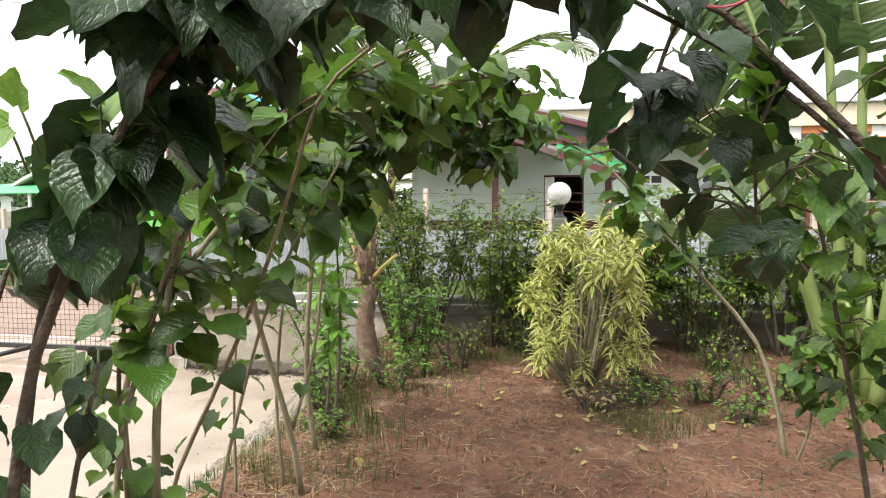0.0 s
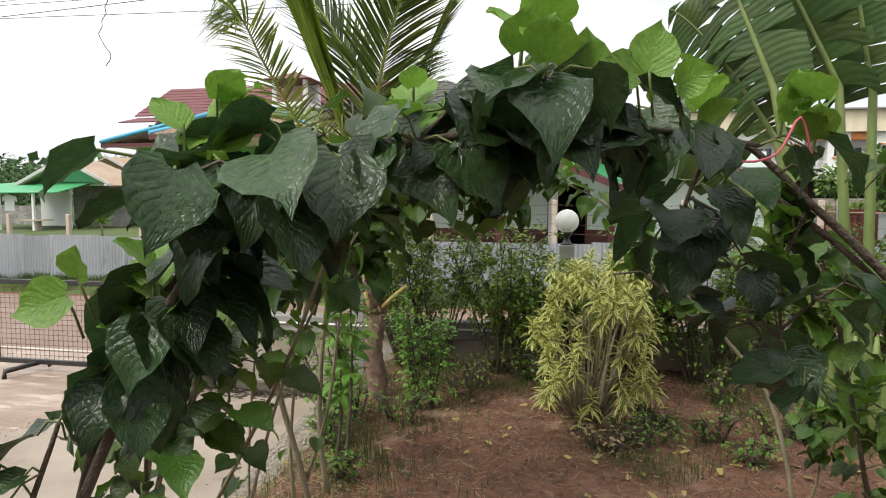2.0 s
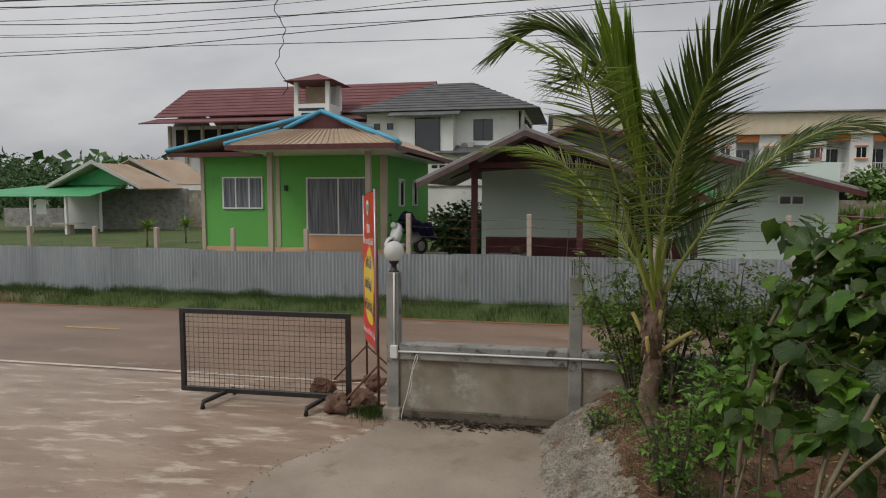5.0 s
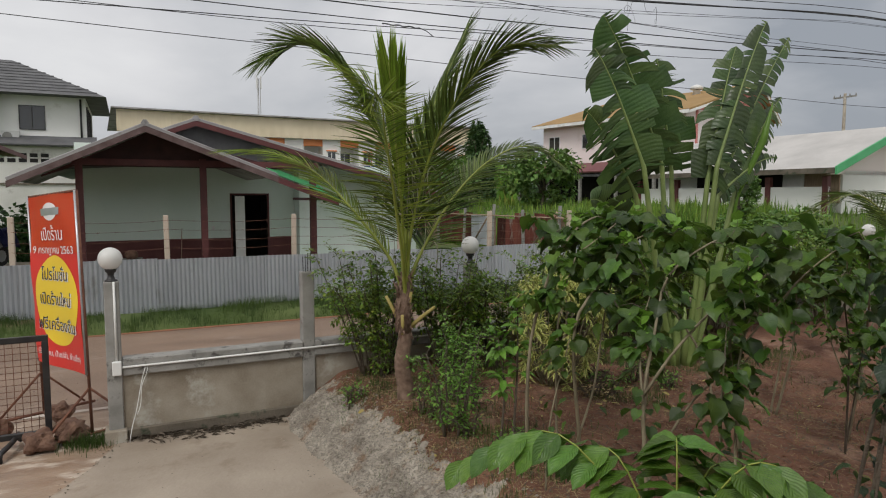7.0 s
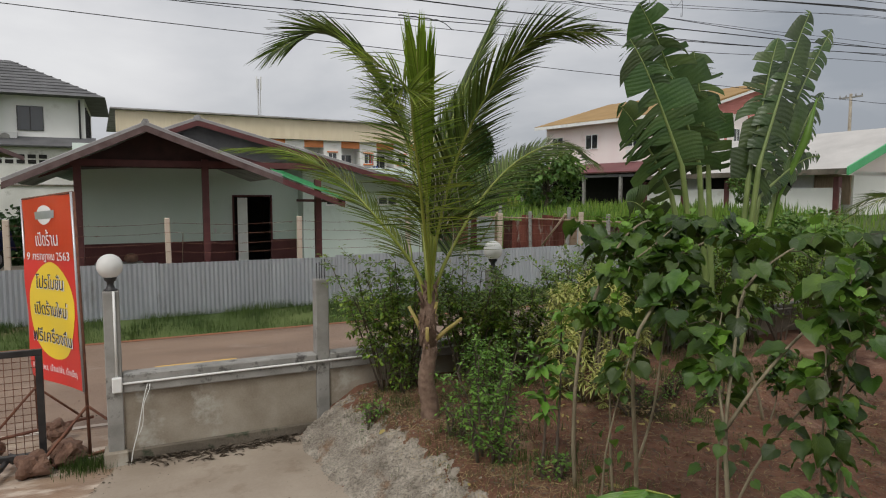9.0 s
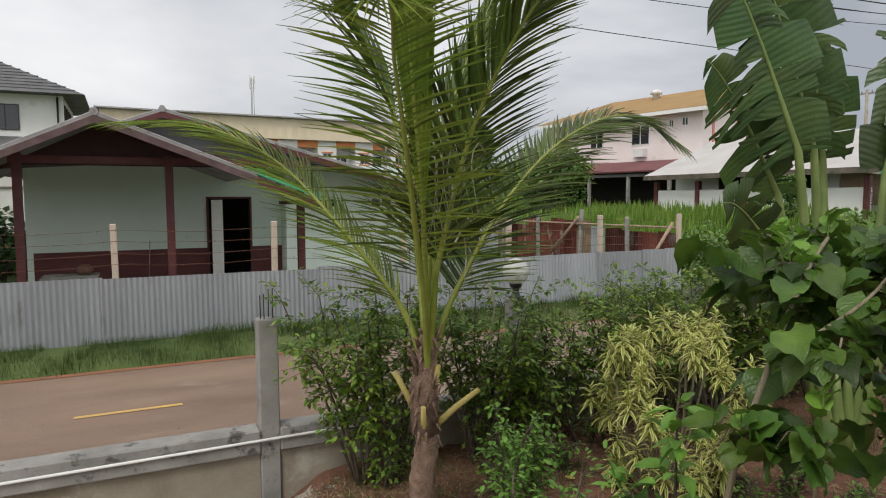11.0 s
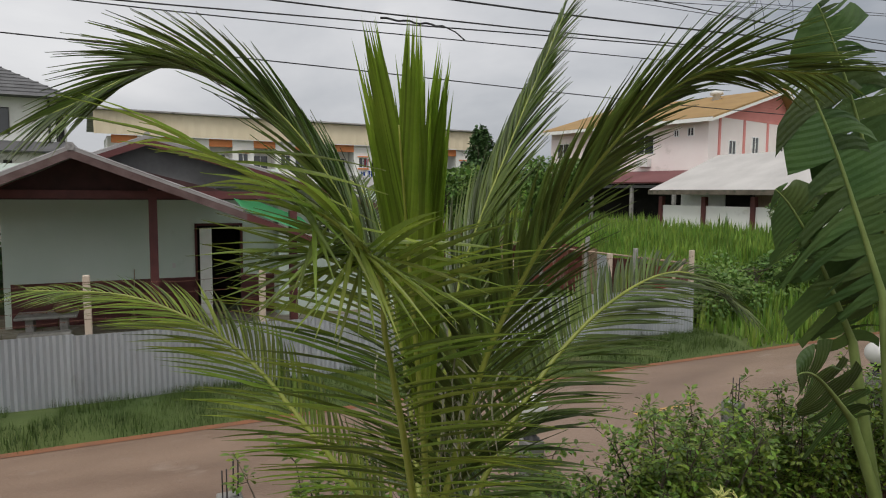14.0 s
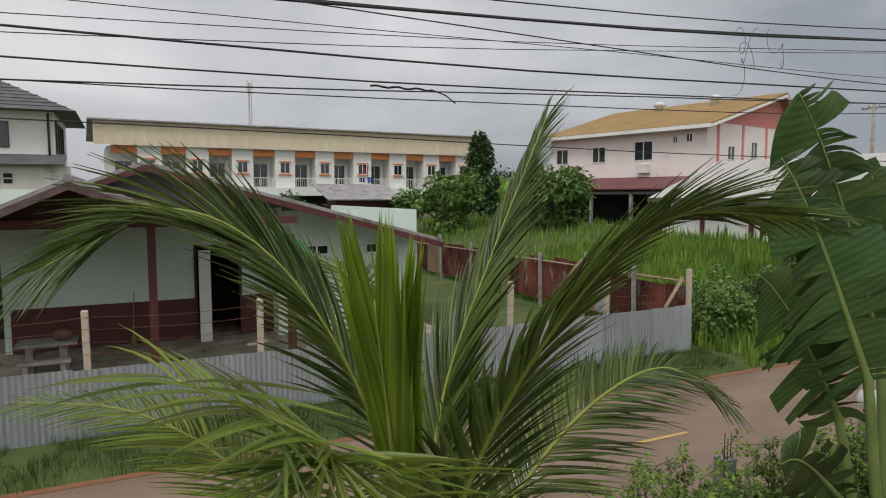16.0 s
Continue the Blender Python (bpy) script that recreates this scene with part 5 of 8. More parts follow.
# veranda depth as a near-black slab, its shade put into the colour
part("lean_to_opening", boxes((-.4, -.02, 0, L - .2, 0, 4.4)), M["dark"], pk, "near-black panel painted as the shade of the open veranda")
part("lean_to_wall", boxes((-2.9, -2.7, 0, L - .4, 0, 1.9)), M["concrete"], pk)
part("lean_to_beam", boxes((-3.2, -3.05, -.8, L + .4, 4.05, 4.25)), M["roofdark"], pk)
for yy in (0, 3.5, 7, 10.5, 13.8):
    part("lean_to_post", boxes((-3.2, -3.0, yy, yy + .2, 0, 4.2)), M["concrete_dark"], pk)
for q in (5.5, 10.5):
    bm = bmesh.new()
    xx, zz = 7.2, 11.05
    tube(bm, [(xx, q, zz - .2), (xx, q, zz + .25), (xx, q, zz + .3), (xx, q, zz + .55), (xx, q, zz + .7)], [.35, .28, .5, .48, .1], 12)
    part("roof_ventilator", bm, M["plastic"], pk)

# long white shed with its gable to the road
ws = thing("long_shed", "long low building with a weathered white roof and green trim", "building")
ws.matrix_world = pose(25.3, 18.9, 0, 0, 0, 2)
# local frame: y runs back from the road, x across
part("wall", boxes((1.9, 9.6, .5, 12.4, 0, 3.8)), M["white"], ws)
part("veranda_wall", boxes((.15, .3, .1, 12.4, 0, 3.0)), M["white"], ws, "white veranda wall")
for k, (ya, yb, mk) in enumerate(((.6, 2.4, "wood"), (2.45, 3.6, "frame"), (3.65, 5.4, "dark"), (5.45, 7.4, "wood"), (7.45, 9.2, "dark"), (9.25, 12.3, "frame"))):
    part("shutter", boxes((1.80, 1.89, ya, yb, 2.2, 3.75)), M[mk], ws)
for k in range(5):
    part("veranda_post", boxes((.05, .31, .1 + k * 3, .35 + k * 3, 0, 3.5)), M["maroon"], ws)
part("gable", prism([(.9, 3.6), (9.6, 3.6), (5.2, 5.75)], "y", .5, .7), M["pinkwhite"], ws, "pale pink gable")
part("roof_sheet", slab([(-.5, -.6, 3.85), (-.5, 12.6, 3.85), (5.2, 12.6, 6.05), (5.2, -.6, 6.05)], 0.1), M["roofwhite"], ws)
part("roof_sheet", slab([(10.9, -.6, 3.85), (10.9, 12.6, 3.85), (5.2, 12.6, 6.05), (5.2, -.6, 6.05)], 0.1), M["roofwhite"], ws)
part("barge_board", prism([(-.55, 3.92), (-.55, 3.54), (5.2, 5.74), (5.2, 6.12)], "y", -.7, -.6), M["roofgreen"], ws, "green barge board")
part("barge_board", prism([(10.95, 3.92), (10.95, 3.54), (5.2, 5.74), (5.2, 6.12)], "y", -.7, -.6), M["roofgreen"], ws, "green barge board")
part("fascia", boxes((-.56, -.5, -.6, 12.6, 3.6, 3.86)), M["plinth"], ws)

# poles and overhead wires
def pole(x, y, top):
    p = thing("utility_pole", "tapered concrete utility pole with crossarms and insulators", "pole", "utility poles", (x, y, 0))
    part("shaft", tube(bmesh.new(), [(0, 0, 0), (0, 0, top)], [0.17, 0.11], 8), M["concrete"], p)
    part("crossarm", boxes((-.06, .06, -.95, .95, top - .35, top - .23)), M["concrete_dark"], p)
    for yy in (-.9, -.4, .4, .9):
        part("insulator", tube(bmesh.new(), [(0, yy, top - .23), (0, yy, top - .05)], [.05, .035], 8), M["concrete_dark"], p)
    return p


pole(49.0, 33.8, 10.9)
pole(38.0, 7.7, 8.5)
pole(-34.0, 7.7, 8.5)
bm = bmesh.new()
CABLES = [  # depth, heights at x = -3.5, -0.8 and 4.4, radius
    (7.70, 5.15, 5.17, 5.31, .009), (7.70, 4.95, 4.95, 5.16, .007), (7.72, 4.81, 4.92, 5.15, .006), (7.90, 4.84, 4.83, 5.05, .005), (7.68, 5.46, 5.55, 5.88, .013), (7.74, 5.50, 5.60, 5.90, .009),
    (8.0, 5.30, 5.42, 5.80, .004), (8.05, 5.18, 5.33, 5.78, .004), (8.1, 5.45, 5.50, 5.60, .004), (7.7, 5.59, 5.52, 5.46, .006), (7.72, 5.62, 5.73, 6.03, .007), (7.90, 4.58, 4.56, 4.50, .005)]
for k, (y, za, zb, zc, r) in enumerate(CABLES):
    w = thing("overhead_cable", "black overhead cable along the road", "cable", "overhead cables")
    # the parabola through the three heights, kept within the poles' reach
    s1, s2 = (zb - za) / 2.7, (zc - zb) / 5.2
    q = max(0.0005, min(0.0022, (s2 - s1) / 7.9))
    sl = (zc - za) / 7.9 - q * 0.9
    pts = []
    for i in range(49):
        x = lerp(-34, 38, i / 48)
        zz = za + (x + 3.5) * sl * (1 if abs(x) < 9 else 9 / abs(x)) + q * (x + 3.5) * (x - 4.4) + q * 7.9 * 0
        pts.append((x, y + .03 * math.sin(i * .7 + k), zz + .008 * math.sin(i * 1.3 + k)))
    part("strand", tube(bmesh.new(), pts, r, 5), M["cable"], w)
tw = thing("cable_splice", "ragged tape splice on an overhead cable", "cable")
part("tape", tube(bmesh.new(), [(-1.0 + i * .05, 7.71 + .006 * math.sin(i * 2.1), 4.945 + .007 * math.sin(i * 1.7)) for i in range(12)], .009, 5), M["cable"], tw)
part("loose_end", tube(bmesh.new(), [(-.45, 7.71, 4.95), (-.32, 7.71, 4.91), (-.22, 7.72, 4.85)], .006, 5), M["cable"], tw)
# a loose strand hanging from the lowest cables
rg = random.Random(61)
for k in range(3):
    w = thing("wire_tangle", "thin curled wire ends tangled on the overhead cables", "cable", "loose wire ends")
    x0 = 3.15 + .28 * k
    pts = [(x0 + .07 * math.sin(i * .28 + k * 1.9) + .01 * i * (-1) ** k, 7.69 + .02 * math.sin(i * .5), 5.80 - .022 * i * (1 if k % 2 else .45) + .10 * math.sin(i * .4 + k)) for i in range(28)]
    part("strand", tube(bmesh.new(), pts, .003, 4), M["cable"], w)
w = thing("loose_wire", "thin loose wire hanging from the overhead cables", "cable")
part("strand", tube(bmesh.new(), [(-6.28 + .09 * math.sin(i * .8) * (1 if i % 3 else .3), 7.7, 6.2 - i * .085) for i in range(28)], .006, 5), M["cable"], w)


# ---- plant helpers ----
def fast_mesh(name, verts, faces, uvs, material, parent=None, smooth=True):
    """One mesh from arrays: faces of equal length; uvs per vertex or None."""
    verts, faces = np.asarray(verts, np.float32), np.asarray(faces, np.int32)
    me = bpy.data.meshes.new(name)
    k = faces.shape[1]
    me.vertices.add(len(verts))
    me.vertices.foreach_set("co", verts.ravel())
    me.loops.add(faces.size)
    me.loops.foreach_set("vertex_index", faces.ravel())
    me.polygons.add(len(faces))
    me.polygons.foreach_set("loop_start", np.arange(0, faces.size, k, dtype=np.int32))
    me.polygons.foreach_set("use_smooth", np.full(len(faces), smooth))
    me.update(calc_edges=True)
    if uvs is not None:
        lay = me.uv_layers.new(name="UVMap")
        lay.data.foreach_set("uv", np.asarray(uvs, np.float32)[faces.ravel()].ravel())
    me.materials.append(material)
    ob = new(name, me)
    if parent is not None:
        ob.parent = parent
    return ob


def leaf_form(rows, cols, width, tip=1.0, heart=0.0, fold=0.25, droop=0.25, wave=0.03, curl=0.0, seed=0):
    """A leaf of length 1 along +y, face up: vertices, quads and uv. width: half-widths at even steps of the length."""
    rg = random.Random(seed)
    v, uv, f = [], [], []
    for i in range(rows + 1):
        t = i / rows
        p = t * (len(width) - 1)
        k = min(int(p), len(width) - 2)
        w = lerp(width[k], width[k + 1], p - k)
        for j in range(cols + 1):
            s = j / cols * 2 - 1
            y = t - heart * (1 - t) ** 6 * abs(s) ** 1.5 + (0.02 * rg.uniform(-1, 1) if 0 < abs(s) > 0.9 else 0)
            z = fold * abs(s) * w - droop * t * t + wave * math.sin(t * 17 + s * 2 + seed) * abs(s) + curl * s * t * 0.3
            v.append((s * w * (1 - 0.15 * abs(fold)), y, z))
            uv.append((s * 0.5 + 0.5, t))
    for i in range(rows):
        for j in range(cols):
            a = i * (cols + 1) + j
            f.append((a, a + 1, a + cols + 2, a + cols + 1))
    return np.array(v), np.array(f), np.array(uv)


def aim(pos, d, up, size, roll=0.0, wide=1.0):
    """The matrix that lays a leaf of length 1 at pos along d with its face towards up."""
    d = Vector(d).normalized()
    up = Vector(up)
    x = d.cross(up)
    if x.length < 1e-4:
        x = d.cross(Vector((1, 0, 0.1)))
    x.normalize()
    if roll:
        x = Matrix.Rotation(roll, 3, d) @ x
    z = x.cross(d)
    return Matrix(((x.x * size * wide, d.x * size, z.x * size, pos[0]), (x.y * size * wide, d.y * size, z.y * size, pos[1]), (x.z * size * wide, d.z * size, z.z * size, pos[2]), (0, 0, 0, 1)))


def scatter(name, form, mats, material, parent=None, kind=""):
    """All copies of a leaf form in one mesh."""
    if not mats:
        return None
    v, f, uv = form
    m = np.array([np.array(q) for q in mats])
    vv = np.einsum("nij,kj->nki", m[:, :3, :3], v) + m[:, None, :3, 3]
    ff = f[None] + (np.arange(len(m)) * len(v))[:, None, None]
    ob = fast_mesh(name, vv.reshape(-1, 3), ff.reshape(-1, f.shape[1]), np.tile(uv, (len(m), 1)), material, parent)
    if kind:
        ob["kind"] = kind
    return ob


def curve_pts(ctrl, n):
    """Points on a smooth curve through the control points."""
    c = [Vector(p) for p in ctrl]
    c = [c[0] * 2 - c[1]] + c + [c[-1] * 2 - c[-2]]
    segs, out = len(c) - 3, []
    for i in range(n + 1):
        u = i / n * segs
        k = min(int(u), segs - 1)
        t = u - k
        p0, p1, p2, p3 = c[k:k + 4]
        out.append(0.5 * ((2 * p1) + (p2 - p0) * t + (2 * p0 - 5 * p1 + 4 * p2 - p3) * t * t + (3 * p1 - p0 - 3 * p2 + p3) * t ** 3))
    return out


def rnd_dir(rg, flat=1.0):
    a = rg.uniform(0, 2 * math.pi)
    z = rg.uniform(-1, 1) * flat
    r = math.sqrt(max(0, 1 - z * z))
    return Vector((math.cos(a) * r, math.sin(a) * r, z))


def ribbed_leaf(m, n_veins=7.0, slope=0.9, light=1.5, strength=0.5):
    """Adds a midrib and side veins to a leaf material by the leaf's own uv."""
    n, l = m.node_tree.nodes, m.node_tree.links
    s = n["Principled BSDF"]
    uvn = n.new("ShaderNodeUVMap")
    sep = n.new("ShaderNodeSeparateXYZ")
    l.new(uvn.outputs[0], sep.inputs[0])

    def op(kind, a, b=None, c=None):
        q = n.new("ShaderNodeMath")
        q.operation = kind
        for i, val in enumerate((a, b, c)):
            if val is None:
                continue
            if isinstance(val, (int, float)):
                q.inputs[i].default_value = val
            else:
                l.new(val, q.inputs[i])
        return q.outputs[0]
    off = op("ABSOLUTE", op("SUBTRACT", sep.outputs[0], 0.5))
    ph = op("FRACT", op("MULTIPLY", op("SUBTRACT", sep.outputs[1], op("MULTIPLY", off, slope)), n_veins))
    side = op("SUBTRACT", 1.0, op("MINIMUM", op("MULTIPLY", op("ABSOLUTE", op("SUBTRACT", ph, 0.5)), 16.0), 1.0))
    mid = op("SUBTRACT", 1.0, op("MINIMUM", op("MULTIPLY", off, 36.0), 1.0))
    vein = op("MAXIMUM", side, mid)
    puff = op("MULTIPLY", op("ABSOLUTE", op("SUBTRACT", ph, 0.5)), 2.0)
    link = s.inputs["Base Color"].links[0]
    src = link.from_socket
    hsv = n.new("ShaderNodeHueSaturation")
    hsv.inputs["Value"].default_value = light
    hsv.inputs["Saturation"].default_value = 0.9
    l.new(src, hsv.inputs["Color"])
    mx = n.new("ShaderNodeMix")
    mx.data_type = "RGBA"
    l.new(op("MULTIPLY", vein, 0.38), mx.inputs["Factor"])
    l.new(src, mx.inputs["A"])
    l.new(hsv.outputs[0], mx.inputs["B"])
    l.new(mx.outputs["Result"], s.inputs["Base Color"])
    bp = n.new("ShaderNodeBump")
    bp.inputs["Strength"].default_value, bp.inputs["Distance"].default_value = strength, 0.006
    l.new(puff, bp.inputs["Height"])
    old = s.inputs["Normal"].links
    if old:
        l.new(old[0].from_socket, bp.inputs["Normal"])
    l.new(bp.outputs[0], s.inputs["Normal"])


ribbed_leaf(M["mulberry"], 6.0, 0.9, 1.3, 0.08)
ribbed_leaf(M["mulberry_fresh"], 6.0, 0.9, 1.35, 0.1)
ribbed_leaf(M["younglf"], 5.5, 0.8, 1.3, 0.1)
ribbed_leaf(M["pinnate"], 9.0, 0.8, 1.3, 0.4)
ribbed_leaf(M["limeleaf"], 8.0, 0.8, 1.3, 0.3)
ribbed_leaf(M["banana"], 34.0, 0.12, 1.25, 0.35)


def striped(m, edge, heart):
    """A strap leaf with a pale margin and a green heart, by the leaf's own uv."""
    n, l = m.node_tree.nodes, m.node_tree.links
    s = n["Principled BSDF"]
    uvn, sep = n.new("ShaderNodeUVMap"), n.new("ShaderNodeSeparateXYZ")
    l.new(uvn.outputs[0], sep.inputs[0])
    a = n.new("ShaderNodeMath")
    a.operation = "SUBTRACT"
    l.new(sep.outputs[0], a.inputs[0])
    a.inputs[1].default_value = 0.5
    b = n.new("ShaderNodeMath")
    b.operation = "ABSOLUTE"
    l.new(a.outputs[0], b.inputs[0])
    r = n.new("ShaderNodeMapRange")
    r.inputs["From Min"].default_value, r.inputs["From Max"].default_value = 0.16, 0.26
    l.new(b.outputs[0], r.inputs["Value"])
    mx = n.new("ShaderNodeMix")
    mx.data_type = "RGBA"
    mx.inputs["A"].default_value, mx.inputs["B"].default_value = (*heart, 1), (*edge, 1)
    l.new(r.outputs[0], mx.inputs["Factor"])
    l.new(mx.outputs["Result"], s.inputs["Base Color"])


striped(M["variegated"], (0.72, 0.68, 0.24), (0.13, 0.23, 0.032))
HEART = [leaf_form(7, 4, [0.19, 0.42, 0.50, 0.50, 0.43, 0.31, 0.14, 0.0], heart=0.13, fold=0.28, droop=d, wave=w, curl=c, seed=s)
         for s, d, w, c in ((1, 0.22, 0.035, 0.1), (2, 0.40, 0.045, -0.3), (3, 0.10, 0.03, 0.3), (4, 0.30, 0.06, 0.0), (5, 0.55, 0.05, 0.4), (6, -0.06, 0.04, -0.2))]
OVAL = leaf_form(3, 2, [0.0, 0.24, 0.25, 0.0], fold=0.3, droop=0.2, wave=0.0)
OVALFINE = leaf_form(6, 4, [0.02, 0.15, 0.22, 0.24, 0.20, 0.12, 0.0], fold=0.35, droop=0.3, wave=0.02)
STRAP = leaf_form(4, 2, [0.05, 0.10, 0.105, 0.07, 0.0], fold=0.4, droop=0.40, wave=0.0)
BLADE = leaf_form(2, 1, [0.035, 0.025, 0.0], fold=0.0, droop=0.35, wave=0.0)
TUFT = leaf_form(2, 2, [0.0, 0.45, 0.0], fold=0.3, droop=0.2, wave=0.0)


# ---- plants of the garden ----
def leafy_stem(ctrl, r0, r1, n=14, sides=6):
    pts = curve_pts(ctrl, n)
    return tube(bmesh.new(), pts, [lerp(r0, r1, i / n) for i in range(n + 1)], sides), pts


def mulberry(label, stems, leaves, seed, near=False, young=6, size=(0.08, 0.15), spread=0.11, droop=0.7, leaf="", low=0.0, under=0):
    """A mulberry bush trained over the path: stems given by control points; leaves hang from nodes along their upper parts,
    smaller ones (under) from the lower stems."""
    rg = random.Random(seed)
    b = thing("mulberry_bush", label, "mulberry", "mulberry bushes trained into arches")
    shoots, nodes, lower = bmesh.new(), [], []
    for ctrl, r0, r1, bare in stems:
        bm, pts = leafy_stem(ctrl, r0, r1, 18)
        part("stem", bm, M["barkdark" if near else "bark"], b)
        for i, p in enumerate(pts):
            if .78 < p.z < low + .25:
                lower.append(p)
            if i / 18 >= bare and p.z >= low:
                nodes.append((p, (pts[min(i + 1, 18)] - pts[max(i - 1, 0)]).normalized()))
    for _ in range(len(nodes) // 2):
        p, d = rg.choice(nodes)
        q = rnd_dir(rg, 0.5)
        tip = p + q * rg.uniform(0.10, spread * 2.0) + Vector((0, 0, rg.uniform(-0.10, 0.10)))
        mid = (p + tip) / 2 + Vector((0, 0, 0.03))
        tube(shoots, [p, mid, tip], [0.004, 0.003, 0.002], 4, False)
        nodes.append((tip, q))
        nodes.append((mid, q))
    part("twig_mass", shoots, M["barkdark"], b)["kind"] = "stuff"
    made = [[] for _ in HEART]
    petioles = bmesh.new()
    for k in range(leaves + under):
        p, d = rg.choice(nodes) if k < leaves else (rg.choice(lower), Vector((0, 0, 1)))
        q = rnd_dir(rg, 0.6)
        base = p + q * rg.uniform(0.02, spread) + d * rg.uniform(-0.04, 0.04)
        hang = Vector((q.x, q.y, -rg.uniform(0.1, 1.2) * droop)).normalized()
        up = Vector((q.x * 0.7 + rg.uniform(-.3, .3), q.y * 0.7 + rg.uniform(-.3, .3), 1.0))
        small = 0.62 if k >= leaves or base.z < 1.42 else 1.0
        made[rg.randrange(len(HEART))].append(aim(base, hang, up, rg.uniform(*size) * small, rg.uniform(-0.5, 0.5)))
        if near:
            tube(petioles, [p, (p + base) / 2 + Vector((0, 0, 0.012)), base], 0.0022, 4, False)
    if near:
        part("petiole_mass", petioles, M["petiole"], b)["kind"] = "stuff"
        for form, ms in zip(HEART, made):
            if ms:
                first = scatter("leaf", form, [Matrix.Identity(4)], M[leaf or "mulberry"], b)
                first.matrix_local = ms[0]
                for m in ms[1:]:
                    o = new("leaf", first.data)
                    o.parent = b
                    o.matrix_local = m
    else:
        petioles.free()
        for form, ms in zip(HEART, made):
            scatter("foliage", form, ms, M[leaf or "mulberry_fresh"], b, "stuff")
    tips, stalks = [], bmesh.new()
    for k in range(young):
        p, d = rg.choice(nodes)
        tube(stalks, [p - d * .01, p + Vector((0, 0, .05)), p + Vector((0, 0, .105))], [.004, .003, .002], 4, False)
        for j in range(4):
            q = rnd_dir(rg, 0.3)
            tips.append(aim(p + Vector((0, 0, 0.025 + 0.025 * j)) + q * 0.004, q + Vector((0, 0, 0.9)), Vector((-q.x, -q.y, 1)), rg.uniform(0.045, 0.09), rg.uniform(-.6, .6)))
    part("shoot_mass", stalks, M["petiole"], b)["kind"] = "stuff"
    if tips:
        first = scatter("young_leaf", HEART[2], [Matrix.Identity(4)], M["younglf"], b)
        first.matrix_local = tips[0]
        for m in tips[1:]:
            o = new("young_leaf", first.data)
            o.parent = b
            o.matrix_local = m
    return b


def gz(x, y):
    return bed_z(x, y) - 0.03


# the near arch, met first
arch = mulberry("mulberry bush bent into an arch, large dark quilted leaves", [
    ([(-1.04, .95, gz(-1.0, .95)), (-0.98, .92, 1.2), (-0.91, .92, 1.58), (-0.83, .92, 1.76), (-0.73, .90, 1.94), (-0.53, .89, 2.16), (-0.25, 1.0, 2.25), (0.0, 1.12, 2.27), (0.26, 1.3, 2.25)], 0.012, 0.005, 0.40),
    ([(-1.06, 1.04, gz(-1.0, 1.0)), (-1.0, .98, 1.2), (-0.93, .95, 1.6), (-0.79, .93, 1.9), (-0.6, .95, 2.13), (-0.33, 1.02, 2.23), (-0.05, 1.1, 2.26)], 0.011, 0.005, 0.45),
    ([(-1.10, .90, gz(-1.0, .9)), (-1.06, .87, 1.1), (-1.0, .87, 1.5), (-0.9, .88, 1.78)], 0.010, 0.004, 0.95),
    ([(-1.0, 1.04, gz(-1.0, 1.04)), (-0.97, 1.02, 1.0), (-0.92, 1.0, 1.3), (-0.84, 1.0, 1.6)], 0.009, 0.004, 0.5)], 176, 11, True, 9, (0.075, 0.142), 0.075, 1.15, low=1.60, under=34)
# a few bright young leaves stand above the arch
for base, tip, size in (((-.06, 1.05, 2.325), (-.056, 1.035, 2.45), .092), ((.04, 1.065, 2.35), (.065, 1.09, 2.46), .082), ((.02, 1.06, 2.345), (-.10, 1.0, 2.36), .07), ((.09, 1.1, 2.33), (.16, 1.06, 2.36), .065),
                        ((-.81, .83, 2.03), (-.785, .80, 2.09), .06), ((-.83, .83, 2.0), (-.93, .80, 1.96), .085)):
    lf = scatter("young_leaf", HEART[5], [Matrix.Identity(4)], M["younglf"], arch)
    lf.matrix_local = aim(base, Vector(tip) - Vector(base), Vector((.1, -1, .25)), size)
    part("petiole", tube(bmesh.new(), [Vector(base) + Vector((.01, .02, -.07)), Vector(base) + Vector((.004, .01, -.03)), base], .0022, 5), M["petiole"], arch)
mulberry("mulberry bush leaning over to close the arch, large dark crinkled leaves", [
    ([(1.45, 1.95, gz(1.4, 1.9)), (1.22, 1.78, 1.1), (0.92, 1.6, 1.58), (0.65, 1.5, 1.89), (0.52, 1.47, 2.03), (0.39, 1.45, 2.15), (0.25, 1.42, 2.27), (0.02, 1.3, 2.31)], 0.017, 0.006, 0.74),
    ([(1.50, 2.02, gz(1.45, 2.0)), (1.27, 1.84, 1.05), (0.97, 1.65, 1.52), (0.69, 1.54, 1.83), (0.55, 1.5, 1.98), (0.42, 1.47, 2.09), (0.28, 1.45, 2.19), (0.1, 1.36, 2.27)], 0.012, 0.005, 0.80),
    ([(0.40, 1.46, 2.14), (0.36, 1.48, 2.0), (0.37, 1.5, 1.80)], 0.006, 0.003, 0.2),
    ([(0.20, 1.42, 2.27), (0.15, 1.44, 2.12), (0.13, 1.46, 1.94)], 0.006, 0.003, 0.2)], 46, 12, True, 8, (0.075, 0.15), 0.07, 1.0)
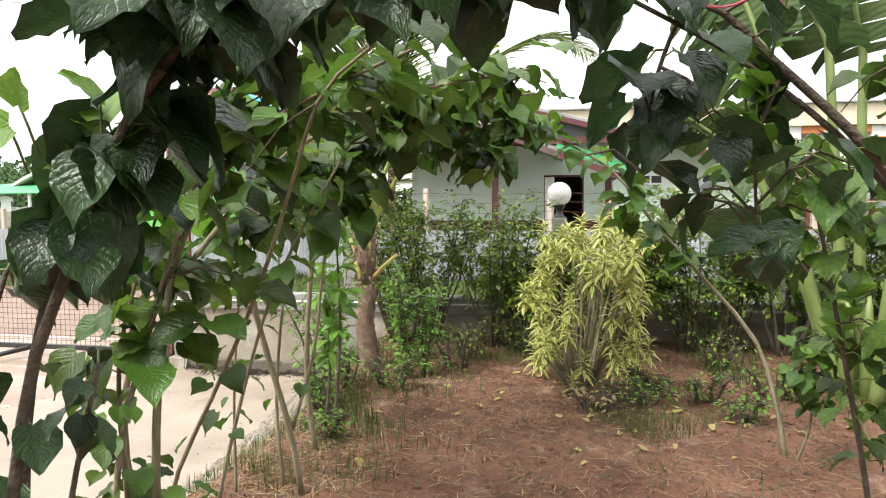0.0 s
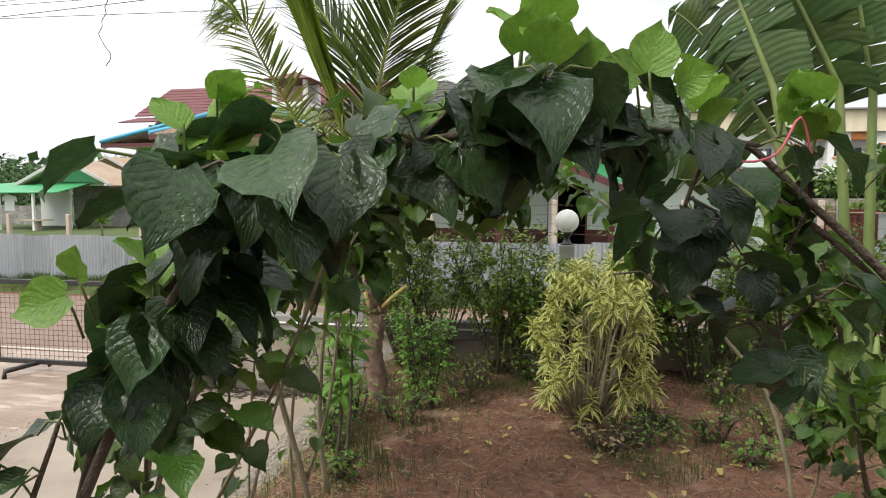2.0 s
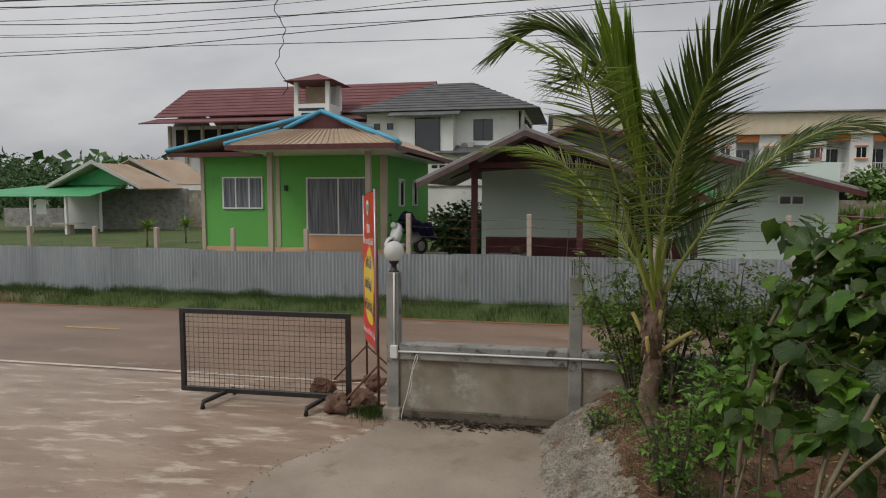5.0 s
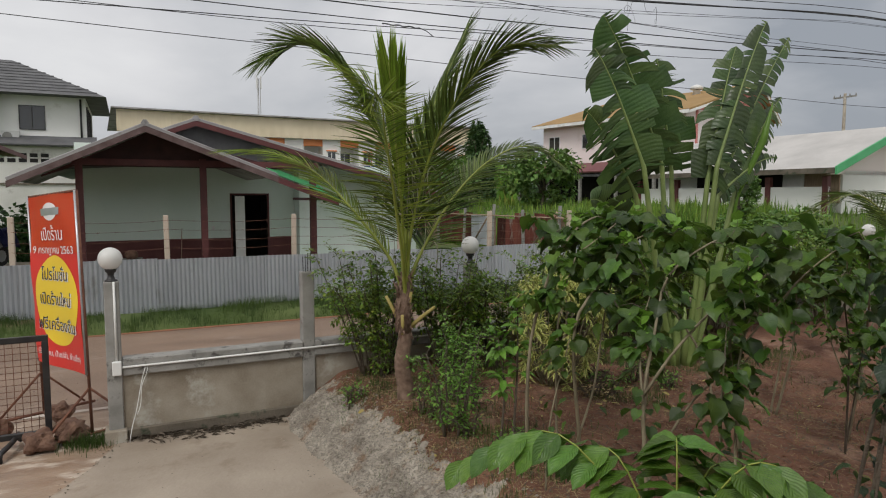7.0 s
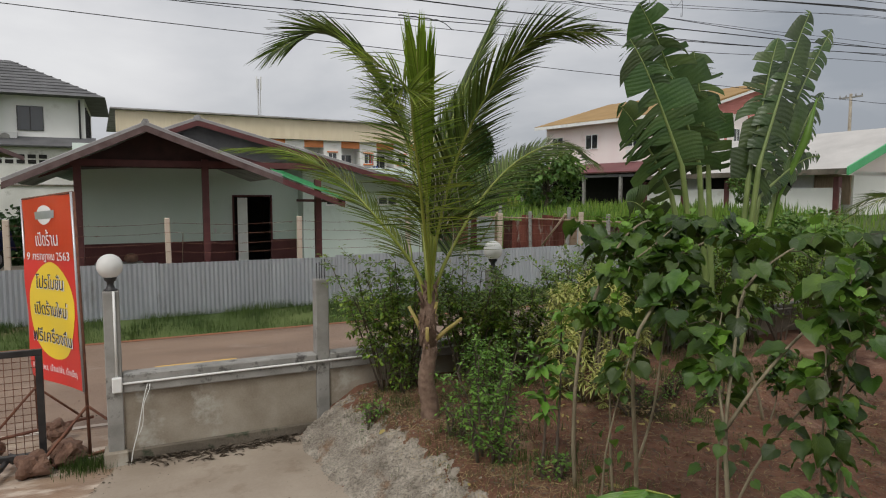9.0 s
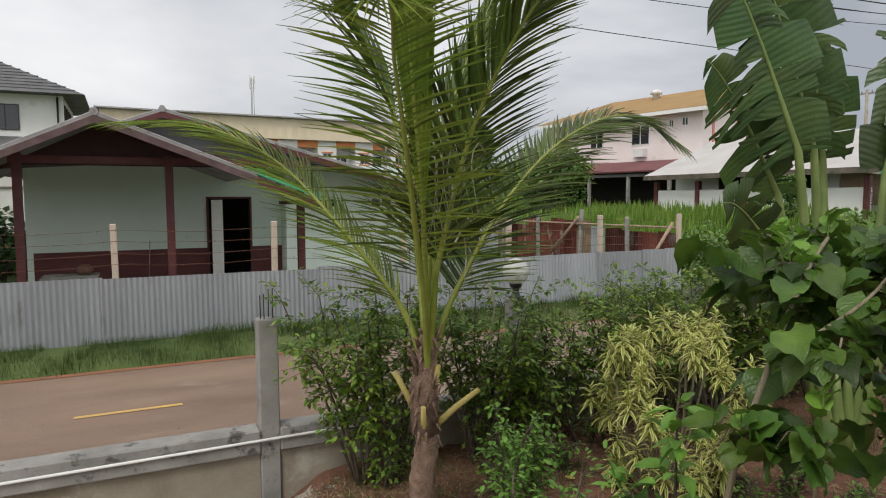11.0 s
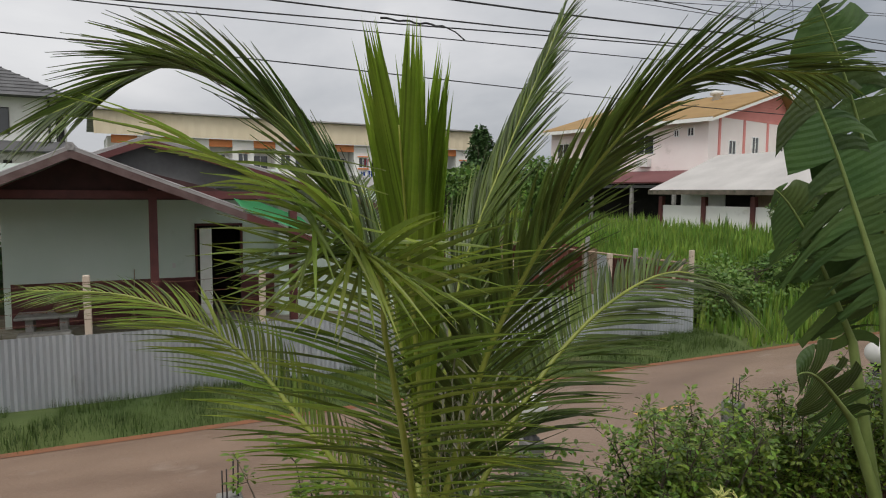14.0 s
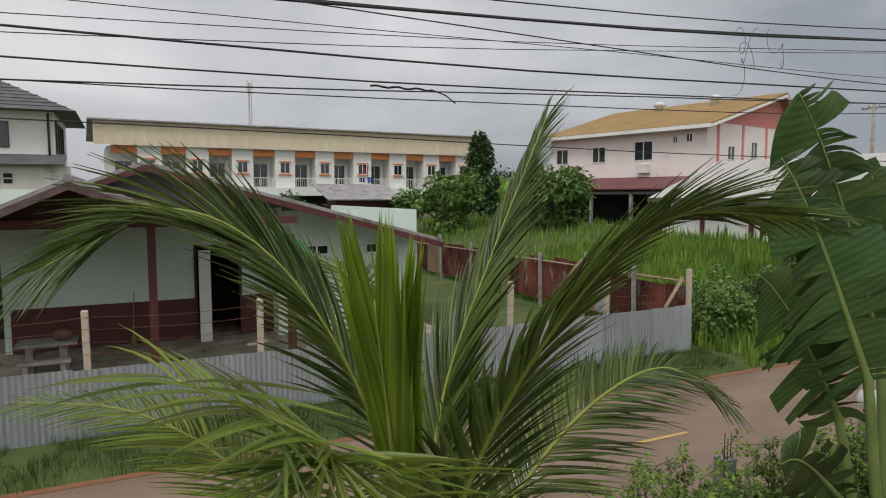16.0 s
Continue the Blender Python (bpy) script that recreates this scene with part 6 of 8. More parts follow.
mulberry("slim mulberry beside the path, medium leaves down its stem", [
    ([(0.98, 2.3, gz(1.0, 2.3)), (0.9, 2.25, 0.95), (0.80, 2.2, 1.4), (0.72, 2.2, 1.80), (0.62, 2.1, 2.05)], 0.011, 0.004, 0.30),
    ([(1.05, 2.35, gz(1.0, 2.3)), (1.08, 2.3, 1.0), (1.0, 2.2, 1.5)], 0.009, 0.004, 0.40)], 85, 13, True, 6, (0.08, 0.15), 0.10, leaf="mulberry_fresh")
mulberry("mulberry bush with tall pale stems and a leafy top", [
    ([(-1.12, 1.58, gz(-1.12, 1.58)), (-1.15, 1.57, 1.18), (-1.12, 1.69, 1.78), (-0.85, 1.8, 2.15), (-0.6, 1.9, 2.36)], 0.014, 0.005, 0.35),
    ([(-1.20, 1.52, gz(-1.2, 1.5)), (-1.24, 1.52, 1.1), (-1.15, 1.6, 1.6), (-1.0, 1.62, 2.0)], 0.011, 0.005, 0.40),
    ([(-1.25, 1.64, gz(-1.27, 1.62)), (-1.27, 1.6, 1.06), (-1.27, 1.6, 1.47), (-1.18, 1.66, 1.85)], 0.010, 0.004, 0.35)], 85, 21, False, 6, (0.08, 0.15), 0.12, low=1.4, under=58)
mulberry("mulberry bush with thin leaning stems, leafy above the path", [
    ([(-1.42, 1.97, gz(-1.4, 1.97)), (-1.52, 1.92, 1.0), (-1.50, 1.97, 1.38), (-1.30, 2.1, 1.74), (-1.05, 2.25, 2.06), (-0.62, 2.3, 2.26), (-0.18, 2.35, 2.34)], 0.014, 0.005, 0.5),
    ([(-1.52, 1.95, 1.40), (-1.36, 1.88, 1.66), (-1.12, 1.8, 1.92), (-0.85, 1.7, 2.10), (-0.6, 1.65, 2.2), (-0.4, 1.6, 2.26)], 0.010, 0.004, 0.3),
    ([(-1.52, 1.95, 1.35), (-1.46, 2.05, 1.55), (-1.32, 2.2, 1.74), (-1.05, 2.4, 1.94)], 0.009, 0.004, 0.3),
    ([(-1.50, 2.02, gz(-1.5, 2.0)), (-1.40, 2.0, .88), (-1.2, 1.95, 1.24), (-1.03, 1.85, 1.49), (-.88, 1.75, 1.73), (-.75, 1.65, 1.96), (-.62, 1.55, 2.16), (-.4, 1.5, 2.3)], 0.009, 0.004, 0.8),
    ([(-1.36, 2.1, gz(-1.4, 2.1)), (-1.28, 2.2, 1.0), (-1.12, 2.3, 1.6), (-0.8, 2.4, 2.2)], 0.009, 0.004, 0.65),
    ([(-0.8, 2.4, 2.2), (-0.62, 2.5, 2.28), (-0.45, 2.6, 2.32)], 0.007, 0.003, 0.1)], 262, 14, False, 12, (0.075, 0.15), .12, low=1.2, under=26)
mulberry("mulberry bush with forked pale stems and drooping leaves", [
    ([(-1.30, 2.85, gz(-1.3, 2.85)), (-1.33, 2.8, 0.81), (-1.45, 2.72, 1.4), (-1.44, 2.70, 1.74), (-1.22, 2.72, 1.98), (-1.0, 2.82, 2.14), (-0.68, 2.9, 2.28), (-0.2, 3.0, 2.36)], 0.016, 0.005, 0.52),
    ([(-1.33, 2.82, .80), (-1.2, 2.8, 1.2), (-1.12, 2.8, 1.7), (-0.95, 2.85, 2.2)], 0.010, 0.004, 0.65),
    ([(-1.42, 2.9, gz(-1.45, 2.9)), (-1.45, 2.92, 1.0), (-1.38, 3.0, 1.7), (-1.2, 3.05, 2.12)], 0.010, 0.004, 0.7),
    ([(-1.62, 2.8, gz(-1.6, 2.8)), (-1.60, 2.78, 1.0), (-1.5, 2.7, 1.6)], 0.008, 0.004, 0.8)], 204, 15, False, 8, (0.075, 0.15), .11, low=1.3, under=12)
mulberry("mulberry bush whose branches bend into the far arch", [
    ([(-1.42, 3.32, gz(-1.4, 3.3)), (-1.46, 3.3, 0.9), (-1.42, 3.3, 1.5), (-1.28, 3.25, 2.0), (-1.05, 3.3, 2.28), (-0.75, 3.42, 2.40), (-.46, 3.6, 2.38), (-.18, 3.75, 2.26)], 0.016, 0.005, 0.55),
    ([(-1.28, 3.25, 2.0), (-1.0, 3.1, 2.22), (-0.65, 3.15, 2.40), (-0.35, 3.3, 2.36)], 0.009, 0.004, 0.1),
    ([(-1.05, 3.3, 2.28), (-0.85, 3.45, 2.28), (-0.62, 3.55, 2.22), (-0.45, 3.65, 2.1)], 0.007, 0.003, 0.1)], 270, 16, False, 10, (0.08, 0.155), 0.13, low=1.95)
mulberry("mulberry bush arching over to meet its neighbour, bare reddish trunk", [
    ([(1.10, 3.75, gz(1.1, 3.75)), (1.06, 3.8, 0.75), (0.96, 3.9, 1.1), (0.63, 3.95, 1.5), (0.40, 3.95, 1.76), (0.17, 3.95, 2.06), (-0.22, 3.9, 2.28), (-0.5, 3.88, 2.40)], 0.015, 0.005, 0.34),
    ([(1.14, 3.72, gz(1.1, 3.7)), (1.20, 3.7, .7), (1.22, 3.7, 1.15)], 0.009, 0.004, 0.6)], 190, 17, False, 10, (0.08, 0.15), 0.10)
mulberry("mulberry bush beside the path, dark crinkled leaves", [
    ([(1.45, 3.3, gz(1.45, 3.3)), (1.5, 3.2, 1.0), (1.42, 3.1, 1.5), (1.30, 3.05, 1.85)], 0.014, 0.005, 0.40),
    ([(1.5, 3.4, gz(1.5, 3.3)), (1.65, 3.4, 1.1), (1.7, 3.5, 1.8)], 0.012, 0.005, 0.40)], 105, 18, False, 6, (0.08, 0.15))
mulberry("mulberry bush beside the path, leafy to the ground", [
    ([(1.40, 2.55, gz(1.35, 2.5)), (1.45, 2.5, 1.0), (1.36, 2.4, 1.6), (1.15, 2.3, 2.1), (0.95, 2.26, 2.3)], 0.014, 0.005, 0.25),
    ([(1.45, 2.6, gz(1.4, 2.6)), (1.6, 2.6, .9), (1.7, 2.6, 1.5)], 0.012, 0.005, 0.3)], 100, 19, False, 6, (0.08, 0.15))
for i, (x, y) in enumerate(((2.9, 3.4), (3.4, 2.4), (4.2, 4.3), (2.5, 1.2))):
    mulberry("bushy mulberry with dark leaves further along the bed", [
        ([(x, y, gz(x, y)), (x + .1, y, 1.1), (x - .1, y + .1, 1.7), (x - .3, y, 2.2)], 0.014, 0.005, 0.45),
        ([(x, y, gz(x, y)), (x - .2, y + .2, 1.0), (x - .25, y + .3, 1.7)], 0.012, 0.005, 0.5),
        ([(x, y, gz(x, y)), (x + .3, y - .1, 1.0), (x + .4, y - .1, 1.8)], 0.012, 0.005, 0.5)], 260, 30 + i, False, 10, (0.08, 0.16))

# a pink string that ties the arch
st = thing("tie_string", "thin pink string tied round the arch", "string")
part("string", tube(bmesh.new(), curve_pts([(0.12, 1.2, 2.28), (0.2, 1.23, 2.22), (0.28, 1.26, 2.23), (0.33, 1.3, 2.30), (0.36, 1.32, 2.22)], 16), 0.0022, 5), M["string"], st)


# coconut palm
def frond(parent, ctrl, seed, length=0.50, young=False, n=108, r=0.027, fall=0.30, material=None, lean=(0.5, 1.2), turn=0.0, taper=0.5, start=0.31):
    """A palm frond: a tapering rachis with two rows of narrow folded leaflets."""
    rg = random.Random(seed)
    c0, c1 = Vector(ctrl[0]), Vector(ctrl[1])
    ctrl = [c0, c0.lerp(c1, .5) + Vector(((c0.x - c1.x) * .10, (c0.y - c1.y) * .10, .03))] + list(ctrl[1:])
    pts = curve_pts(ctrl, 40)
    fr = part("frond", tube(bmesh.new(), pts, [lerp(r, 0.003, (i / 40) ** 0.8) for i in range(41)], 6), M["rachis"], parent)
    ms = []
    for k in range(n):
        f = (0.5 + 0.5 * (k + 0.5) / n) if young else start + (1 - start) * (k + 0.5) / n
        p = pts[0]
        i = min(39, int(f * 40))
        p = pts[i].lerp(pts[i + 1], f * 40 - i)
        d = (pts[min(i + 2, 40)] - pts[max(i - 1, 0)]).normalized()
        side = d.cross(Vector((0, 0, 1)))
        if side.length < 0.2:
            side = d.cross(Vector((0.3, -1, 0.0)))
        side.normalize()
        if turn:
            side = Matrix.Rotation(turn, 3, d) @ side
        top = side.cross(d)
        ln = length * (0.55 + 0.75 * math.sin(math.pi * min(1, 0.12 + f * 0.80)) ** 0.8) * rg.uniform(0.88, 1.08) * (1 - taper * max(0, f - 0.7) / 0.3)
        for s in (-1, 1):
            fwd = lerp(lean[0], lean[1], f) if not young else lerp(15.0, 7.0, f)
            q = side * s + d * fwd + top * (0.15 if not young else 0.25) + Vector((0, 0, -fall * (1.35 - .7 * f) * rg.uniform(0.2, 1.0) * (0 if young else 1)))
            q += Vector((rg.uniform(-.07, .07), rg.uniform(-.07, .07), rg.uniform(-.07, .07)))
            ms.append(aim(p, q, top * (1 if young else .45) + Vector((0, 0, 0 if young else .6)) + side * s * 0.2, ln, rg.uniform(-.28, .28)))
    form = leaf_form(5, 2, [0.010, 0.019, 0.022, 0.018, 0.010, 0.0] if not young else [.008, .017, .019, .015, .008, 0], fold=0.75, droop=0.04 if young else 0.15, wave=0.0)
    scatter("foliage", form, ms, material or (M["palmyoung"] if young else M["palm"]), fr, "stuff")
    return fr


TX, TY = -1.74, 5.18
coco = thing("coconut_palm", "young coconut palm with a ringed trunk and long arching fronds", "palm")
bm = bmesh.new()
tube(bm, [(TX + .02 * math.sin(i * .4), TY, 0.40 + i * 0.040) for i in range(24)], [(0.098 if i % 2 else 0.089) - 0.0012 * i for i in range(24)], 14)
part("trunk", bm, M["fibre"], coco)
bm = bmesh.new()
rg = random.Random(3)
for k in range(60):
    a = rg.uniform(0, 6.28)
    z = rg.uniform(1.15, 1.78)
    c0 = Vector((TX + .05 * math.cos(a), TY + .05 * math.sin(a), z))
    c1 = c0 + Vector((.06 * math.cos(a), .06 * math.sin(a), rg.uniform(-.14, .16)))
    tube(bm, [c0, (c0 + c1) / 2 + Vector((0, 0, .02)), c1], [.018, .012, .003], 5)
tube(bm, [(TX, TY, 1.2), (TX, TY, 1.5), (TX + .02, TY, 1.78)], [.085, .08, .045], 10)
part("fibre_sheath", bm, M["fibre"], coco, "ragged brown fibre round the crown")
for d, z0, ln in (((0.62, -0.25, 0.55), 1.22, 0.36), ((-0.16, -0.3, 0.95), 1.12, 0.28), ((0.12, -0.15, 0.98), 1.2, 0.42), ((-0.4, 0.2, 0.9), 1.26, 0.34)):
    d = Vector(d).normalized()
    c0 = Vector((TX, TY, z0)) + Vector((d.x, d.y, 0)) * .06
    part("cut_stalk", tube(bmesh.new(), [c0, c0 + d * ln * .5 + Vector((0, 0, .01)), c0 + d * ln], [.024, .020, .016], 8), M["stub"], coco, "yellowing cut leaf stalk")
CR = (TX + .02, TY, 1.48)
FRONDS = [
    ([CR, (-1.48, 5.23, 2.06), (-1.12, 5.26, 2.58), (-.69, 5.24, 2.97), (-.24, 5.18, 3.13), (.09, 5.01, 2.92)], .38, 1, (.55, 1.15), .30, .4),
    ([CR, (-1.70, 5.04, 2.28), (-1.59, 4.83, 2.99), (-1.34, 4.61, 3.60), (-1.02, 4.41, 3.97), (-.59, 4.17, 3.98)], .46, 2, (.7, 1.75), -.30, .30),
    ([CR, (-1.71, 5.21, 2.42), (-1.95, 5.26, 3.21), (-2.29, 5.27, 3.79), (-2.69, 5.28, 4.01), (-3.12, 5.26, 3.80)], .52, 3, (.9, 2.0), -.45, .35),
    ([CR, (-1.88, 5.29, 2.00), (-2.16, 5.49, 2.43), (-2.46, 5.76, 2.81), (-2.86, 6.01, 3.03), (-3.34, 6.28, 3.06)], .38, 4, (.6, 1.6), -.2, .35),
    ([CR, (-1.84, 4.93, 1.95), (-2.00, 4.69, 2.40), (-2.14, 4.47, 2.79), (-2.27, 4.28, 3.13), (-2.38, 4.15, 3.41), (-2.76, 4.22, 3.64)], .37, 5, (.18, .8), 0, -.15),
    ([CR, (-1.61, 5.31, 2.28), (-1.46, 5.42, 3.06), (-1.16, 5.46, 3.76), (-.82, 5.49, 4.46)], .46, 7, (1.6, 3.2), 0, .35),
    ([CR, (-1.63, 5.55, 2.28), (-1.59, 5.93, 2.99), (-1.62, 6.32, 3.53), (-1.80, 6.73, 3.70)], .33, 8, (.5, 1.1), 0, .3),
]
for ctrl, ln, sd, fw, tn, tp in FRONDS:
    frond(coco, ctrl, sd, ln, n={2: 150, 1: 130, 4: 84, 3: 96, 5: 72}.get(sd, 108), lean=fw, turn=tn, taper=tp, start={3: .46, 7: .40, 5: .38}.get(sd, .31), material=M["palmtip"] if sd in (4, 5) else None)
frond(coco, [CR, (-1.86, 4.92, 2.5), (-2.03, 4.66, 3.2), (-2.16, 4.46, 3.74)], 21, 0.78, True, 36)
frond(coco, [CR, (-1.85, 4.94, 2.5), (-1.98, 4.68, 3.2), (-2.07, 4.47, 3.72)], 22, 0.70, True, 30)
# the bent tip of one frond, whose leaflets spread like a fan
rg = random.Random(29)
tipline = curve_pts([(-2.36, 4.17, 3.36), (-2.42, 4.15, 3.44), (-2.55, 4.18, 3.53), (-2.76, 4.22, 3.64)], 20)
fan = part("bent_tip", tube(bmesh.new(), tipline, [lerp(.010, .002, i / 20) for i in range(21)], 6), M["rachis"], coco, "bent frond tip with spreading leaflets")
ms = []
for k in range(54):
    f = k / 53
    c0 = tipline[int(20 * max(0.0, min(1.0, rg.gauss(.16, .12) if k % 3 else f)))]
    a = radians(lerp(152, 372, f)) + rg.uniform(-.06, .06)
    d = Vector((.90, -.436, 0)) * math.cos(a) + Vector((0, 0, 1)) * (math.sin(a) * .55) + Vector((-.436, -.90, 0)) * (.62 * abs(math.sin(a)) + .05)
    ms.append(aim(c0, d, Vector((-.2, -.45, 1)), rg.uniform(.32, .42) * (1 - .3 * max(0, -math.sin(a))), rg.uniform(-.25, .25)))
scatter("foliage", leaf_form(5, 2, [.009, .020, .022, .018, .010, 0.0], fold=.6, droop=.16, wave=0.0), ms, M["palmtip"], fan, "stuff")
# withered leaflets that hang in curls about the crown
rg = random.Random(23)
curls = bmesh.new()
for k in range(34):
    c0 = Vector((-1.78, 4.92, 2.75)) + Vector((rg.gauss(0, .10), rg.gauss(0, .14), rg.gauss(0, .22)))
    a, ln = rg.uniform(0, 6.283), rg.uniform(.22, .5)
    bend = [c0 + Vector((math.cos(a) * .16 * math.sin(2.6 * f), math.sin(a) * .16 * math.sin(2.6 * f), .07 * math.sin(3.1 * f) - ln * f * f + .02 * math.sin(9 * f + k))) for f in (0, .2, .4, .6, .8, 1)]
    w = Vector((-math.sin(a), math.cos(a), .3)) * rg.uniform(.004, .008)
    strip = [(curls.verts.new(q - w * (1 - .12 * i)), curls.verts.new(q + w * (1 - .12 * i))) for i, q in enumerate(bend)]
    for u, v in zip(strip, strip[1:]):
        curls.faces.new((u[0], u[1], v[1], v[0])).smooth = True
part("withered_fringe", curls, M["withered"], coco, "grey withered curling leaflets")["kind"] = "stuff"

# a second palm at the far side of the bed, of which a few fronds show
c2 = thing("coconut_palm", "small coconut palm with drooping yellow-green fronds", "palm")
part("trunk", tube(bmesh.new(), [(6.2, 4.6, .35), (6.2, 4.6, 1.3)], [.09, .07], 10), M["fibre"], c2)
for k in range(8):
    a = k * 0.785 + 0.3
    dx, dy = math.cos(a), math.sin(a)
    frond(c2, [(6.2, 4.6, 1.25), (6.2 + .45 * dx, 4.6 + .45 * dy, 2.2), (6.2 + 1.0 * dx, 4.6 + 1.0 * dy, 2.6), (6.2 + 1.7 * dx, 4.6 + 1.7 * dy, 2.25)], 40 + k, .45, n=40)


# traveller's tree with broad torn leaves
def torn_blade(mid, half, seed, torn=0.5):
    """A broad blade along the midrib points, cut into strips towards its margin."""
    rg = random.Random(seed)
    v, f, uv = [], [], []
    n = len(mid) - 1
    for s in (-1, 1):
        i = 0
        while i < n:
            run = rg.choice((1, 1, 2, 2, 3)) if rg.random() < torn else rg.choice((4, 6, 9))
            j = min(n, i + run)
            sag = rg.uniform(-.30, .75)
            cut = rg.uniform(.72, 1.08)
            k0 = len(v)
            for q in range(i, j + 1):
                t = q / n
                d = (mid[min(q + 1, n)] - mid[max(q - 1, 0)]).normalized()
                side = d.cross(Vector((-0.5, -0.86, 0.0))).normalized() * s
                nor = side.cross(d) * s
                w = half * (math.sin(math.pi * min(1.0, 0.10 + 0.90 * t) ** 0.8) ** 0.42 if t < 1 else 0.05)
                shrink = 0.016 if q in (i, j) and 0 < q < n else 0.0
                for c in range(5):
                    g = c / 4 * cut
                    back = -d * (0.10 * g * w) + d * (shrink * (1 if q == i else -1) * g)
                    p = mid[q] + side * (w * g) + back + nor * (0.22 * w * g * (1 - g)) + Vector((0, 0, -sag * g * g * w)) + nor * (-0.10 * w * g * g)
                    v.append(p[:])
                    uv.append((0.5 + 0.5 * s * g, t))
            for q in range(j - i):
                for c in range(4):
                    a = k0 + q * 5 + c
                    f.append((a, a + 1, a + 6, a + 5) if s > 0 else (a, a + 5, a + 6, a + 1))
            i = j
    return v, f, uv


tt = thing("travellers_tree", "tall banana-like plant with broad torn leaves on long stalks", "plant")
BX, BY = 1.95, 5.0
BLADES = [  # foot of the blade, its top, half width, bend of the top, tear
    ((1.24, 4.99, 2.92), (0.70, 5.22, 4.46), 0.40, (-.03, 0), .8, 1),
    ((1.72, 5.20, 2.96), (0.82, 5.14, 4.84), 0.42, (-.06, .1), .75, 2),
    ((1.32, 5.21, 2.60), (0.60, 5.25, 3.76), 0.29, (-.04, 0), .9, 3),
    ((1.22, 5.12, 2.12), (0.48, 5.02, 2.72), 0.29, (-.03, -.1), .3, 4),
    ((2.18, 4.90, 2.80), (2.56, 4.90, 4.60), 0.27, (.03, 0), .3, 5),
    ((2.22, 4.80, 2.95), (2.96, 4.80, 4.92), 0.22, (.03, 0), .75, 6),
    ((2.38, 4.95, 2.60), (3.58, 4.95, 4.82), 0.20, (.04, 0), .85, 7),
    ((2.78, 5.00, 2.66), (3.54, 5.00, 4.06), 0.19, (.04, 0), .85, 8),
    ((1.98, 5.30, 2.90), (1.72, 5.35, 4.46), 0.34, (.02, 0), .7, 9),
    ((2.36, 4.90, 2.58), (3.30, 4.90, 3.26), 0.13, (.05, -.1), .5, 10),
]
for (p0, p1, hw, bend, torn, sd) in BLADES:
    a, c = Vector(p0), Vector(p1)
    foot = Vector((BX + (a.x - BX) * 0.18, BY + (a.y - BY) * 0.3, 0.42))
    low = Vector((BX + (a.x - BX) * 0.55, BY + (a.y - BY) * .6, 1.35))
    stalk = curve_pts([foot, low, a], 14)
    mid = [a.lerp(c, i / 44) + Vector((bend[0] * (i / 44) ** 2, bend[1] * (i / 44) ** 2 * .5, -0.18 * (i / 44) ** 4)) for i in range(45)]
    lf = part("leaf_stalk", tube(bmesh.new(), stalk + mid[1:], [lerp(.052, .030, i / 14) for i in range(15)] + [lerp(.028, .004, (i / 44) ** .6) for i in range(1, 45)], 7), M["stalk"], tt)
    v, f, uv = torn_blade(mid, hw, sd, torn)
    fast_mesh("blade", v, f, uv, M["banana"], lf)
for a in range(3):
    x = BX + (-.12, .02, .13)[a]
    part("pseudostem", tube(bmesh.new(), [(x, BY, .35), (x, BY - .02, .8), (x * .97 + .03 * BX, BY, 1.0), (x * .97 + .03 * BX, BY, 1.2)], [.06, .05, .036, .012], 10), M["stalk"], tt)
part("young_leaf", tube(bmesh.new(), [(2.55, 5.0, 1.6), (2.78, 4.95, 2.6), (3.02, 4.8, 3.3), (3.1, 4.75, 3.75)], [.02, .018, .05, .005], 8), M["younglf"], tt, "rolled young leaf")


# song-of-India shrub with striped leaves
sg = thing("variegated_shrub", "rounded shrub with yellow and green striped strap leaves", "shrub")
rg = random.Random(9)
ms = []
heads = []
for k in range(26):
    a, e = k * 2.4 + rg.uniform(-.4, .4), (.95, .8, .62, .45, .2, -.05, -.3)[k % 7] + rg.uniform(-.08, .08)
    rr = .62 * math.sqrt(max(0.05, 1 - e * e)) * rg.uniform(.72, 1.05)
    heads.append(Vector((0.10 + .76 * rr * math.cos(a), 5.05 + 1.12 * rr * math.sin(a), 1.12 + .60 * e)))
for k in range(112):
    tip = heads[k % 26] + rnd_dir(rg, .8) * rg.uniform(.04, .18)
    if k < 20:
        a = rg.uniform(0, 6.283)
        tip = Vector((0.05 + .36 * math.cos(a), 5.03 + .34 * math.sin(a), rg.uniform(.55, .95)))
    a = math.atan2(tip.y - 5.02, tip.x)
    foot = Vector((0.0 + .09 * math.cos(a), 5.02 + .09 * math.sin(a), .45))
    pts = curve_pts([foot, foot.lerp(tip, .5) + Vector((.05 * math.cos(a), .05 * math.sin(a), .06)), tip], 8)
    if k % 4 == 0 or k < 10:
        part("stem", tube(bmesh.new(), pts, [lerp(.013, .006, i / 8) for i in range(9)], 5), M["bark"], sg)
    for q in range(26):
        b2 = q * 2.4 + k
        g = q / 26
        d = Vector((math.cos(b2), math.sin(b2), lerp(-.30, 1.9, g * g) + rg.uniform(-.2, .2)))
        ms.append(aim(tip + Vector((0, 0, -.10 + .14 * g)), d, Vector((0, 0, 1)), rg.uniform(.085, .125) * (1.08 - .4 * g), rg.uniform(-.3, .3)))
scatter("striped_foliage", STRAP, ms, M["variegated"], sg, "stuff")


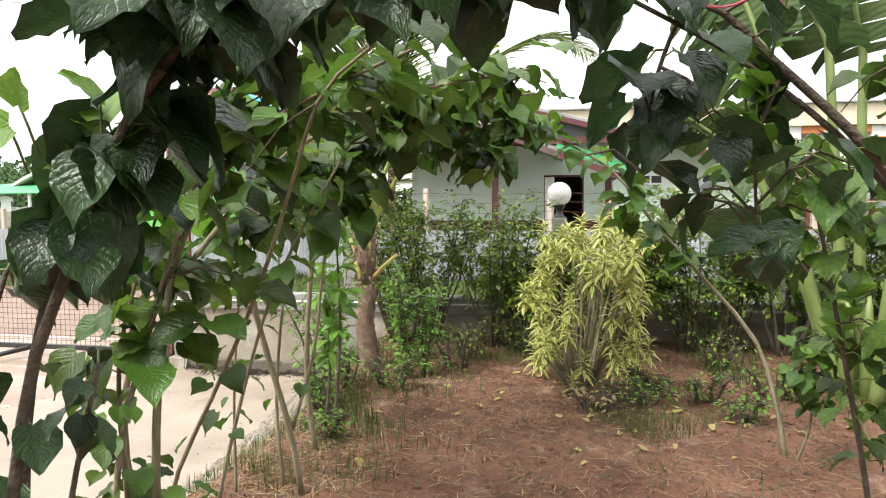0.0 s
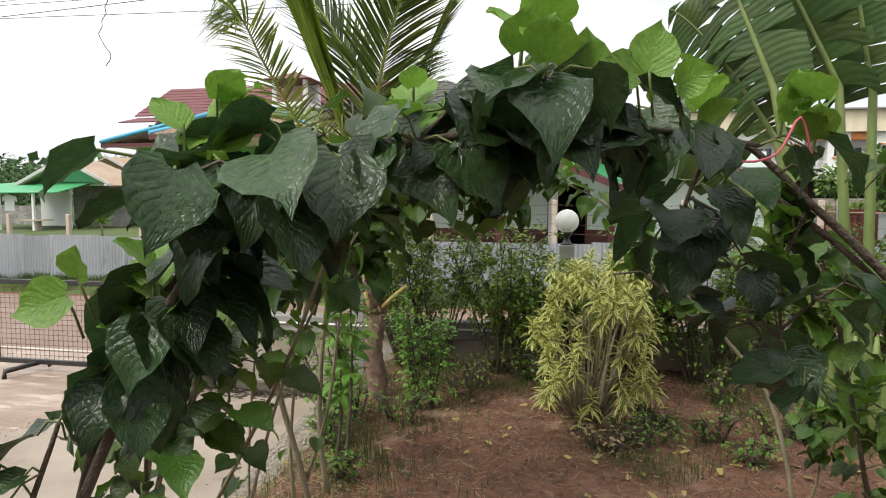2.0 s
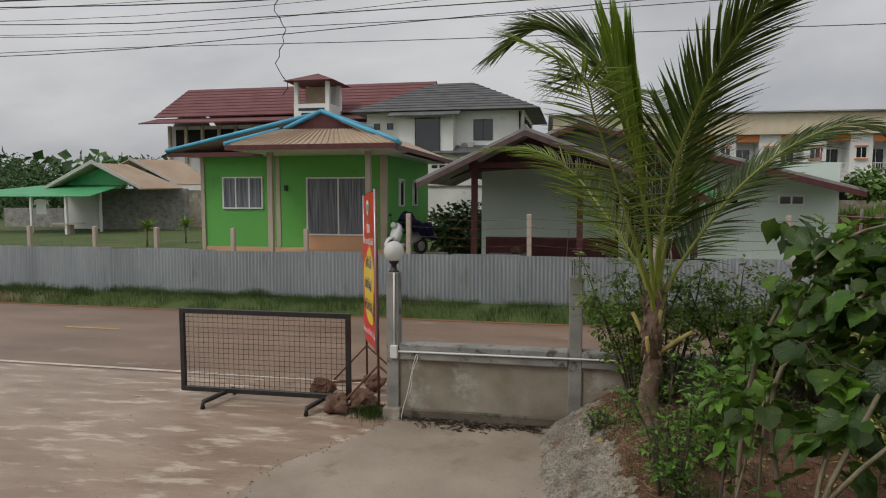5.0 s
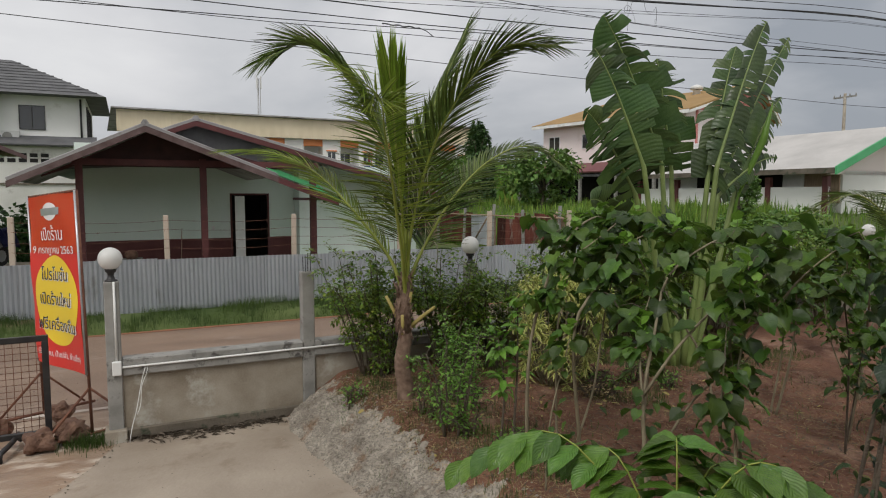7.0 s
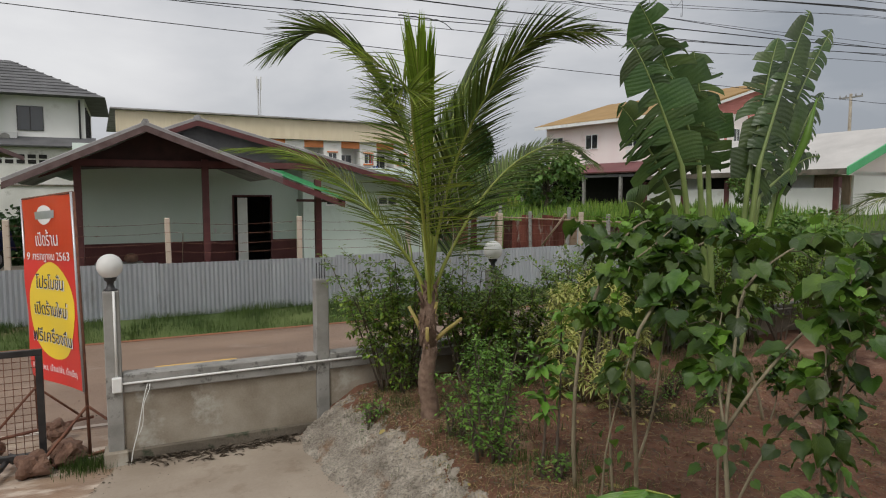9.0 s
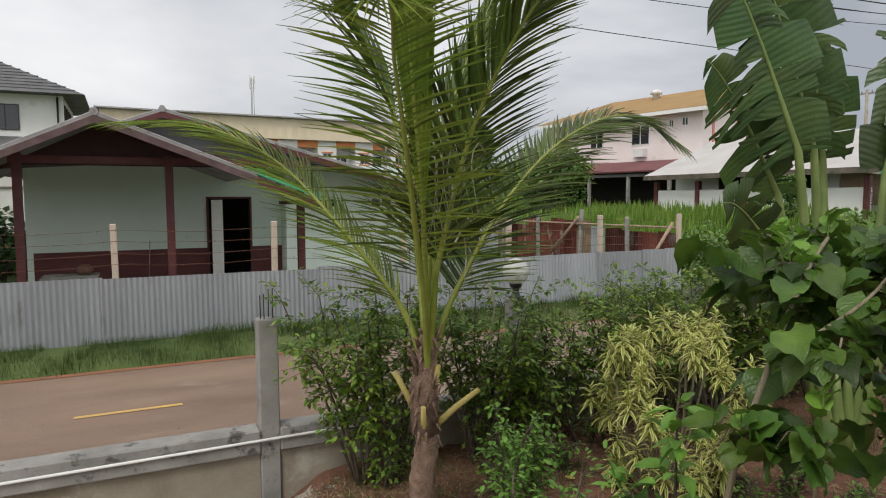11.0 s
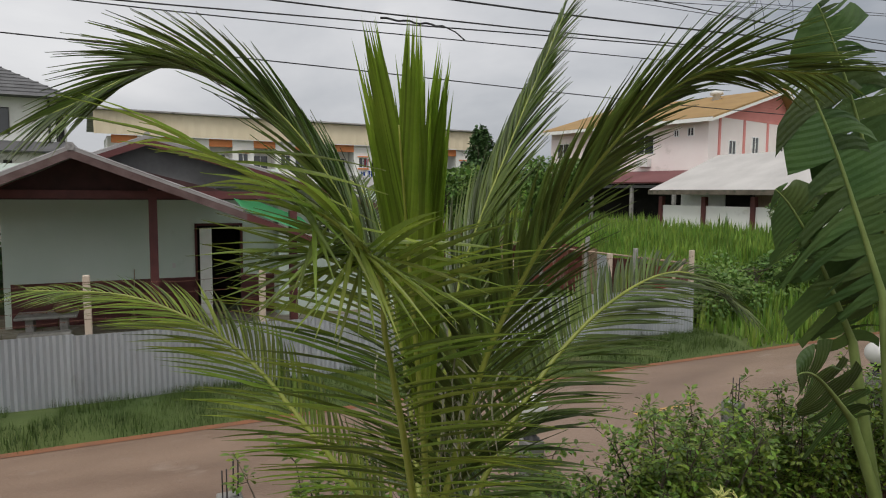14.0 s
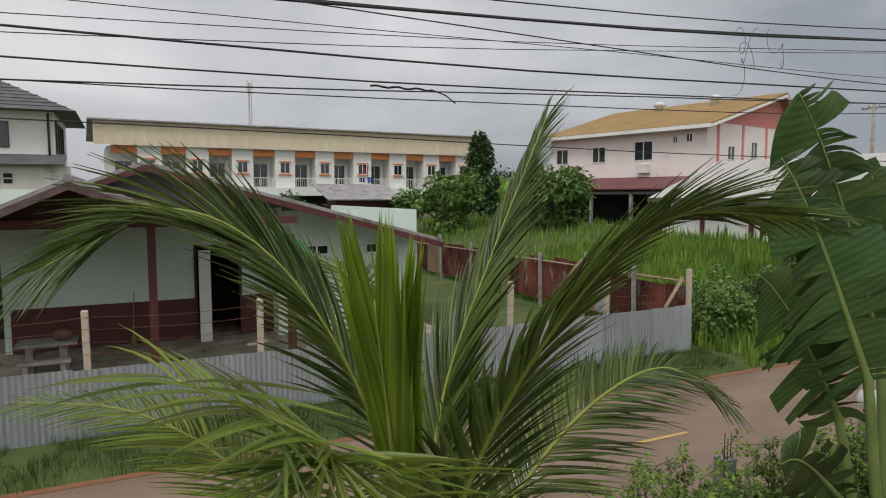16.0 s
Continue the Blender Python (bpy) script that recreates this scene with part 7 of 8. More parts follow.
# clipped bushes along the wall
def small_bush(name, label, category, group, at, height, width, n, seed, material, leaf=(0.028, 0.05), stems=6, low=0.15, lean=(0, 0), form=None):
    rg = random.Random(seed)
    b = thing(name, label, category, group, (0, 0, 0))
    x, y = at
    z0 = gz(x, y) if x > -3 and y < 6.6 else ground_z(x, y)
    bm, ms, twigs = bmesh.new(), [], []
    for k in range(stems):
        a = rg.uniform(0, 6.283)
        top = Vector((x + lean[0] + width * rg.uniform(.25, .9) * math.cos(a), y + lean[1] + width * .8 * rg.uniform(.25, .9) * math.sin(a), z0 + height * rg.uniform(.7, 1.0)))
        foot = Vector((x + .06 * math.cos(a), y + .06 * math.sin(a), z0))
        pts = curve_pts([foot, foot.lerp(top, .45) + Vector((rg.uniform(-.05, .05), rg.uniform(-.05, .05), .08)), top], 10)
        part("stem", tube(bmesh.new(), pts, [lerp(.013, .004, i / 10) for i in range(11)], 5), M["barkdark"], b)
        for i, p in enumerate(pts):
            if i / 10 > low:
                for _ in range(3):
                    q = rnd_dir(rg, .8)
                    tip = p + q * rg.uniform(.08, .30) * width * 1.4
                    tube(bm, [p, tip], [.003, .0015], 3, False)
                    twigs.append((p, tip))
    per = max(1, n // max(1, len(twigs)))
    for p, tip in twigs:
        d = (tip - p).normalized()
        for j in range(per):
            q = rnd_dir(rg, .7)
            ms.append(aim(p.lerp(tip, rg.uniform(.2, 1.1)) + q * .02, d * .6 + q, Vector((0, 0, 1)) + q * .3, rg.uniform(*leaf), rg.uniform(-.4, .4)))
    part("twig_mass", bm, M["barkdark"], b)["kind"] = "stuff"
    scatter("foliage", form or OVAL, ms, material, b, "stuff")
    return b


for i in range(20):
    x = -1.85 + i * 0.46 + random.Random(i).uniform(-.12, .12)
    small_bush("hedge_bush", "small-leaved green hedge bush beside the wall", "bush", "hedge bushes along the wall", (x, 6.22 + .1 * math.sin(i * 2.1)), (1.14 if -.8 < x < .15 else 1.40) + .10 * math.sin(i * 1.7), 0.74, 2500, 100 + i, M["smallleaf"],
               leaf=(.036, .068), stems=9, low=.42)
for i in range(6):
    x = -1.6 + i * 0.9
    small_bush("hedge_bush", "young hedge bush in the bed beside the wall", "bush", "hedge bushes along the wall", (x, 6.05 + .05 * i), .75, 0.45, 900, 130 + i, M["smallleaf"], leaf=(.032, .055), stems=6, low=.1)
small_bush("lime_bush", "feathery light green bush beside the palm trunk", "bush", "", (-1.72, 4.1), .95, 0.42, 1100, 150, M["limeleaf"], leaf=(.03, .05), stems=7, low=.12)
small_bush("lime_bush", "low light green bush at the foot of the palm", "bush", "", (-1.25, 4.95), .95, 0.36, 1400, 151, M["limeleaf"], leaf=(.03, .05), stems=6, low=.1)
small_bush("sapling", "thin sapling with bright green leaves", "sapling", "", (-1.48, 3.58), 1.3, .20, 110, 152, M["limeleaf"], leaf=(.09, .14), stems=2, low=.45, form=OVALFINE)
small_bush("sapling", "thin sapling with dark leaves in the bed", "sapling", "", (2.2, 2.6), .8, .22, 90, 153, M["mulberry"], leaf=(.10, .15), stems=3, low=.3, form=HEART[0])

# bright pinnate plant in front
pn = thing("pinnate_shrub", "young shrub with bright green paired leaflets", "shrub")
rg = random.Random(5)
stem = curve_pts([(-2.42, .55, .1), (-2.42, .65, .7), (-2.45, .8, 1.2)], 10)
part("stem", tube(bmesh.new(), stem, [lerp(.016, .009, i / 10) for i in range(11)], 6), M["bark"], pn)
for k, (tip, top) in enumerate((((-2.95, 1.52, 1.42), 1.62), ((-2.25, .98, 1.60), 1.58), ((-2.05, 1.22, 1.42), 1.52), ((-2.0, .5, 1.50), 1.60), ((-2.6, 1.25, 1.50), 1.55), ((-2.75, .35, 1.45), 1.6), ((-1.90, .92, 1.38), 1.5))):
    tip = Vector(tip)
    a = stem[-1 - k % 3]
    mid = a.lerp(tip, .5)
    mid.z = top
    pts = curve_pts([a, mid, tip], 12)
    sp = part("leaf_spray", tube(bmesh.new(), pts, [lerp(.005, .002, i / 12) for i in range(13)], 5), M["rachis"], pn)
    ms = []
    for i in (2, 3, 4, 5, 6, 7, 8, 9, 10, 11, 12):
        d = (pts[min(i + 1, 12)] - pts[i - 1]).normalized()
        side = d.cross(Vector((0, 0, 1))).normalized()
        for s in (-1, 1):
            ms.append(aim(pts[i], side * s + d * .45 + Vector((0, 0, -rg.uniform(.25, .75))), Vector((0, 0, 1)) + side * s * .5 + d * .1, lerp(.185, .12, abs(i - 7) / 6) * rg.uniform(.9, 1.1), rg.uniform(-.25, .25), 1.45))
    ms.append(aim(pts[12], pts[12] - pts[10], Vector((0, 0, 1)), .14))
    first = scatter("leaflet", OVALFINE, [Matrix.Identity(4)], M["pinnate"], sp)
    first.matrix_local = ms[0]
    for m in ms[1:]:
        o = new("leaflet", first.data)
        o.parent = sp
        o.matrix_local = m


# ---- things by the gate ----
gt = thing("mesh_gate", "free-standing black steel gate panel with wire mesh", "gate", "", (-6.17, 6.82, 0))
W2, Z0, Z1 = 1.13, 0.09, 1.15
for nm, r in (("rail", (-W2, W2, -.025, .025, Z1 - .06, Z1)), ("rail", (-W2, W2, -.025, .025, Z0, Z0 + .06)), ("stile", (-W2, -W2 + .06, -.025, .025, Z0 + .06, Z1 - .06)), ("stile", (W2 - .06, W2, -.025, .025, Z0 + .06, Z1 - .06))):
    part(nm, boxes(r), M["black"], gt, bevel=0.004)
for k in range(1, 32):
    x = lerp(-W2 + .045, W2 - .045, k / 32)
    part("mesh_wire", tube(bmesh.new(), [(x, 0, Z0 + .04), (x, 0, Z1 - .04)], 0.003, 4), M["rust"], gt)
for k in range(1, 15):
    z = lerp(Z0 + .045, Z1 - .045, k / 15)
    part("mesh_wire", tube(bmesh.new(), [(-W2 + .04, .006, z), (W2 - .04, .006, z)], 0.003, 4), M["rust"], gt)
for x in (-.52, .80):
    part("foot", tube(bmesh.new(), [(x + .03, .16, .02), (x + .02, .14, .10), (x - .02, -.16, .10), (x - .08, -.40, .09), (x - .085, -.41, 0.0)], .03, 4), M["black"], gt)
gt.rotation_euler = (0, 0, radians(1.0))

# banner on a rusty stand
UL, UR = Vector((-5.27, 8.08, 0)), Vector((-4.70, 6.80, 0))
ux = (UR - UL).normalized()
BWID = (UR - UL).length
nrm = ux.cross(Vector((0, 0, 1)))
# it leans back along its own width
tilt = radians(3.0)
ax, ay = ux * math.cos(tilt) + Vector((0, 0, math.sin(tilt))), Vector((0, 0, math.cos(tilt))) - ux * math.sin(tilt)
o0 = UR + Vector((0, 0, .69)) - ax * BWID
mb = Matrix(((ax.x, ay.x, nrm.x, o0.x), (ax.y, ay.y, nrm.y, o0.y), (ax.z, ay.z, nrm.z, o0.z), (0, 0, 0, 1)))
bn = thing("banner", "orange and red vinyl shop banner with Thai lettering on a stand", "banner")
bn.matrix_world = mb
BH = 1.95


def sheet_grid(x0, x1, z0, z1, off, nx=10, nz=14, round_=False):
    bm = bmesh.new()
    g = [[None] * (nx + 1) for _ in range(nz + 1)]
    for j in range(nz + 1):
        for i in range(nx + 1):
            a, c = lerp(x0, x1, i / nx), lerp(z0, z1, j / nz)
            if round_:
                u, v = i / nx * 2 - 1, j / nz * 2 - 1
                uu, vv = u * math.sqrt(1 - v * v / 2), v * math.sqrt(1 - u * u / 2)
                a, c = (x0 + x1) / 2 + uu * (x1 - x0) / 2, (z0 + z1) / 2 + vv * (z1 - z0) / 2
            g[j][i] = bm.verts.new((a, c, off + billow(a, c)))
    for j in range(nz):
        for i in range(nx):
            bm.faces.new((g[j][i], g[j][i + 1], g[j + 1][i + 1], g[j + 1][i]))
    return bm


def billow(a, c):
    return 0.012 * math.sin(a * 5 + c * 2) + 0.008 * math.sin(c * 7 + a * 3)


cloth = sheet_grid(0, BWID, 0, BH, 0.0, 16, 28)
bmesh.ops.solidify(cloth, geom=cloth.faces[:], thickness=0.003)
vin = part("vinyl", cloth, M["banner"], bn)
part("lower_field", sheet_grid(0.004, BWID - .004, 0.004, 1.30, 0.004, 16, 20), M["banner_red"], vin, "deep red lower half")
part("yellow_disc", sheet_grid(.10, BWID - .06, .25, 1.27, 0.007, 14, 18, True), M["banner_yellow"], vin, "yellow oval")
part("emblem", sheet_grid(.47, .93, 1.66, 1.86, 0.007, 10, 8, True), M["paper"], vin, "round white and blue emblem")
part("emblem_band", sheet_grid(.41, .99, 1.72, 1.80, 0.010, 8, 3), M["silver"], vin)


def lettering(text, size, x, z, off, k, parent, width):
    """Letters of the built-in font as a thin mesh, fitted to a width."""
    cu = bpy.data.curves.new("lettering", "FONT")
    cu.body, cu.size, cu.extrude = text, size, 0.0008
    cu.align_x = "CENTER"
    ob = bpy.data.objects.new("lettering", cu)
    scene.collection.objects.link(ob)
    bpy.context.view_layer.update()
    me = bpy.data.meshes.new_from_object(ob.evaluated_get(bpy.context.evaluated_depsgraph_get()))
    bpy.data.objects.remove(ob)
    co = np.empty(len(me.vertices) * 3, np.float32)
    me.vertices.foreach_get("co", co)
    co = co.reshape(-1, 3)
    f = 1.16 * width / max(1e-3, np.ptp(co[:, 0]))
    co[:, 0] = x + (co[:, 0] - (co[:, 0].min() + co[:, 0].max()) / 2) * f
    co[:, 1] = z + co[:, 1]
    co[:, 2] += [off + billow(a, c) for a, c in co[:, :2]]
    me.vertices.foreach_set("co", co.ravel())
    me.materials.clear()
    me.materials.append(M[k])
    me.update()
    o = new("lettering", me)
    o.parent = parent
    return o


mx = BWID / 2
lettering("เปิดร้าน", .20, mx, 1.44, .012, "paper", vin, .62)
lettering("9 กรกฎาคม 2563", .12, mx, 1.29, .012, "paper", vin, 1.04)
for txt, z, wd in (("โปรโมชั่น", .99, .66), ("เปิดร้านใหม่", .71, .78), ("ฟรีเครื่องดื่ม", .42, .92)):
    lettering(txt, .185, mx + .008, z - .008, .011, "paper", vin, wd + .03)
    lettering(txt, .185, mx, z, .013, "ink", vin, wd)
lettering("(น้ำอัดลม, น้ำเปล่า, น้ำแข็ง)", .085, mx, .12, .012, "paper", vin, 1.0)
for x in (0.0, BWID):
    part("post", tube(bmesh.new(), [(x, -.62, -.018), (x, BH + .01, -.018)], .016, 6), M["rust"], bn)
    part("edge_tube", tube(bmesh.new(), [(x, 0, .002), (x, BH + .01, .002)], .013, 6), M["silver"], bn)
    for s in (-1, 1):
        part("strut", tube(bmesh.new(), [(x, -.14, -.018), (x, -.60, -.018 + s * .46)], .014, 6), M["rust"], bn)
    part("foot_bar", tube(bmesh.new(), [(x, -.63, -.60), (x, -.63, .60)], .018, 4), M["rust"], bn)
part("top_bar", tube(bmesh.new(), [(0, BH + .005, -.01), (BWID, BH + .005, -.01)], .013, 6), M["rust"], bn)


def boulder(x, y, z, r, seed, label="brown laterite rock weighing down the banner stand"):
    rg = random.Random(seed)
    b = thing("rock", label, "rock", "rocks on the banner stand", (x, y, z))
    bm = bmesh.new()
    bmesh.ops.create_icosphere(bm, subdivisions=3, radius=r)
    o = Vector((seed * 3.1, 0, 0))
    for v in bm.verts:
        n = v.co.normalized()
        v.co *= 1 + .55 * noise.noise(n * 1.3 + o) + .20 * noise.noise(n * 3.7 + o) + .07 * noise.noise(n * 9 + o)
        v.co.z *= .75
    part("body", bm, M["stone"], b)


boulder(-5.13, 6.62, .11, .15, 1)
boulder(-4.86, 6.80, .12, .16, 2)
boulder(-5.62, 7.36, .08, .15, 3)
boulder(-5.05, 7.75, .06, .14, 4)

# ---- grass, litter and weeds ----
def blades(name, label, n, place, size, seed, material, up=1.0, form=BLADE):
    rg = random.Random(seed)
    ms = []
    while len(ms) < n:
        p = place(rg)
        if p is None:
            continue
        q = rnd_dir(rg, .2)
        tall = .6 + .8 * max(0, .5 + noise.noise((p.x * 1.3, p.y * 2.6, seed)))
        ms.append(aim(p, q * rg.uniform(.15, .9) + Vector((0, 0, up)), Vector((q.x, q.y, .2)), rg.uniform(*size) * tall, 0, 1.0))
    ob = scatter(name, form, ms, material)
    return tagged(ob, label, "grass" if "grass" in name else name.replace("_", " "), kind="stuff")


def verge(rg):
    x = rg.uniform(-31, 10.4)
    y = 13.06 + 1.64 * rg.random() ** 0.75
    return Vector((x, y, ground_z(x, y) - .01)) if noise.noise((x * .8, y * 1.5, 0)) > -.45 else None


GRASS = leaf_form(3, 1, [.028, .026, .018, 0], fold=0, droop=.65, wave=0)
blades("verge_grass", "thick green grass along the foot of the sheet fence", 70000, verge, (.05, .15), 1, M["blade"], .45, GRASS)


def field(rg):
    x, y = rg.uniform(10.7, 40), rg.uniform(13.3, 58)
    if rg.random() < .55:
        x, y = rg.uniform(10.7, 22), rg.uniform(13.3, 30)
    return Vector((x, y, ground_z(x, y) - .02))


FIELD = leaf_form(2, 1, [.06, .05, 0], fold=0, droop=.5, wave=0)
blades("field_grass", "tall rank green weeds of the empty field", 40000, field, (.22, .6), 2, M["fieldblade"], .9, FIELD)
blades("yard_grass", "short grass of the yards behind the fence", 9000, lambda rg: Vector((rg.uniform(-34, 10.4), rg.uniform(14.8, 19 if rg.random() < .6 else 32), .02)), (.06, .22), 3, M["blade"], 1.0, GRASS)


def bed(rg):
    x, y = rg.uniform(-2.4, 4.0), rg.uniform(1.2, 6.4)
    if noise.noise((x * 1.1, y * 1.1, 4)) < .05 + .6 * (1 - ease(3.2, 4.6, y)) and rg.random() > .05:
        return None
    return Vector((x, y, bed_z(x, y) - .005))


blades("bank_grass", "patchy low grass round the foot of the palm", 4200, lambda rg: (lambda x, y: Vector((x, y, bed_z(x, y) - .005)) if x > edge_x(y) + .55 and noise.noise((x * 2.3, y * 2.3, 1)) > -.05 else None)(rg.gauss(-1.6, .4), rg.uniform(2.8, 6.4)), (.03, .09), 9, M["blade"], .45, GRASS)
blades("bed_grass", "sparse tufts of low grass on the bare soil", 17000, bed, (.025, .075), 4, M["blade"], .3, GRASS)


def litter(name, label, n, area, size, seed, material, width=.02):
    rg = random.Random(seed)
    form = leaf_form(2, 1, [width, width, width * .5], fold=0, droop=.12, wave=0)
    ms = []
    for _ in range(n):
        x, y = area(rg)
        if x < edge_x(y) + .45:
            continue
        a = rg.uniform(0, 6.283)
        ms.append(aim((x, y, bed_z(x, y) + .006 + rg.random() * .012), (math.cos(a), math.sin(a), rg.uniform(-.12, .22)), (rg.uniform(-.4, .4), rg.uniform(-.4, .4), 1), rg.uniform(*size)))
    tagged(scatter(name, form, ms, material), label, "litter", kind="stuff")


litter("dry_straw", "dry straw and cut grass strewn over the soil", 20000, lambda rg: (rg.uniform(-2.4, 3.6), rg.uniform(.8, 6.4)), (.02, .10), 1, M["drygrass"], .016)
litter("bank_straw", "matted dry straw round the foot of the palm", 4200, lambda rg: (rg.gauss(-1.75, .42), rg.uniform(2.6, 6.4)), (.03, .12), 7, M["drygrass"], .018)
litter("twig_litter", "dark twigs and dead leaves strewn over the soil", 9000, lambda rg: (rg.uniform(-2.4, 3.6), rg.uniform(.8, 6.4)), (.02, .09), 2, M["barkdark"], .05)
litter("fallen_leaf", "fallen yellow and brown leaves on the soil", 90, lambda rg: (rg.gauss(.1, 1.1), rg.gauss(4.6, .6)), (.05, .10), 3, M["stub"], .22)


def wall_foot(rg):
    x = rg.uniform(-4.3, -2.55)
    y = 6.56 - abs(rg.gauss(0, .10)) - .05 * math.sin(x * 5)
    return x, y


rgw = random.Random(12)
ms = []
for _ in range(30):
    cx, cy = wall_foot(rgw)
    spread_, lay = rgw.uniform(.03, .11), rgw.uniform(-.5, .5)
    for _ in range(rgw.randrange(14, 44)):
        a = lay + rgw.gauss(0, .7)
        ms.append(aim((cx + rgw.gauss(0, spread_ * 1.5), min(6.57, cy + rgw.gauss(0, spread_ * .5)), .010 + .03 * rgw.random()), (math.cos(a), math.sin(a), rgw.uniform(-.1, .25)), (rgw.uniform(-.5, .5), rgw.uniform(-.5, .5), 1), rgw.uniform(.03, .11), 0, .10 if rgw.random() < .75 else .4))
for _ in range(500):
    x, y = rgw.uniform(-8, -2.6), rgw.uniform(1.5, 7.6)
    a = rgw.uniform(0, 6.283)
    ms.append(aim((x, y, .012 - .075 * ease(6.6, 8.0, y)), (math.cos(a), math.sin(a), rgw.uniform(0, .2)), (0, 0, 1), rgw.uniform(.008, .025), 0, .6))
for _ in range(900):
    x, y = (rgw.uniform(-9, 9), 8.0 + abs(rgw.gauss(0, .8))) if _ % 2 else (rgw.uniform(-13, -4.6), rgw.gauss(8.05, .14)) if _ % 4 else (slab_x(_ / 130) + rgw.gauss(0, .06), _ / 130)
    a = rgw.uniform(0, 6.283)
    ms.append(aim((x, y, -.088 - .03 * abs(y - 10.6) / 2.6 + .018 if y > 7.5 else drive_z(x, y) + .015), (math.cos(a), math.sin(a), rgw.uniform(0, .15)), (0, 0, 1), rgw.uniform(.012, .04), 0, .6))
tagged(scatter("leaf_debris", TUFT, ms, M["barkdark"]), "dark leaf debris washed against the foot of the wall", "debris", kind="stuff")
blades("post_grass", "tuft of grass at the foot of the gate post", 900, lambda rg: Vector((rg.gauss(-4.68, .13), rg.gauss(6.58, .10), 0)), (.03, .11), 14, M["blade"], .8, GRASS)

rgp = random.Random(31)
cv, cf = [], []
for _ in range(11000):
    x, y = rgp.uniform(-2.2, 3.4), rgp.uniform(.8, 6.3)
    if x > edge_x(y) + .5:
        stone_at((x, y, bed_z(x, y)), rgp.choice((.004, .006, .008, .012, .02)), cv, cf, rgp)
tagged(mesh_part("soil_clod", cv, cf, M["soil"]), "crumbly clods of reddish soil on the bed", "soil clods", kind="stuff")
rgr = random.Random(37)
cv, cf = [], []
for _ in range(4200):
    x, y = rgr.uniform(-10, 9), rgr.uniform(8.2, 13.0)
    stone_at((x, y, -.078 - .03 * abs(y - 10.6) / 2.6), rgr.choice((.005, .007, .009, .012)) * (1 + .06 * max(0, y - 8)), cv, cf, rgr)
tagged(mesh_part("mud_crumb", cv, cf, M["road"]), "crumbs of dried reddish mud strewn over the road", "mud", kind="stuff")
# low weeds on the bed
for i, (x, y, hgt, wd, k) in enumerate(((-1.35, 4.55, .30, .35, "limeleaf"), (-1.0, 5.3, .4, .35, "smallleaf"), (-.35, 5.75, .3, .3, "limeleaf"), (-1.5, 3.5, .2, .25, "limeleaf"), (.1, 4.35, .12, .3, "drygrass"), (.55, 4.95, .14, .3, "limeleaf"), (1.0, 4.3, .15, .22, "limeleaf"), (-1.55, 4.0, .28, .28, "limeleaf"), (-1.75, 4.6, .35, .25, "limeleaf"), (.85, 4.7, .25, .3, "limeleaf"), (1.35, 4.9, .25, .3, "smallleaf"), (-.5, 5.9, .3, .3, "smallleaf"),
                                       (.4, 4.55, .18, .3, "limeleaf"), (-2.2, 5.6, .3, .22, "limeleaf"), (-.95, 5.6, .35, .3, "smallleaf"), (1.1, 5.6, .3, .3, "smallleaf"))):
    small_bush("weed", "low leafy weed growing in the bed", "weed", "weeds in the bed", (x, y), hgt, wd, 260, 200 + i, M[k], leaf=(.025, .05), stems=5, low=.05)


# ---- trees and bushes beyond the road ----
def tree(name, label, at, height, radius, n, seed, material, clump=.35, trunk=.15, squash=.75, low=.35, z0=None, cone=False):
    """A tapered trunk with limbs, and a crown of many leaf clumps with gaps."""
    rg = random.Random(seed)
    b = thing(name, label, "tree" if name != "bush" else "bush")
    x, y = at
    z = ground_z(x, y) - .1 if z0 is None else z0
    top = Vector((x, y, z + height * .75))
    part("trunk", tube(bmesh.new(), curve_pts([(x, y, z), (x + .1 * radius, y, z + height * .35), top], 8), [lerp(trunk, trunk * .25, i / 8) for i in range(9)], 8), M["barkdark"], b)
    ends = []
    for k in range(14):
        d = rnd_dir(rg, .9)
        c = Vector((x + d.x * radius * .75, y + d.y * radius * .75, z + height * (low + (1 - low) * .5) + d.z * height * (1 - low) * .42))
        a = Vector((x, y, z + height * rg.uniform(low * .8, .7)))
        part("limb", tube(bmesh.new(), [a, a.lerp(c, .5) + Vector((0, 0, .1 * radius)), c], [trunk * .35, trunk * .2, trunk * .06], 5), M["barkdark"], b)
        ends.append((c, radius * rg.uniform(.30, .52)))
    if cone:
        ends = [(Vector((x, y, z + height * u)) + rnd_dir(rg, .1) * radius * .55 * (1.05 - u), radius * (.16 + .5 * (1 - u))) for u in [low + (1 - low) * k / 29 for k in range(30)]]
    ms = []
    for _ in range(n):
        c, r = rg.choice(ends)
        d = rnd_dir(rg, 1)
        p = c + Vector((d.x, d.y, d.z * squash)) * r * rg.uniform(.55, 1.05)
        ms.append(aim(p, d + rnd_dir(rg) * .8 + Vector((0, 0, -.3)), Vector((0, 0, 1)) + rnd_dir(rg) * .4, clump * rg.uniform(.6, 1.2)))
    scatter("crown", TUFT, ms, material, b, "stuff")
    return b


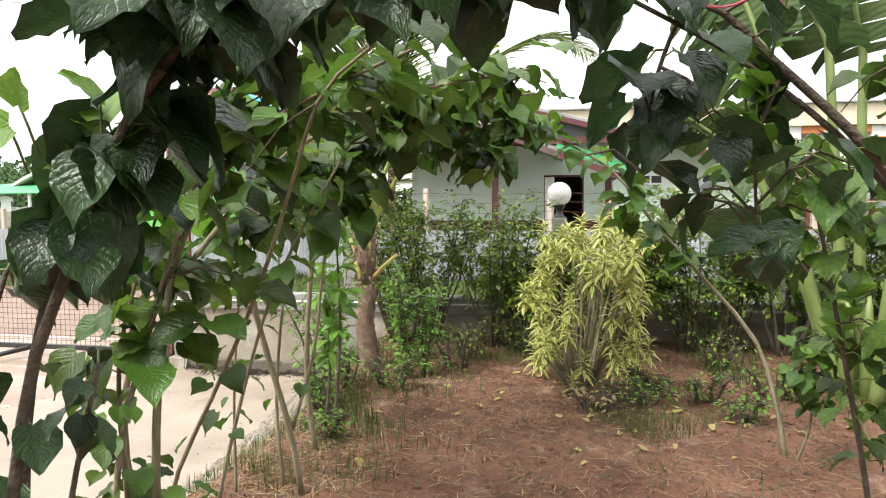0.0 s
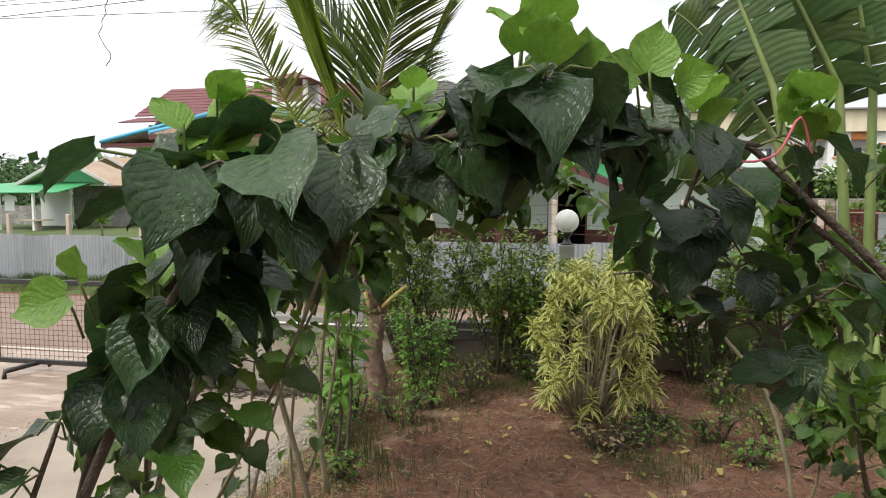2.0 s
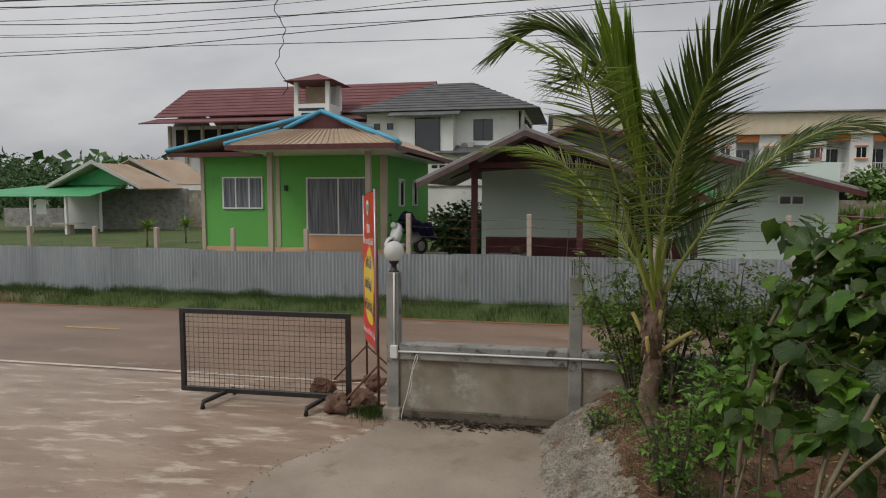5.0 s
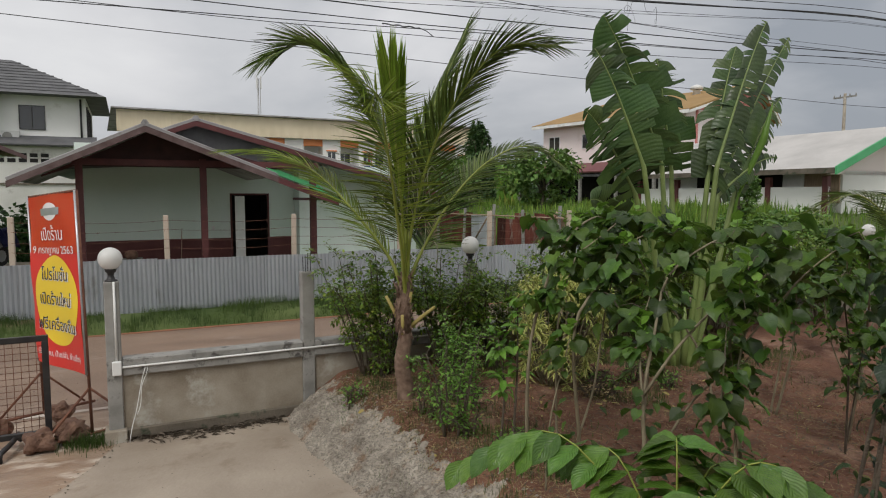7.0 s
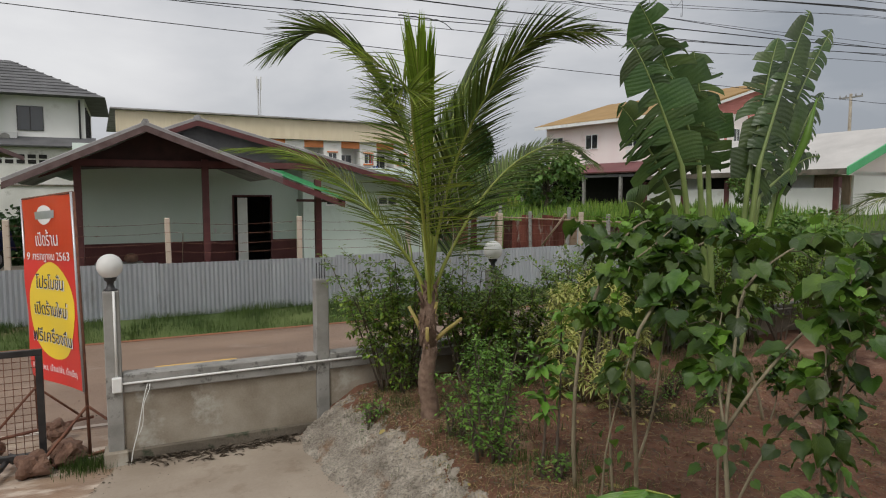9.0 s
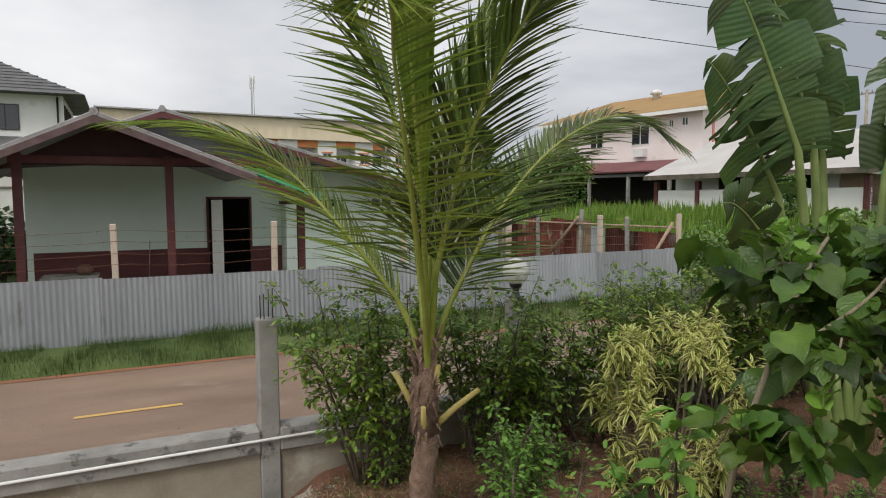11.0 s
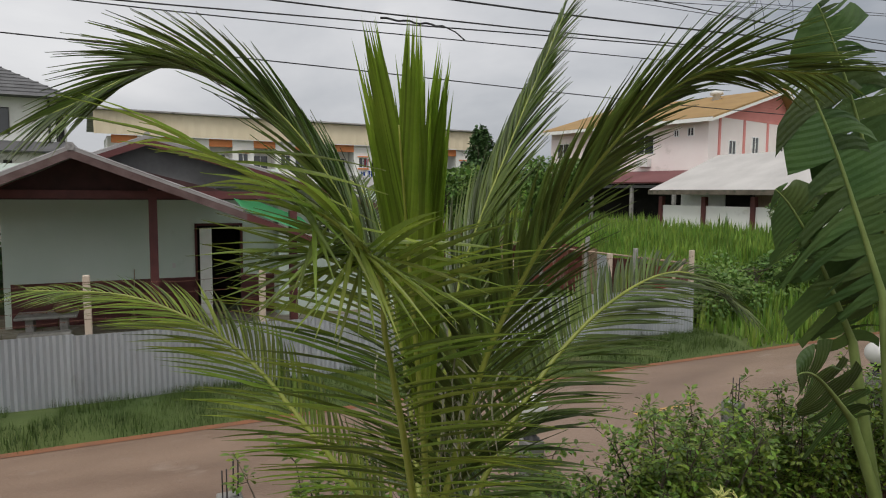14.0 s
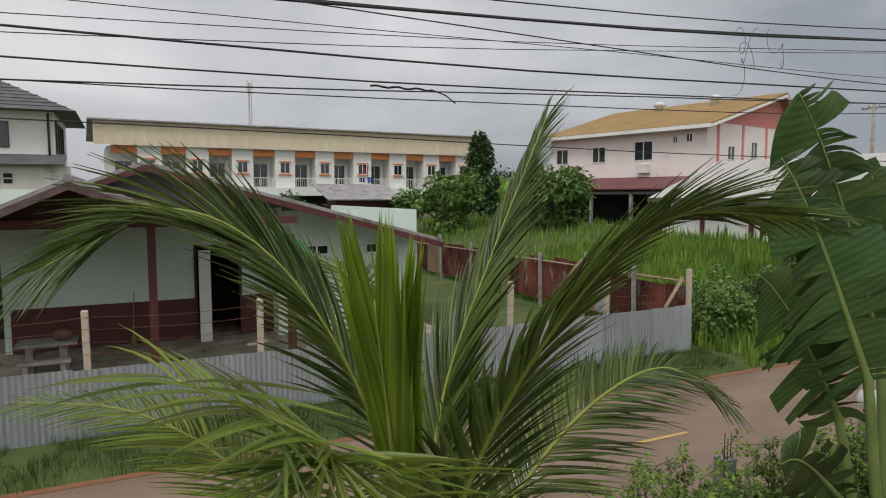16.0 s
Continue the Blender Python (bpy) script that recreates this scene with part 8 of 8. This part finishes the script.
tree("bush", "round leafy green bush in the field", (18.4, 46.5), 4.4, 3.1, 2600, 1, M["bushleaf"], .42, low=.1)
tree("bush", "round leafy green bush in the field", (22.2, 38.0), 4.2, 2.5, 2400, 2, M["bushleaf"], .38, low=.1)
tree("tree", "dark conical tree beyond the field", (27.0, 56.0), 7.7, 3.0, 4600, 3, M["farleaf"], .40, low=.15, cone=True)
tree("bush", "tangle of climbing weeds at the corner of the field", (14.2, 16.2), 1.4, 1.5, 4200, 4, M["bushleaf"], .13, trunk=.04, low=.05)
tree("bush", "tangle of climbing weeds at the corner of the field", (12.0, 15.6), 1.25, 1.2, 3600, 5, M["bushleaf"], .12, trunk=.04, low=.05)
tree("tree", "slim young tree with light green leaves in the field", (17.6, 17.4), 3.3, .75, 2600, 6, M["bushleaf"], .13, trunk=.05, low=.1)
tree("bush", "leafy bush at the end of the roadside", (17.5, 14.6), 1.6, 1.8, 2200, 7, M["bushleaf"], .22, trunk=.04, low=.05)
tree("bush", "dark bush against the house wall", (-6.6, 24.5), 2.2, 1.3, 1500, 8, M["farleaf"], .22, trunk=.05, low=.05)
tree("bush", "low dark shrubs beside the bungalow", (-7.4, 28.5), 2.4, 1.6, 1500, 9, M["farleaf"], .25, trunk=.05, low=.05)
for i, (x, y, h, r) in enumerate(((-62, 62, 5.4, 5), (-78, 74, 7, 6), (-57, 58, 4.2, 4), (-100, 90, 15, 8), (-58, 78, 7.5, 4), (-52, 84, 8.5, 4), (36, 62, 5, 4), (44, 58, 5, 4), (60, 50, 6, 5), (24, 70, 5, 4), (10, 56, 4.2, 2.4), (14, 57, 3.4, 2))):
    tree("tree", "distant broad green tree behind the houses", (x, y), h, r, 2600, 20 + i, M["farleaf"], .045 * r + .18, trunk=.25, low=.12)
# far woods along the horizon
rg = random.Random(77)
ms = []
for _ in range(9000):
    a = rg.uniform(-1.5, 1.3)
    d = rg.uniform(180, 320)
    h = 7 + 5 * noise.noise((a * 9, 0, 0)) + (6 if a < -.5 else 0)
    ms.append(aim((d * math.sin(a), d * math.cos(a), rg.random() ** .7 * h), rnd_dir(rg), rnd_dir(rg) + Vector((0, -.5, 1)), rg.uniform(2.0, 4.0)))
tagged(scatter("far_woods", TUFT, ms, M["farleaf"]), "belt of far dark green woods", "woods", kind="stuff")

# banana clump in the field
fb = thing("banana_plant", "banana plant with broad light green leaves in the field", "banana plant")
rg = random.Random(8)
for k in range(9):
    a = k * 2.4
    x0, y0 = 23.6 + .6 * math.cos(k), 45 + .6 * math.sin(k)
    top = Vector((x0 + 1.2 * math.cos(a), y0 + .6 * math.sin(a), 4.2 + rg.uniform(-.4, .9)))
    base = Vector((x0, y0, 2.4))
    mid = [base.lerp(top, i / 14) + Vector((0, 0, .8 * math.sin(i / 14 * 2.6))) for i in range(15)]
    lf = part("leaf_stalk", tube(bmesh.new(), [(x0, y0, .2), (x0, y0, 2.4)] + mid[1:], [.14, .08] + [.03] * 14, 6), M["rachis"], fb)
    v, f, uv = torn_blade(mid, .42, 60 + k, .2)
    fast_mesh("blade", v, f, uv, M["limeleaf"], lf)

for x, y, hh, sd in ((-23.39, 28.3, 1.8, 1), (-23.2, 31.3, 1.8, 2)):
    yu, ms = yucca(x, y, hh, sd)
    scatter("foliage", leaf_form(2, 2, [.05, .05, 0], fold=.4, droop=.25, wave=0), ms, M["smallleaf"], yu, "stuff")
